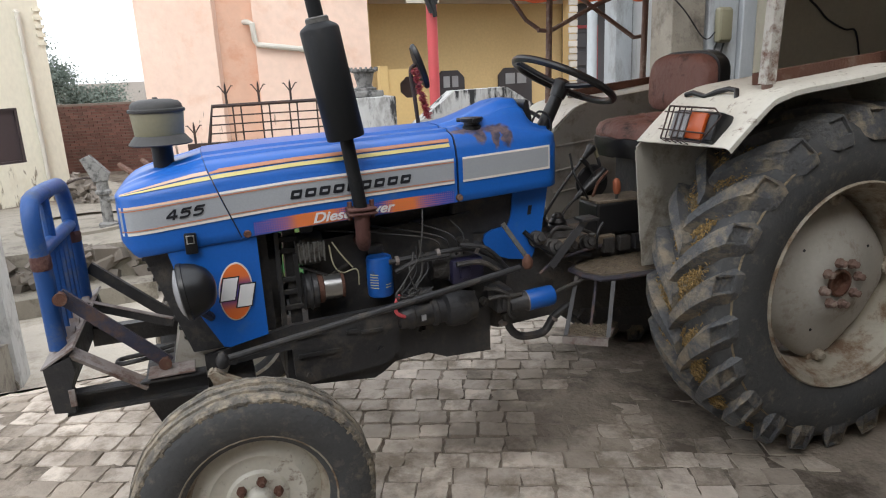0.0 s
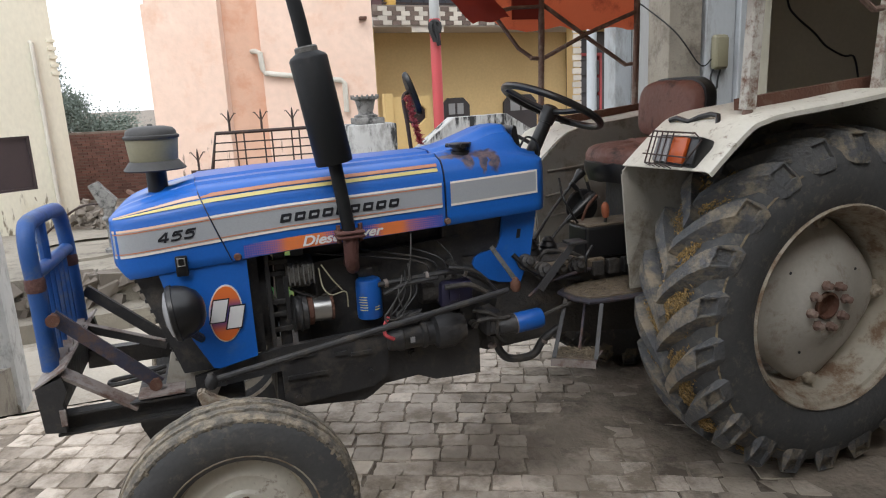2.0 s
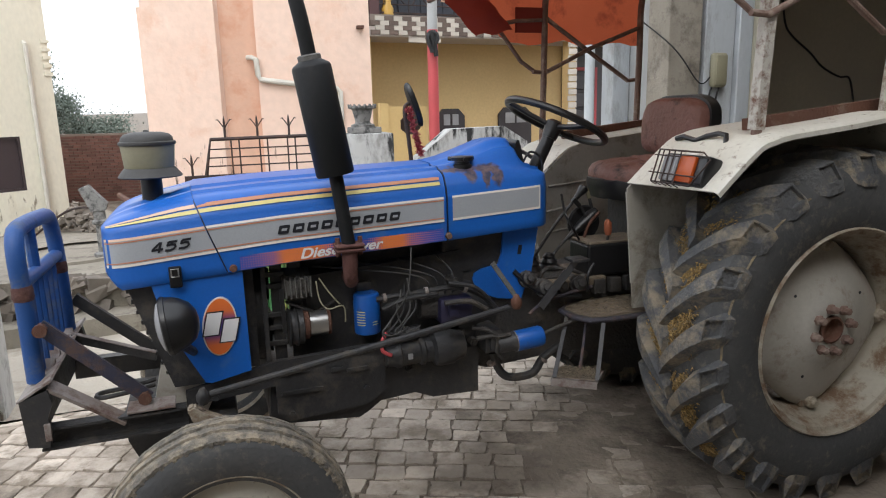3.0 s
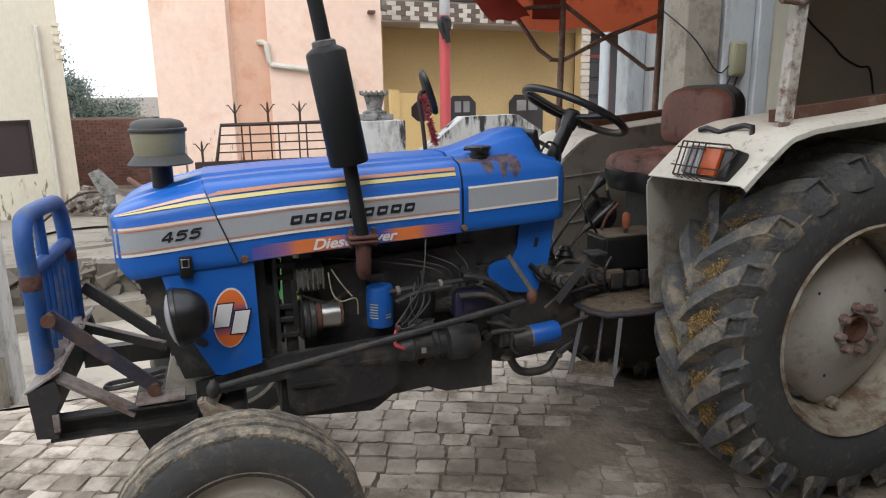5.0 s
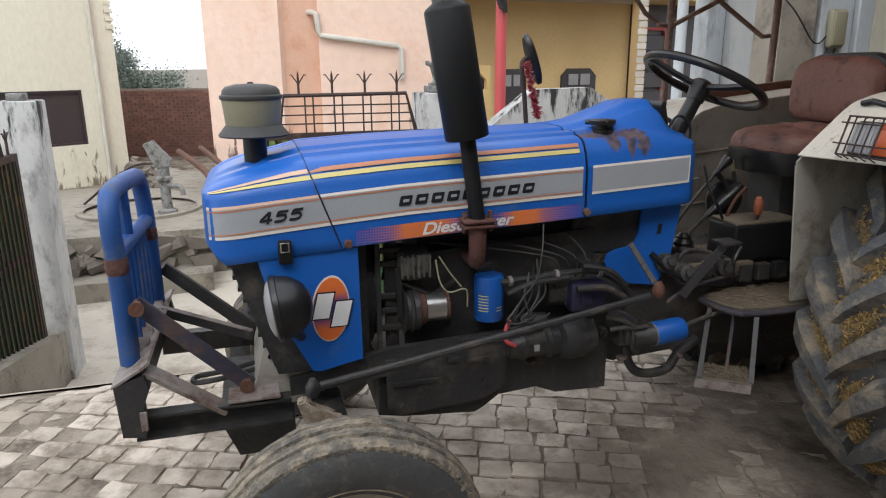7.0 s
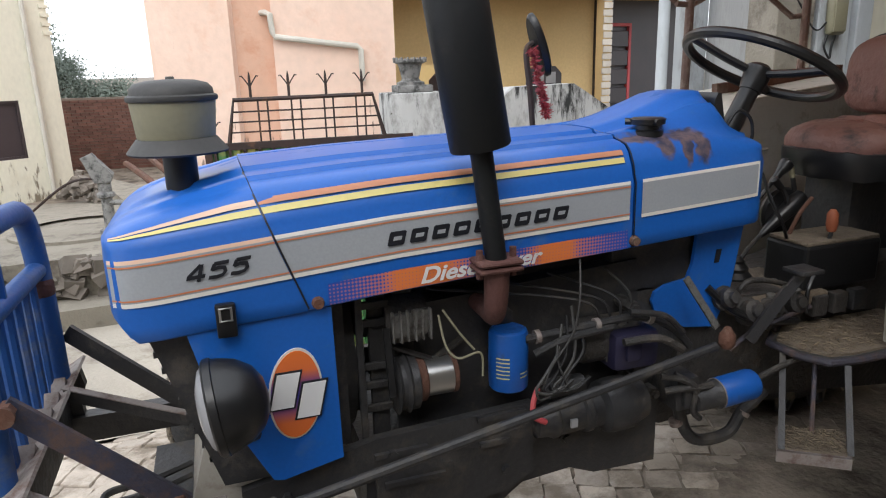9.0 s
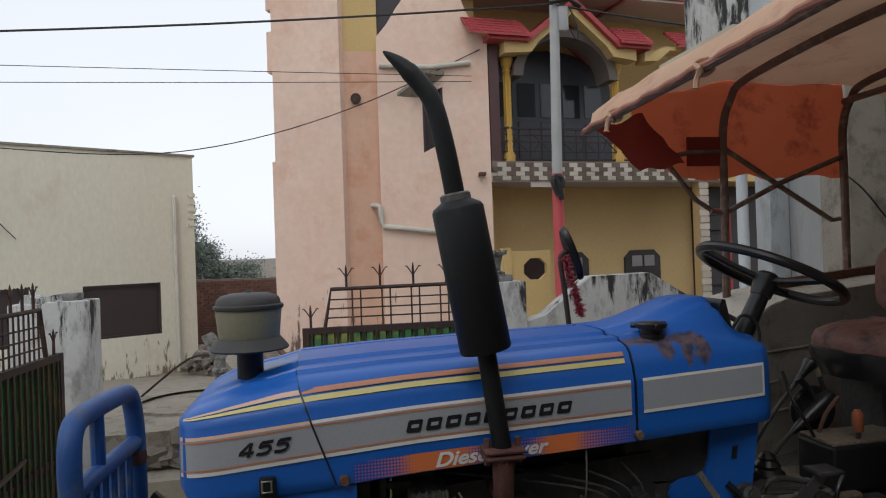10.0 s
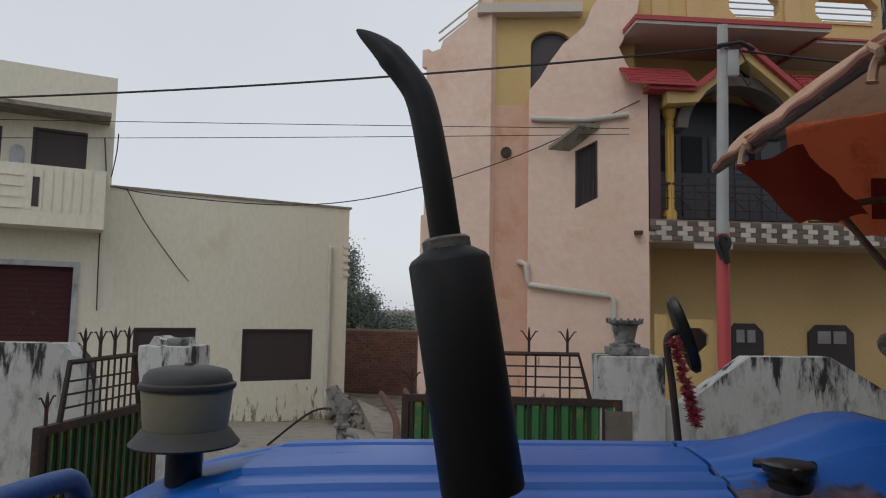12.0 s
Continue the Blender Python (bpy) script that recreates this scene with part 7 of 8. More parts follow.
def lever(pts, r, knob, mat, label, knob_mat=None):
    bm = B()
    tube(bm, smooth_path(pts), r, 8)
    lev = part("gear_lever", bm, BLACK, tractor, label)
    d = (Vector(pts[-1]) - Vector(pts[-2])).normalized()
    bm = B()
    lathe(bm, knob, Matrix.Translation(pts[-1]) @ d.to_track_quat("Z", "Y").to_matrix().to_4x4(), 14)
    part("knob", bm, mat, lev)
    return lev


KNOB = [(0.008, -0.01), (0.010, 0.0), (0.013, 0.03), (0.021, 0.055), (0.021, 0.068), (0.012, 0.076), (0.001, 0.077)]
lever([(1.815, 3.19, 0.82), (1.835, 3.195, 0.86), (1.93, 3.20, 0.985), (2.022, 3.20, 1.085)], 0.0065, KNOB, RUBBER_BLACK, "slim black gear lever with a rubber knob")
lever([(1.90, 3.19, 0.82), (1.91, 3.19, 0.850), (1.955, 3.19, 0.903), (2.010, 3.19, 0.946)], 0.0065, [(0.009, -0.03), (0.014, 0), (0.022, 0.05), (0.028, 0.11), (0.02, 0.145), (0.001, 0.15)], RUBBER_BLACK, "short bent range lever")
lever([(2.085, 3.05, 0.92), (2.088, 3.042, 0.955), (2.085, 3.04, 0.982)], 0.006, [(0.012, -0.02), (0.016, 0.0), (0.015, 0.03), (0.008, 0.042), (0.001, 0.043)], OLD_ORANGE, "hydraulic lever with a faded orange knob")
lever([(2.12, 3.2, 1.0), (2.10, 3.2, 1.07), (2.09, 3.2, 1.10)], 0.007, [(0.008, -0.01), (0.009, 0.03), (0.001, 0.034)], KHAKI, "small hand lever")
lever([(2.08, 3.18, 0.98), (2.05, 3.18, 1.05), (2.02, 3.18, 1.08)], 0.006, [(0.010, -0.02), (0.011, 0.02), (0.001, 0.024)], RUBBER_BLACK, "small hand lever")
bm = B()
lathe(bm, [(0.001, -0.012), (0.066, -0.010), (0.072, -0.013), (0.076, 0.0), (0.070, 0.010), (0.001, 0.012)], Matrix.Translation((2.075, 3.21, 0.985)) @ Matrix.Rotation(radians(90), 4, "X"), 24)
part("quadrant", bm, RUBBER_BLACK, tractor, "round lever quadrant")
for c in ((1.815, 3.19), (1.90, 3.19)):
    bm = B()
    lathe(bm, [(0.05, 0.80), (0.05, 0.815), (0.036, 0.83), (0.038, 0.84), (0.026, 0.855), (0.026, 0.862), (0.014, 0.875)], Matrix.Translation((*c, 0)), 16)
    part("lever_boot", bm, RUBBER_BLACK, tractor, "ribbed rubber boot")
bm = B()
box(bm, (1.74, 3.0, 0.77), (2.06, 3.26, 0.805), bevel=0.008)
part("gearbox_lid", bm, CHAFF, tractor, "gearbox lid under dust and chaff")
bm = B()
bar(bm, (1.735, 2.94, 0.73), (1.84, 2.93, 0.86), 0.028, 0.014, (0, 0.2, 1))
bar(bm, (1.84, 2.93, 0.855), (1.875, 2.925, 0.900), 0.024, 0.012, (0, 0.2, 1))
pedal = part("brake_pedal", bm, BLACK, tractor, "dark pedal lever")
bm = B()
box(bm, (1.845, 2.895, 0.898), (1.918, 2.965, 0.910), Matrix.Identity(4), bevel=0.004)
part("pedal_pad", bm, BLACK, pedal)

# rods, pipes and castings round the gearbox
for pts, r, mat in (([(1.66, 3.02, 0.86), (1.72, 2.99, 0.80), (1.80, 2.97, 0.765), (1.93, 2.98, 0.74)], 0.010, RUBBER_BLACK), ([(1.70, 2.965, 0.70), (1.76, 2.955, 0.745), (1.86, 2.965, 0.762), (1.985, 2.99, 0.77)], 0.007, WORN_BAR),
                    ([(1.78, 3.05, 0.80), (1.80, 3.04, 0.845), (1.85, 3.04, 0.85), (1.93, 3.03, 0.83), (1.99, 3.03, 0.80)], 0.008, GRIME), ([(2.00, 3.0, 0.86), (1.965, 2.985, 0.82), (1.96, 2.98, 0.76)], 0.006, RUBBER_BLACK),
                    ([(1.99, 3.10, 0.94), (1.95, 3.08, 0.99), (1.925, 3.10, 1.05), (1.94, 3.16, 1.12)], 0.005, RUBBER_BLACK), ([(2.03, 3.13, 0.94), (2.05, 3.12, 1.00), (2.10, 3.13, 1.04)], 0.006, RUST)):
    bm = B()
    tube(bm, smooth_path(pts), r, 8)
    part("pipe", bm, mat, tractor)
for x, y, z, r in ((1.775, 2.985, 0.79, 0.030), (1.845, 2.985, 0.785, 0.024), (1.925, 2.99, 0.79, 0.028), (1.71, 3.0, 0.83, 0.026)):
    bm = B()
    lathe(bm, [(0.001, -0.02), (r * 1.3, -0.02), (r * 1.3, -0.008), (r, -0.006), (r, 0.018), (r * 0.6, 0.024), (r * 0.55, 0.034), (0.001, 0.036)], Matrix.Translation((x, y, z)) @ Matrix.Rotation(radians(70), 4, "X"), 12)
    part("boss", bm, GRIME, tractor)
for x, y in ((1.77, 3.02), (1.87, 3.015), (1.96, 3.02), (1.77, 3.10), (1.97, 3.11)):
    bm = B()
    lathe(bm, [(0.013, 0.803), (0.013, 0.814), (0.008, 0.817), (0.001, 0.818)], Matrix.Translation((x, y, 0)), 6)
    part("bolt", bm, ALLOY, tractor)

# footboard and hanging step
BOARD = [(1.838, 2.975), (1.845, 2.880), (1.880, 2.818), (1.96, 2.806), (2.30, 2.806), (2.30, 3.04), (1.92, 3.04)]
bm = B()
prism(bm, BOARD, "z", 0.682, 0.699)
foot = part("footboard", bm, GREY_PLASTIC, tractor, "worn footboard covered with chaff", smooth=None)
bm = B()
prism(bm, [(x + (0.016 if x < 1.95 else 0), y + (0.016 if y < 2.9 else -0.008)) for x, y in BOARD], "z", 0.699, 0.706)
part("chaff_layer", bm, CHAFF, foot, "trodden mud and chaff", smooth=None)
bm = B()
tube(bm, [(x, y, 0.692) for x, y in BOARD[-1:] + BOARD[:5]], 0.010, 8)
part("edge_tube", bm, WORN_BAR, foot)
random.seed(77)
verts, faces = [], []
for i in range(620):
    x, y = (random.uniform(1.86, 2.26), random.uniform(2.83, 3.02)) if i < 340 else (0, 0)
    z = 0.708
    if i >= 340:
        u, v = random.random(), random.random()
        x, y, z = 1.712 + 0.115 * u + 0.070 * v, 2.772 - 0.080 * u + 0.078 * v, 0.521
    a, l, w = random.uniform(0, 6.28), random.uniform(0.006, 0.018), random.uniform(0.001, 0.0024)
    c, k = Vector((x, y, z + random.uniform(0, 0.006))), len(verts)
    u, v, up = Vector((math.cos(a), math.sin(a), random.uniform(-0.2, 0.2))) * l, Vector((-math.sin(a), math.cos(a), 0)) * w, Vector((0, 0, w))
    verts += [tuple(c + p) for p in (u, v, -u, -v, up)]
    faces += [(k, k + 1, k + 4), (k + 1, k + 2, k + 4), (k + 2, k + 3, k + 4), (k + 3, k, k + 4)]
me = bpy.data.meshes.new("straw")
me.from_pydata(verts, [], faces)
me.materials.append(STRAW)
straw = new("straw", me)
straw.parent = foot
tagged(straw, label="loose straw trodden into the boards", kind="stuff")
for p, q in (((1.842, 2.930, 0.682), (1.706, 2.775, 0.515)), ((1.925, 2.806, 0.682), (1.832, 2.692, 0.515))):
    bm = B()
    bar(bm, p, q, 0.015, 0.006, (0.8, -0.55, 0))
    part("hanger", bm, BLACK, foot, smooth=None)
bm = B()
cyl(bm, (1.895, 2.875, 0.682), (1.826, 2.80, 0.515), 0.006, n=8)
part("hanger", bm, WORN_BAR, foot)
TRAY = [(1.693, 2.776), (1.826, 2.682), (1.904, 2.762), (1.780, 2.868)]
bm = B()
prism(bm, TRAY, "z", 0.505, 0.514)
tray = part("step", bm, WORN_STEEL, foot, "bare metal step tray", smooth=None)
bm = B()
bar(bm, (*TRAY[0], 0.500), (*TRAY[1], 0.500), 0.028, 0.008, (0, 0, 1))
part("step_lip", bm, WORN_STEEL, foot, "pale worn lip of the step", smooth=None)
bm = B()
prism(bm, [(1.705, 2.778), (1.824, 2.694), (1.892, 2.764), (1.782, 2.858)], "z", 0.514, 0.519)
part("chaff_layer", bm, CHAFF, foot, "chaff on the step", smooth=None)

# fenders
FEN = [(2.025, 1.178), (2.105, 1.258), (2.19, 1.336), (2.245, 1.363), (2.31, 1.379), (2.45, 1.393), (2.60, 1.408), (2.80, 1.430), (2.89, 1.422), (2.96, 1.38), (3.06, 1.27), (3.16, 1.155)]
FEN = [(p.x, p.z) for p in smooth_path([(x, 0, z) for x, z in FEN], 3)]


def fender(s, label, drop=0.0):
    """s = -1 for the near side. A curved sheet with a turned-down outer lip and an inner side plate."""
    y_in, y_out = AX + s * 0.378, AX + s * 0.812
    bm = B()
    rings = []
    for i, (x, z) in enumerate(FEN):
        z -= drop
        k = min(1, max(0, (2.25 - x) / 0.25))
        xi = x - 0.006 * k
        n = Vector((FEN[min(i + 1, len(FEN) - 1)][0] - FEN[max(i - 1, 0)][0], 0, FEN[min(i + 1, len(FEN) - 1)][1] - FEN[max(i - 1, 0)][1])).normalized()
        down = Vector((n.z, 0, -n.x))
        x, z = x + 0.015 * k, z + 0.034 * k
        o = Vector((x, y_out, z))
        rows = [Vector((xi, y_in, z - 0.014 * k)), Vector((x, y_out - s * 0.012, z)), o + down * 0.010, o + down * 0.026, o + down * 0.026 - Vector((0, s * 0.004, 0)), o + down * 0.012 - Vector((0, s * 0.004, 0)), Vector((x, y_out - s * 0.012, z)) + down * 0.005, Vector((xi, y_in, z - 0.014 * k)) + down * 0.005]
        rings.append(rows)
    ring_bridge(bm, rings)
    f = part("fender", bm, CREAM, tractor, label, smooth=40)
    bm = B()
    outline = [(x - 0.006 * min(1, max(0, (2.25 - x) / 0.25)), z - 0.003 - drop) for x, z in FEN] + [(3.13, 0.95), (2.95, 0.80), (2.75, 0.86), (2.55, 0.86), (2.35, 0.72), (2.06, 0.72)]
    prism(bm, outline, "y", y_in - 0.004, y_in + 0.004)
    plate = part("side_plate", bm, CREAM_DUST_SHADE, f, smooth=None)
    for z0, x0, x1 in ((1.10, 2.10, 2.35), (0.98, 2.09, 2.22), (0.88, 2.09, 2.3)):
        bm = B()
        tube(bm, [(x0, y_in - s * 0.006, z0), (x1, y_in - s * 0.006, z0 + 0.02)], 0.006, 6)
        part("rib", bm, CREAM_DUST_SHADE, f)
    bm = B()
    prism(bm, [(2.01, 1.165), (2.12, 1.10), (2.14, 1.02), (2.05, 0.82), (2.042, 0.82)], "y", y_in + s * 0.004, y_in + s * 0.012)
    part("gusset", bm, CREAM_DUST_SHADE, f, smooth=None)
    # rusty mounting rail for the canopy
    bm = B()
    bar(bm, (2.31, AX + s * 0.62, 1.398 - drop), (2.92, AX + s * 0.62, 1.454 - drop), 0.040, 0.030, (0, 0, 1))
    part("rail", bm, RUST, f, "rusty angle rail along the fender", smooth=None)
    return f


near_fender = fender(-1, "cream steel fender, chipped along its lip")
far_fender = fender(1, "cream steel fender", 0.075)

# lamp in its wire cage, and the grab handle, on the near fender
lm = Matrix.Translation((2.062, 2.555, 1.262)) @ Matrix.Rotation(radians(-72), 4, "Y") @ Matrix.Diagonal((0.95, 1.03, 1, 1))
bm = B()
box(bm, (-0.056, -0.10, -0.045), (0.052, 0.105, 0.012), lm, bevel=0.008)
lamp = part("fender_lamp", bm, RUBBER_BLACK, tractor, "side lamp in a wire cage")
bm = B()
box(bm, (-0.048, 0.024, 0.010), (0.044, 0.100, 0.024), lm, bevel=0.006)
part("clear_lens", bm, CLEAR, lamp, "scratched clear lens")
for i in range(5):
    bm = B()
    box(bm, (-0.046, 0.030 + 0.014 * i, 0.0235), (0.042, 0.036 + 0.014 * i, 0.0265), lm)
    part("lens_rib", bm, CLEAR, lamp, smooth=None)
bm = B()
box(bm, (-0.048, -0.055, 0.010), (0.044, 0.021, 0.026), lm, bevel=0.006)
part("amber_lens", bm, AMBER, lamp, "orange indicator lens")
bm = B()
box(bm, (-0.048, -0.098, 0.010), (0.044, -0.058, 0.018), lm, bevel=0.006)
part("lamp_end", bm, RUBBER_BLACK, lamp)
bm = B()
tube(bm, [lm @ Vector(p) for p in ((-0.060, -0.075, 0.036), (-0.060, 0.115, 0.036), (0.056, 0.115, 0.036), (0.056, -0.095, 0.036), (0.035, -0.125, 0.030))], 0.003, 6, closed=True)
part("cage", bm, IRON, lamp, "thin black wire cage")
for y in (0.005, 0.035, 0.062, 0.09, 0.112):
    bm = B()
    tube(bm, [lm @ Vector(p) for p in ((-0.068, y, 0.0), (-0.062, y, 0.037), (0.056, y, 0.037), (0.062, y, 0.0))], 0.0025, 6)
    part("cage_wire", bm, IRON, lamp)
for x, a, b in ((-0.028, -0.09, 0.135), (0.035, 0.0, 0.13)):
    bm = B()
    tube(bm, [lm @ Vector(p) for p in ((x, a, 0.038), (x, b, 0.038))], 0.0025, 6)
    part("cage_wire", bm, IRON, lamp)
bm = B()
tube(bm, [Vector(p) for p in ((2.188, 2.775, 1.350), (2.19, 2.74, 1.358), (2.195, 2.68, 1.346), (2.205, 2.64, 1.362), (2.212, 2.59, 1.372), (2.212, 2.555, 1.368), (2.20, 2.54, 1.342))], 0.009, 8)
part("grab_handle", bm, RUBBER_BLACK, near_fender, "bent black grab handle")
bm = B()
box(bm, (2.54, AX + 0.378, 1.272), (2.61, AX + 0.383, 1.294))
part("slot", bm, INK, far_fender, smooth=None)

# mirror on its stalk, wound with tinsel, on the far side of the bonnet
bm = B()
tube(bm, smooth_path([(1.50, AX + 0.27, 1.05), (1.452, AX + 0.37, 1.15), (1.445, AX + 0.40, 1.21), (1.43, AX + 0.40, 1.36), (1.418, AX + 0.40, 1.475), (1.45, AX + 0.40, 1.50)]), 0.009, 8)
stalk = part("mirror_stalk", bm, IRON, tractor, "thin stalk wound with red tinsel")
bm = B()
mm = Matrix.Translation((1.457, AX + 0.395, 1.49)) @ Matrix.Rotation(radians(-11), 4, "Y")
lathe(bm, [(0.001, -0.014), (0.9, -0.012), (1.0, -0.004), (1.0, 0.008), (0.9, 0.013), (0.001, 0.013)], mm @ Matrix.Rotation(radians(82), 4, "Y") @ Matrix.Diagonal((0.098, 0.034, 1, 1)), 24)
part("mirror_head", bm, RUBBER_BLACK, stalk, "black oval mirror back")
random.seed(12)
bm = B()
for i in range(520):
    k = random.random()
    p = Vector((1.483 - 0.053 * k, AX + 0.385, 1.27 + 0.21 * k)) + Vector((random.gauss(0, 0.004), 0, 0))
    a = random.uniform(0, 6.28)
    d = Vector((math.cos(a), math.sin(a), random.uniform(-0.6, 0.6))) * random.uniform(0.008, 0.021)
    w = Vector((0, 0, 0.003))
    bm.faces.new([bm.verts.new(q) for q in (p - w, p + d - w * 0.3, p + d + w * 0.3, p + w)])
tagged(part("tinsel", bm, TINSEL, stalk, "glittering red tinsel strips", smooth=None), kind="stuff")

# ---- canopy ----
CY0, CY1 = 2.42, 3.93
canopy = part("canopy_frame", (lambda b: (tube(b, [(1.606, CY0, 1.985), (1.632, CY1 - 0.06, 1.962)], 0.014, 10), b)[1])(B()), FRAME_RUST, tractor, "rusty tube frame of the torn canopy")


def pipe(pts, r, owner=canopy, mat=None, smooth=True, name="tube"):
    bm = B()
    tube(bm, smooth_path(pts) if smooth else pts, r, 10)
    return part(name, bm, mat or FRAME_RUST, owner)


# posts at the far fender bend over into roof hoops; those at the near fender mirror them
for x, z0 in ((2.235, 1.40), (2.80, 1.46)):
    dx = 0.055
    pipe([(x, 3.90, z0 - 0.12), (x + 0.02, 3.92, 1.75), (x + 0.03, 3.93, 1.98), (x + dx, 3.91, 2.10), (x + dx + 0.01, 3.80, 2.165), (x + dx + 0.01, 3.2, 2.20), (x + dx + 0.01, 2.60, 2.175), (x + dx, 2.49, 2.11), (x + 0.048, 2.472, 1.98), (x + 0.046, 2.48, 1.75), (x + 0.042, 2.495, z0 - 0.04)], 0.0165)
for y, up in ((3.93, 0.0), (2.47, 0.10)):
    pipe([(1.95, y, 1.90 + up / 2), (2.02, y, 1.83 + up), (2.13, y, 1.69 + up), (2.20, y, 1.645 + up)], 0.010, smooth=False, name="brace")
    pipe([(2.0, y, 1.865 + up), (2.10, y, 1.885 + up), (2.28, y, 1.892 + up)], 0.011, smooth=False, name="brace")
    pipe([(2.27, y, 1.90 + up), (2.55, y, 1.72 + up), (2.76, y, 1.59 + up), (2.80, y, 1.595 + up)], 0.011, smooth=False, name="brace")
    pipe([(2.19, y - 0.012, 1.64 + up), (2.26, y - 0.012, 1.635 + up), (2.52, y - 0.012, 1.755 + up), (2.81, y - 0.012, 1.86 + up)], 0.011, smooth=False, name="brace")
pipe([(2.84, CY0, 2.12), (2.84, CY1, 2.10)], 0.014, smooth=False)
for y in (CY0 + 0.05,):
    pipe([(1.632, y, 1.975), (1.80, y, 2.06), (2.29, y, 2.13), (2.84, y, 2.12), (3.1, y, 2.08)], 0.011, smooth=False)


def cloth(name, grid, mat, label):
    """A thin sheet of cloth over a grid of places."""
    bm = B()
    rows = [[bm.verts.new(p) for p in row] for row in grid]
    for a, b in zip(rows, rows[1:]):
        for i in range(len(a) - 1):
            bm.faces.new((a[i], a[i + 1], b[i + 1], b[i]))
    bmesh.ops.recalc_face_normals(bm, faces=bm.faces)
    return part(name, bm, mat, canopy, label, smooth=70)


def wob(x, y, z, k):
    return k * noise.noise(Vector((x * 5, y * 5, z * 5)))


grid = []
ROOF = [(1.618, 1.975), (1.635, 1.998), (1.66, 2.03), (1.70, 2.075), (1.76, 2.12), (1.90, 2.155), (2.1, 2.185), (2.29, 2.222), (2.55, 2.205), (2.85, 2.215), (3.05, 2.16), (3.15, 2.08)]
for x, z in ROOF:
    row = []
    for i in range(25):
        y = CY0 - 0.01 + (CY1 - CY0 + 0.03) * i / 24
        edge = max(0, (y - 3.82) / 0.12) + max(0, (2.52 - y) / 0.1)
        row.append((x - 0.024 * max(0, (1.9 - x) / 0.28) * (1 - i / 24) + wob(x, y, z, 0.006), y - (0.08 * i / 24 if x < 1.7 else 0), z - 0.03 * edge ** 1.5 * (1 if x > 1.7 else 0.3) - 0.015 * (i / 24) * (1 if x < 1.8 else 0) + wob(x, y, 1, 0.012) * (1 if x > 1.68 else 0.2)))
    grid.append(row)
roof_cloth = cloth("canopy_roof", grid, CANVAS_TOP, "dusty faded canvas roof")
# side curtain on the far side, ragged along the bottom
grid = []
for j in range(9):
    row = []
    for i in range(26):
        x = 1.87 + (2.86 - 1.87) * i / 25
        low = 1.78 - 0.008 * math.sin(i * 0.9) + 0.10 * max(0, (2.08 - x) / 0.15) + 0.02 * noise.noise(Vector((x * 9, 0, 0)))
        top = 2.125 + 0.07 * min(1, (x - 1.87) / 0.42)
        z = top + (low - top) * j / 8
        row.append((x + wob(x, 0, z, 0.01), 3.955 + wob(x, 2, z, 0.02), z))
    grid.append(row)
cloth("side_curtain", grid, CANVAS, "torn orange side curtain")
grid = []
for j in range(7):
    row = []
    for i in range(10):
        u, v = i / 9, j / 6
        x = 1.70 + 0.19 * u + 0.18 * v
        z = 1.975 + 0.07 * u - v * (0.165 + 0.045 * u) + 0.008 * math.sin(9 * u)
        row.append((x + wob(x, 1, v, 0.012), 3.905 + wob(x, 3, v, 0.025), z))
    grid.append(row)
cloth("front_flap", grid, PATCH_CLOTH, "dark red sagging flap")
bm = B()
box(bm, (2.10, 3.925, 1.83), (2.27, 3.937, 1.95))
part("patch", bm, PATCH_CLOTH, canopy, "dark red patch sewn on", smooth=None)
for y, z in ((3.57, 1.968), (2.985, 1.977)):
    bm = B()
    tube(bm, [(1.606 + 0.017 * (y - 2.42) + 0.02 * math.cos(a), y + 0.012 * math.sin(3 * a), z + 0.02 * math.sin(a)) for a in (2 * math.pi * i / 16 for i in range(16))], 0.008, 6, closed=True)
    tube(bm, smooth_path([(1.605, y, z - 0.01), (1.60, y + 0.01, z - 0.03), (1.597, y + 0.012, z - 0.055)]), [0.008] * 12 + [0.012], 6)
    part("tie", bm, CANVAS_TOP, canopy, "knotted cloth tie")

# rolled hems along the front and near edges of the roof
bm = B()
tube(bm, [(1.594 + 0.0009 * i + 0.004 * math.sin(i * 1.3), CY0 - 0.02 + (CY1 - CY0 - 0.06) * i / 30, 1.988 - 0.023 * i / 30 + 0.003 * math.sin(i * 2.1)) for i in range(31)], [0.0095 + 0.001 * math.sin(i * 0.9) for i in range(31)], 8)
part("front_hem", bm, HEM_CLOTH, canopy, "rolled grimy red hem")

# the near posts are cased in angles with peeling white paint
bm = B()
bar(bm, (2.277, 2.496, 1.385), (2.283, 2.472, 2.0), 0.037, 0.037, (1, 0, 0))
part("post_casing", bm, PEEL, canopy, "angle post with peeling white paint", smooth=None)
bm = B()
bar(bm, (2.842, 2.495, 1.425), (2.848, 2.473, 2.0), 0.035, 0.035, (1, 0, 0))
part("post_casing", bm, PEEL, canopy, "angle post with peeling white paint", smooth=None)

# ---- gate, walls and pole ----
def spear(bm, x, y, z, h=0.16):
    """A forged finial with two curled side leaves."""
    cyl(bm, (x, y, z), (x, y, z + h * 0.7), 0.009, n=6)
    lathe(bm, [(0.004, 0), (0.009, 0.02), (0.007, 0.05), (0.002, 0.075)], Matrix.Translation((x, y, z + h * 0.55)), 6)
    for s in (-1, 1):
        tube(bm, [(x, y, z + h * 0.42), (x + s * 0.018, y, z + h * 0.62), (x + s * 0.045, y, z + h * 0.86), (x + s * 0.058, y, z + h * 0.84)], 0.0045, 5)


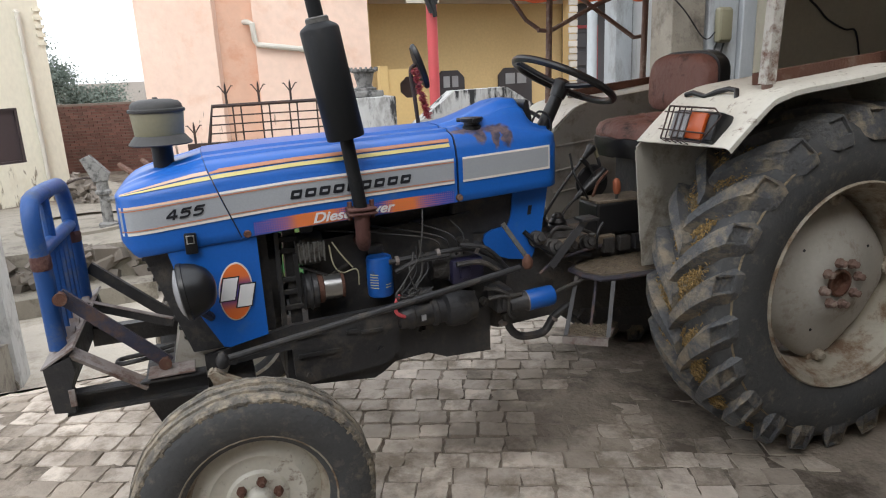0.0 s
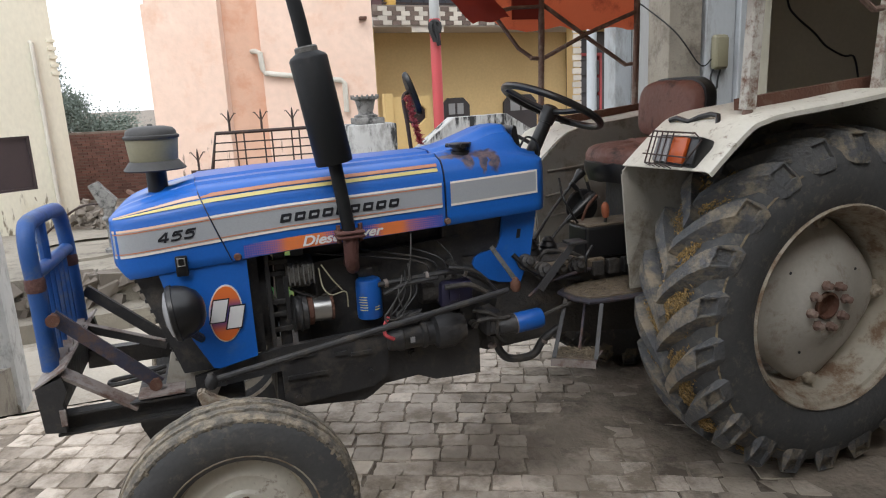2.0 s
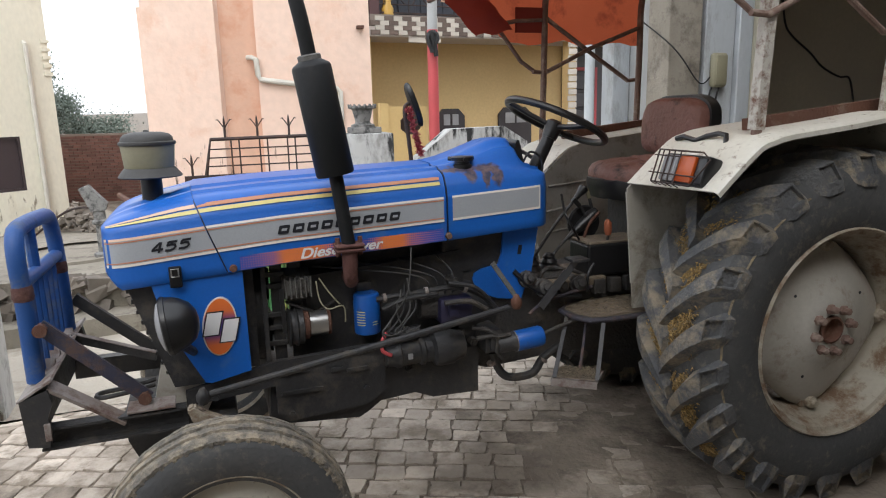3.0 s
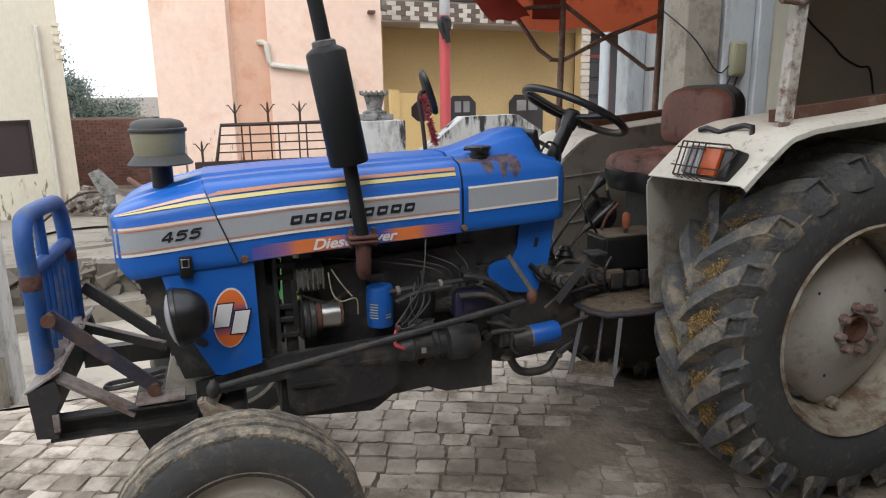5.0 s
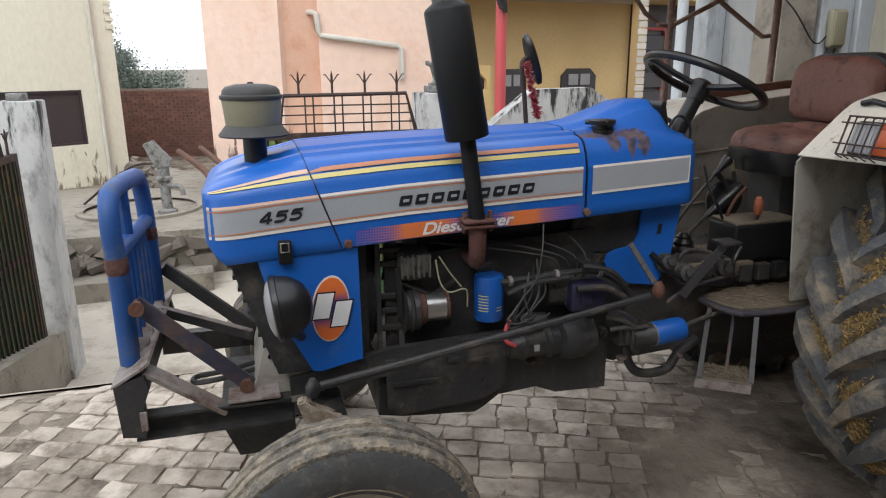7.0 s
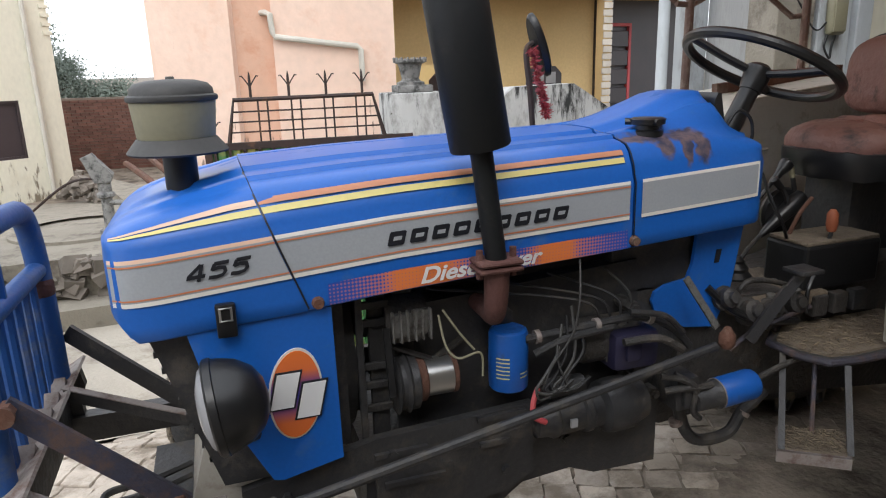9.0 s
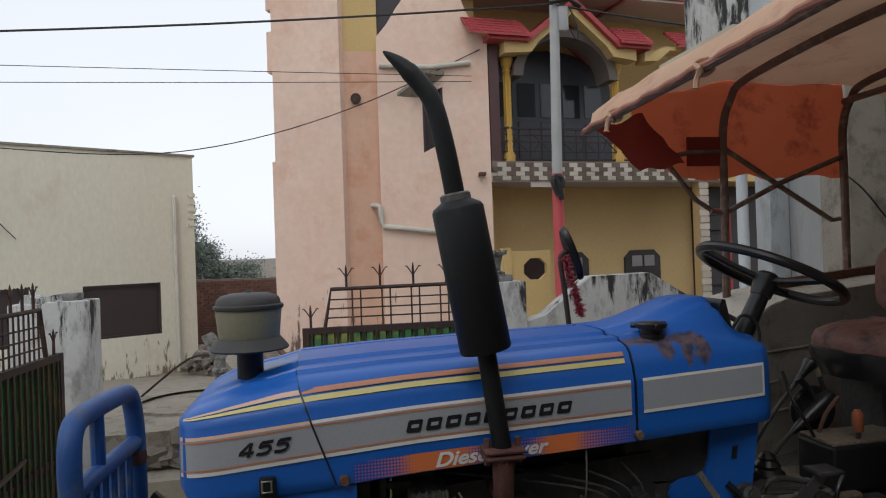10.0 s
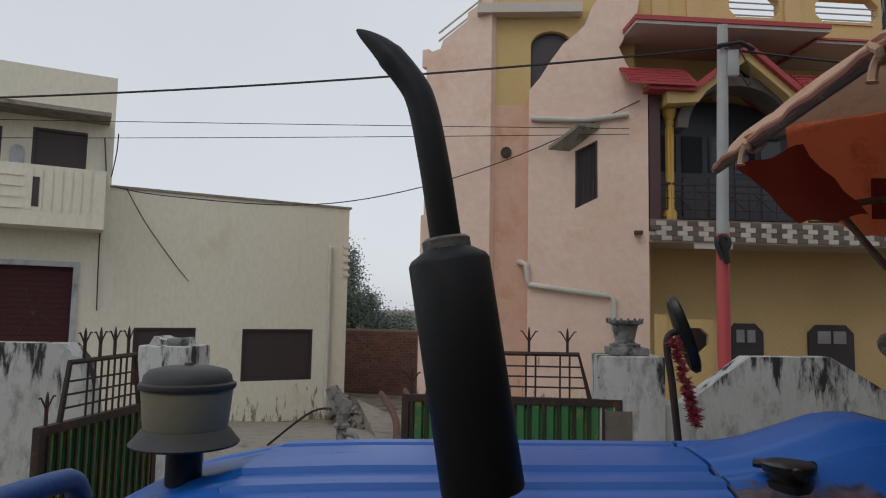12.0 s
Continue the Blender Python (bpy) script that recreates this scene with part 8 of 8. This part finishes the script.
def gate_leaf(m, width, label, low, top=1.0, t=1.27):
    """One leaf: a framed corrugated sheet below, a barred trapezoid crown and finials above, in local x along the leaf."""
    at = m.to_translation()
    leaf = thing("metal_gate", (at.x, at.y, ground_height(at.x, at.y)), label, "gate", "leaves of the yard gate")
    bm = B()
    for lo, hi in (((0, -0.02, low), (0.045, 0.02, top)), ((width - 0.045, -0.02, low), (width, 0.02, top)), ((0.045, -0.02, low), (width - 0.045, 0.02, low + 0.045)),
                   ((0.045, -0.02, top - 0.045), (width - 0.045, 0.02, top)), ((0.045, -0.018, (low + top) / 2 - 0.02), (width - 0.045, 0.018, (low + top) / 2 + 0.02))):
        box(bm, lo, hi)
    part("gate_frame", put(bm, m), IRON, leaf, "rusty brown angle-iron frame", smooth=None)
    n = 14
    pitch = (width - 0.09) / n
    for i in range(n):
        bm = B()
        x = 0.045 + pitch * i
        prism(bm, [(x, 0.008), (x + pitch * 0.30, 0.008), (x + pitch * 0.42, -0.014), (x + pitch * 0.88, -0.014), (x + pitch, 0.008), (x + pitch, 0.011), (x, 0.011)], "z", low + 0.04, top - 0.04)
        part("sheet_rib", put(bm, m), GATE_GREEN, leaf, smooth=None)
    for i in range(n):
        bm = B()
        x = 0.05 + pitch * i + pitch * 0.15
        box(bm, (x - 0.008, -0.03, low + 0.04), (x + 0.008, -0.018, top - 0.04))
        part("upright", put(bm, m), IRON, leaf, smooth=None)
    bm = B()
    a, b = 0.16, width - 0.2
    tube(bm, [(a, 0, top), (a + 0.05, 0, t), (b - 0.07, 0, t + 0.005), (b, 0, top)], 0.016, 6)
    part("crown_frame", put(bm, m), IRON, leaf)
    for i in range(3):
        bm = B()
        z = top + 0.065 + 0.065 * i
        k = (z - top) / (t - top)
        cyl(bm, (a + 0.05 * k, 0, z), (b - 0.07 * k, 0, z), 0.006, n=6)
        part("crown_bar", put(bm, m), IRON, leaf)
    for i in range(4):
        for d in (0.0, 0.06):
            bm = B()
            x = a + 0.2 + i * (b - a - 0.3) / 3.4 + d
            cyl(bm, (x, 0, top), (x, 0, t), 0.006, n=6)
            part("crown_bar", put(bm, m), IRON, leaf)
    for i in range(4):
        bm = B()
        spear(bm, a + 0.16 + i * (b - a - 0.3) / 3, 0, t + 0.01)
        part("finial", put(bm, m), IRON, leaf)
    for x in (a - 0.1, width - 0.09):
        bm = B()
        spear(bm, x, 0, top)
        part("finial", put(bm, m), IRON, leaf)
    return leaf


gate_leaf(frame_at((0.43, 6.28), (1.82, 6.28)), 1.39, "closed green corrugated-sheet gate leaf with a brown iron crown", -0.66)
left_leaf = gate_leaf(frame_at((-1.14, 5.0), (-1.09, 6.05)), 1.06, "open green corrugated-sheet gate leaf beside the stained pillar", -0.36, 0.95, 1.24)
bm = B()
tube(bm, [(-1.09, 5.5, 0.42), (-1.06, 5.3, 0.42), (-1.06, 5.1, 0.40)], 0.014, 6)
part("bolt", bm, IRON, left_leaf)


def pillar(x0, x1, y0, y1, top, label, vase=False, seed=0):
    p = thing("gate_pillar", ((x0 + x1) / 2, (y0 + y1) / 2, LANE), label, "pillar", "pillars of the yard gate")
    bm = B()
    box(bm, (x0, y0, LANE - 0.2), (x1, y1, top), bevel=0.012)
    part("shaft", bm, WHITEWASH, p)
    bm = B()
    if vase:
        box(bm, (x0 - 0.035, y0 - 0.035, LANE - 0.2), (x1 + 0.035, y1 + 0.035, LANE + 0.55), bevel=0.03)
    else:
        prism(bm, [(x0 - 0.03, LANE - 0.2), (x1 - 0.015, LANE - 0.2), (x1 - 0.015, LANE + 0.06), (x1 - 0.05, LANE + 0.11), (x1 - 0.065, LANE + 0.22), (x1 - 0.12, LANE + 0.26), (x1 - 0.15, LANE + 0.41), (x1 - 0.21, LANE + 0.46), (x0 - 0.03, LANE + 0.58)], "y", y0 - 0.022, y0 + 0.05)
    part("foot", bm, CONCRETE, p, "broken grey plaster foot")
    bm = B()
    cx, cy = (x0 + x1) / 2, (y0 + y1) / 2
    box(bm, (x0 + 0.08, y0 + 0.08, top), (x1 - 0.08, y1 - 0.08, top + 0.05), bevel=0.008)
    part("cap", bm, MOULD, p)
    if vase:
        bm = B()
        lathe(bm, [(0.10, 0), (0.10, 0.02), (0.07, 0.03), (0.062, 0.045), (0.072, 0.09), (0.086, 0.145), (0.112, 0.155), (0.116, 0.175), (0.10, 0.178), (0.08, 0.168), (0.07, 0.15)], Matrix.Translation((cx - 0.01, cy, top + 0.05)), 20)
        for k in range(16):
            a = 2 * math.pi * k / 16
            cyl(bm, (cx - 0.01 + 0.108 * math.cos(a), cy + 0.108 * math.sin(a), top + 0.21), (cx - 0.01 + 0.118 * math.cos(a), cy + 0.118 * math.sin(a), top + 0.24), 0.014, 0.006, n=5)
        part("vase", bm, MOULD, p, "weathered concrete urn")
        bm = B()
        box(bm, (x0 + 0.02, y0 - 0.012, 0.74), (x0 + 0.2, y0 + 0.02, 0.93))
        part("patch", bm, RUBBLE, p, "patch of bare brick and plaster")
    return p


pillar(1.68, 2.09, 6.27, 6.65, 1.27, "stained whitewashed pillar with a weathered urn", True)
pillar(-1.23, -0.967, 6.2, 6.48, 1.27, "peeling whitewashed pillar with a broken plaster foot")
bm = B()
prism(bm, [(4.1, 0.10), (4.9, -0.08), (6.1, -0.32), (6.2, -0.34), (6.2, -0.9), (4.1, -0.3)], "x", -1.42, -1.0)
single("ramp_kerb", bm, CONCRETE, "broken concrete kerb along the ramp", "kerb", kind="structure", smooth=None)

# the boundary wall with chamfered shoulders, right of the gate
bm = B()
prism(bm, [(2.1, LANE - 0.2), (3.75, LANE - 0.2), (3.75, 0.9), (3.12, 1.29), (2.62, 1.28), (2.25, 1.0), (2.1, 0.96)], "y", 6.32, 6.5)
single("boundary_wall", bm, WHITEWASH, "whitewashed boundary wall with black mould streaks", "wall", smooth=None)
bm = B()
prism(bm, [(3.75, LANE - 0.2), (6.2, LANE - 0.2), (6.2, 0.85), (3.75, 0.9)], "y", 6.34, 6.5)
single("boundary_wall", bm, WHITEWASH, "low whitewashed wall running to the outbuilding", "wall", smooth=None)
bm = B()
prism(bm, [(-6.0, LANE - 0.2), (-1.24, LANE - 0.2), (-1.24, 0.5), (-1.60, 0.62), (-1.72, 1.14), (-1.84, 1.27), (-6.0, 1.25)], "y", 6.25, 6.43)
single("boundary_wall", bm, WHITEWASH, "whitewashed yard wall beside the open gate leaf", "wall", smooth=None)

# far-side gate pillars of the cream house
bm = B()
box(bm, (-2.12, 7.75, LANE - 0.2), (-1.64, 8.2, 1.18), bevel=0.02)
prism(bm, [(-2.05, 1.17), (-1.74, 1.17), (-1.76, 1.25), (-1.9, 1.22), (-2.0, 1.26)], "y", 7.8, 8.1)
single("gate_post", bm, WHITEWASH, "mouldy square post across the lane", "post")

pole = thing("utility_pole", (4.06, 11.06, -0.45), "grey steel utility pole painted red below", "pole")
bm = B()
cyl(bm, (4.05, 11.06, -0.6), (4.062, 11.06, 2.62), 0.083, n=14)
part("shaft", bm, POLE_RED, pole, "faded red painted lower shaft")
bm = B()
cyl(bm, (4.062, 11.06, 2.62), (4.11, 11.06, 5.48), 0.078, 0.07, n=14)
part("shaft", bm, POLE_GREY, pole)
bm = B()
tube(bm, [(4.03 + 0.05 * math.cos(a) + 0.03 * math.sin(2 * a), 10.96, 2.42 + 0.15 * math.sin(a)) for a in (2 * math.pi * i / 14 for i in range(14))], 0.045, 6, closed=True)
tube(bm, [(3.99, 10.95, 2.58), (4.05, 10.93, 2.42), (4.08, 10.95, 2.22)], 0.04, 6)
part("cable_coil", bm, CABLE, pole, "coil of black cable")
bm = B()
box(bm, (4.14, 10.98, 4.75), (4.30, 11.1, 5.12), bevel=0.02)
part("meter_box", bm, POLE_GREY, pole, "small grey box")
bm = B()
tube(bm, [(4.0, 10.95, 5.15), (4.3, 10.95, 5.2), (4.5, 11.0, 5.12)], 0.03, 6)
tube(bm, smooth_path([(4.3, 10.97, 5.1), (4.42, 10.95, 4.8), (4.4, 10.95, 4.6), (4.3, 10.97, 4.78)]), 0.012, 5)
part("wire_knot", bm, CABLE, pole)


def wire(name, a, b, sag, r, label):
    bm = B()
    a, b = Vector(a), Vector(b)
    tube(bm, [a + (b - a) * (i / 24) - Vector((0, 0, sag * 4 * (i / 24) * (1 - i / 24))) for i in range(25)], r, 5)
    return single(name, bm, CABLE, label, "wire", "wires over the lane")


wire("overhead_cable", (4.05, 10.95, 5.13), (-16, 11.0, 4.5), 0.34, 0.016, "thick black cable slung from the steel pole")
wire("overhead_cable", (4.1, 11.0, 5.13), (14, 12.5, 5.0), 0.15, 0.016, "thick black cable slung from the steel pole")
wire("overhead_wire", (3.4, 13.75, 4.78), (-14, 14, 5.12), 0.02, 0.007, "thin wire from the pink house")
wire("overhead_wire", (3.4, 13.75, 4.68), (-14, 14, 4.68), 0.05, 0.007, "thin wire from the pink house")
bm = B()
tube(bm, smooth_path([(3.6, 13.8, 5.3), (1.45, 13.95, 4.33), (-0.63, 14, 3.67), (-2.6, 14, 3.41), (-5.1, 14, 3.57), (-6.6, 14.9, 3.9)]), 0.010, 5)
single("overhead_wire", bm, CABLE, "sagging service wire to the cream house", "wire", "wires over the lane")
bm = B()
tube(bm, smooth_path([(-6.45, 15.15, 3.9), (-6.1, 15.36, 3.2), (-5.6, 15.68, 2.4), (-5.35, 15.84, 2.05)]), 0.010, 5)
single("loose_cable", bm, CABLE, "loose cable hanging down the cream wall", "cable")
bm = B()
tube(bm, smooth_path([(-6.85, 14.93, 4.9), (-6.78, 14.96, 4.0), (-6.82, 14.93, 3.0), (-6.80, 14.95, 1.4)]), 0.012, 5)
tube(bm, smooth_path([(-6.7, 15.0, 4.1), (-6.62, 15.0, 4.6), (-6.6, 15.0, 5.0)]), 0.012, 5)
single("loose_cable", bm, CABLE, "black cable running down the house corner", "cable")

# hand pump and rubble across the lane
pump = thing("hand_pump", (-0.62, 9.4, -0.155), "grey cast-iron hand pump on the forecourt", "pump")
bm = B()
lathe(bm, [(0.11, -0.155), (0.11, -0.11), (0.06, -0.09), (0.055, 0.22), (0.09, 0.24), (0.09, 0.27), (0.065, 0.29), (0.065, 0.42)], Matrix.Translation((-0.62, 9.4, 0)), 14)
part("barrel", bm, MOULD, pump)
bm = B()
prism(bm, [(-0.80, 0.65), (-0.70, 0.69), (-0.52, 0.47), (-0.55, 0.39), (-0.70, 0.39)], "y", 9.33, 9.47)
part("head", bm, MOULD, pump, "dented sheet-metal pump head")
bm = B()
tube(bm, smooth_path([(-0.62, 9.4, 0.17), (-0.45, 9.3, 0.17), (-0.42, 9.28, 0.07)]), 0.03, 8)
part("spout", bm, MOULD, pump)
bm = B()
tube(bm, smooth_path([(-0.62, 9.4, 0.42), (-1.0, 9.6, 0.37), (-1.6, 9.9, -0.08)]), 0.014, 6)
part("handle", bm, IRON, pump)


def rubble(name, place, n, seed, size, label, spread):
    random.seed(seed)
    bm = B()
    for _ in range(n):
        x, y, z = place(random.random(), random.random(), random.random())
        s = random.uniform(0.5, 1.3) * size
        vs = box(bm, (-s, -s * 0.7, -s * 0.6), (s, s * 0.7, s * 0.6))
        for v in vs:
            v.co += Vector([random.uniform(-0.25, 0.25) * s for _ in range(3)])
        bmesh.ops.transform(bm, matrix=Matrix.Translation((x, y, z)) @ Euler([random.uniform(-0.6, 0.6) for _ in range(3)]).to_matrix().to_4x4(), verts=vs)
    return single(name, bm, RUBBLE, label, "rubble", kind="stuff", smooth=None)


rubble("rubble", lambda a, b, c: (-1.3 - 1.2 * a, 14.6 + 2.3 * a + 0.5 * b, -0.70 - 0.15 * a + 0.55 * c * (1 - abs(2 * a - 1))), 170, 5, 0.065, "heap of broken bricks beside the cream house", 1)
rubble("edge_stone", lambda a, b, c: (-6 + 5.9 * a, 8.02 + 0.07 * 5.9 * a - 0.03 * b, -0.50 + 0.30 * c), 150, 6, 0.085, "rough stones in the forecourt edge", 1)
rubble("rubble", lambda a, b, c: (-0.15 + 0.5 * a, 8.9 + 5 * b, -0.45 + 0.25 * c), 90, 9, 0.06, "loose stones along the drain", 1)
bm = B()
tube(bm, smooth_path([(-0.05, 9.6, -0.12), (-0.3, 11.5, 0.0), (-0.9, 14, 0.05)]), 0.05, 8)
tube(bm, smooth_path([(0.1, 9.9, -0.2), (0.0, 12, -0.1), (-0.6, 15, 0.0)]), 0.05, 8)
single("waste_pipe", bm, RUST, "old pipes lying beside the drain", "pipe")
bm = B()
lathe(bm, [(0.62, 0.0), (0.70, 0.0), (0.70, 0.035), (0.62, 0.035)], Matrix.Translation((-0.95, 9.7, -0.152)), 32, cap=False)
single("kerb_ring", bm, CONCRETE, "low concrete ring round the pump", "ring")

# ---- the outbuilding on the right ----
bm = B()
prism(bm, [(4.32, 5.66), (4.86, 7.0), (5.30, 7.0), (5.25, 5.60)], "z", -0.9, 3.3)
single("wall_east", bm, GREY_WALL, "grey limewashed outbuilding wall", "wall", kind="structure", smooth=None)
bm = B()
box(bm, (4.20, 5.50, -0.9), (4.52, 5.78, 4.3), bevel=0.01)
single("concrete_column", bm, CONCRETE, "bare grey concrete column at the outbuilding", "column", smooth=None)
bm = B()
box(bm, (4.665, 7.005, -0.9), (4.865, 7.22, 3.9), bevel=0.01)
single("white_column", bm, WHITE_PAINT, "square white-painted column at the outbuilding's end", "column", smooth=None)
bm = B()
lathe(bm, [(0.075, -0.9), (0.075, 0.2), (0.052, 0.24), (0.05, 3.2), (0.07, 3.22), (0.07, 3.3)], Matrix.Translation((4.385, 7.0, 0)), 16)
single("white_post", bm, WHITE_PAINT, "slim round white-painted porch post", "post")
pil = thing("door_jamb", (4.9, 5.5, 0), "bluish white painted jambs of the outbuilding doorway", "jamb")
bm = B()
box(bm, (4.56, 5.50, -0.9), (4.855, 5.70, 4.3), bevel=0.01)
part("post", bm, WHITE_PAINT, pil, smooth=None)
bm = B()
box(bm, (4.87, 5.46, -0.9), (5.01, 5.70, 4.3), bevel=0.01)
part("post", bm, WHITE_PAINT, pil, smooth=None)
bm = B()
box(bm, (5.07, 5.52, -0.9), (5.25, 5.70, 4.3), bevel=0.01)
part("post", bm, CREAM_WALL, pil, smooth=None)
bm = B()
box(bm, (5.31, 6.9, -0.9), (14, 7.1, 4.3))
single("wall_back", bm, ROOM_DARK, "dim brown plastered back wall", "wall", kind="structure", smooth=None)
bm = B()
box(bm, (4.62, 3.2, 3.3), (14, 8.2, 3.45))
box(bm, (4.25, 6.85, 3.3), (4.62, 8.2, 3.45))
single("ceiling", bm, ROOM_DARK, "dim slab over the shed", "ceiling", kind="structure", smooth=None)
bm = B()
box(bm, (12.0, -2.2, -0.9), (12.2, 8.2, 4.3))
single("wall_side", bm, ROOM_DARK, "dim plastered side wall", "wall", kind="structure", smooth=None)
bm = B()
prism(bm, [(4.37, 3.46), (4.37, 7.2), (10, 7.2), (10, 3.46)], "y", 7.6, 7.85)
single("upper_wall", bm, WHITEWASH, "upper storey wall streaked with black mould", "wall", kind="structure", smooth=None)
junction = thing("junction_box", (4.67, 5.49, 1.7), "grey-green electrical junction box on the jamb", "box")
bm = B()
box(bm, (4.60, 5.43, 1.575), (4.75, 5.498, 1.855), bevel=0.03, segments=3)
part("body", bm, KHAKI, junction)
bm = B()
box(bm, (4.62, 5.418, 1.595), (4.73, 5.435, 1.835), bevel=0.008)
part("lid", bm, KHAKI, junction)
bm = B()
tube(bm, smooth_path([(4.63, 5.47, 1.6), (4.59, 5.46, 1.5), (4.66, 5.47, 1.42), (4.68, 5.48, 1.5), (4.70, 5.47, 1.6)]), 0.008, 5)
tube(bm, smooth_path([(4.60, 5.47, 1.66), (4.48, 5.46, 1.62), (4.2, 5.45, 1.9), (3.95, 5.8, 2.25)]), 0.006, 5)
part("cable", bm, CABLE, junction)
bm = B()
tube(bm, smooth_path([(6.70, 6.88, 2.6), (6.77, 6.88, 2.28), (6.88, 6.87, 2.14), (7.17, 6.88, 1.96), (7.36, 6.88, 1.81), (7.62, 6.88, 1.70), (7.78, 6.87, 1.675), (7.89, 6.88, 1.40)]), 0.012, 5)
single("wall_cable", bm, CABLE, "black cable running down the shed wall", "cable")
# unseen slab added to keep sky light off the tractor's rear and right
bm = B()
box(bm, (3.0, 0.2, 3.25), (12, 3.2, 3.4))
single("side_roof", bm, ROOM_DARK, "unseen slab added to darken the tractor's rear", "roof", kind="structure", smooth=None)
# added, unseen: plain walls closing the yard and a slab that blocks overhead sky
bm = B()
box(bm, (-6, -2.2, -0.1), (12, -2.0, 4.2))
single("wall_south", bm, CONCRETE, "unseen plain wall added to block sky behind the camera", "wall", kind="structure", smooth=None)
bm = B()
box(bm, (-1.0, -2.0, 3.25), (12, 0.2, 3.4))
single("porch_roof", bm, ROOM_DARK, "unseen slab added to block sky light overhead", "roof", kind="structure", smooth=None)
bm = B()
box(bm, (-6.2, -2.2, -0.1), (-6.0, 6.4, 1.3))
single("wall_west", bm, WHITEWASH, "plain whitewashed yard wall", "wall", kind="structure", smooth=None)

# ---- paving bricks ----
def paver_mesh(seed):
    random.seed(seed)
    bm = B()
    w, d, h = 0.0608, 0.0524, 0.03
    ring = []
    for k in range(12):
        a = 2 * math.pi * k / 12 + 0.26
        e = max(abs(math.cos(a)), abs(math.sin(a))) ** 0.9
        ring.append((w * math.cos(a) / e + random.uniform(-0.005, 0.005), d * math.sin(a) / e + random.uniform(-0.0045, 0.0045)))
    low = [bm.verts.new((x, y, -h)) for x, y in ring]
    mid = [bm.verts.new((x, y, -0.006)) for x, y in ring]
    top = [bm.verts.new((x * 0.96, y * 0.955, random.uniform(-0.002, 0.002))) for x, y in ring]
    n = len(ring)
    for a, b in ((low, mid), (mid, top)):
        for i in range(n):
            bm.faces.new((a[i], a[(i + 1) % n], b[(i + 1) % n], b[i]))
    bm.faces.new(top)
    return mesh_of("brick", bm, PAVER, 30)


paver_meshes = [paver_mesh(40 + i) for i in range(16)]
random.seed(21)
singles, rest, soiled = [], [], []
turn = Matrix.Rotation(radians(-24), 4, "Z")
for r in range(-50, 66):
    for c in range(-46, 50):
        p = turn @ Vector((c * 0.125 + 0.045 * math.sin(r * 2.4) + (0.0625 if r % 2 else 0) + random.uniform(-0.005, 0.005), r * 0.108 + 0.010 * math.sin(c * 0.5 + r) + random.uniform(-0.004, 0.004), 0))
        x, y = p.x + 0.9, p.y + 3.6
        if not (-0.98 < x < 3.6 and 1.0 < y < 4.66 + 0.15 * math.sin(3 * x)):
            continue
        dust = noise.noise(Vector((x * 1.1, y * 1.1, 2.0))) + 0.8 * max(0, x - 1.6 - 0.5 * noise.noise(Vector((y * 1.5, 0, 7)))) + 0.25 * max(0, 2.6 - y)
        if dust > 1.05 + random.uniform(-0.25, 0.25):
            continue
        sink = 0.008 - 0.010 * max(0, min(1, dust)) + random.uniform(-0.004, 0.0025)
        slope = math.atan2(ground_height(x, y + 0.05) - ground_height(x, y - 0.05), 0.1)
        m = Matrix.Translation((x, y, ground_height(x, y) + sink)) @ Matrix.Rotation(slope, 4, "X") @ Matrix.Rotation(radians(-24 + random.uniform(-4.5, 4.5)), 4, "Z") @ Euler((random.uniform(-0.014, 0.014), random.uniform(-0.014, 0.014), 0)).to_matrix().to_4x4()
        (soiled if dust > random.uniform(0.05, 0.55) else singles if 0.55 < x < 1.6 and 2.75 < y < 4.7 else rest).append(m)
for m in singles[300:]:
    rest.append(m)
for m in singles[:300]:
    ob = new("brick", random.choice(paver_meshes))
    ob.parent = ground
    ob.matrix_basis = m
for places, mat in ((rest, PAVER), (soiled, PAVER_SOILED)):
    verts, faces = [], []
    for m in places:
        me = random.choice(paver_meshes)
        k = len(verts)
        verts += [tuple(m @ v.co) for v in me.vertices]
        faces += [tuple(k + i for i in p.vertices) for p in me.polygons]
    me = bpy.data.meshes.new("paving")
    me.from_pydata(verts, [], faces)
    me.materials.append(mat)
    paving = new("paving", me)
    paving.parent = ground
    tagged(paving, kind="stuff")
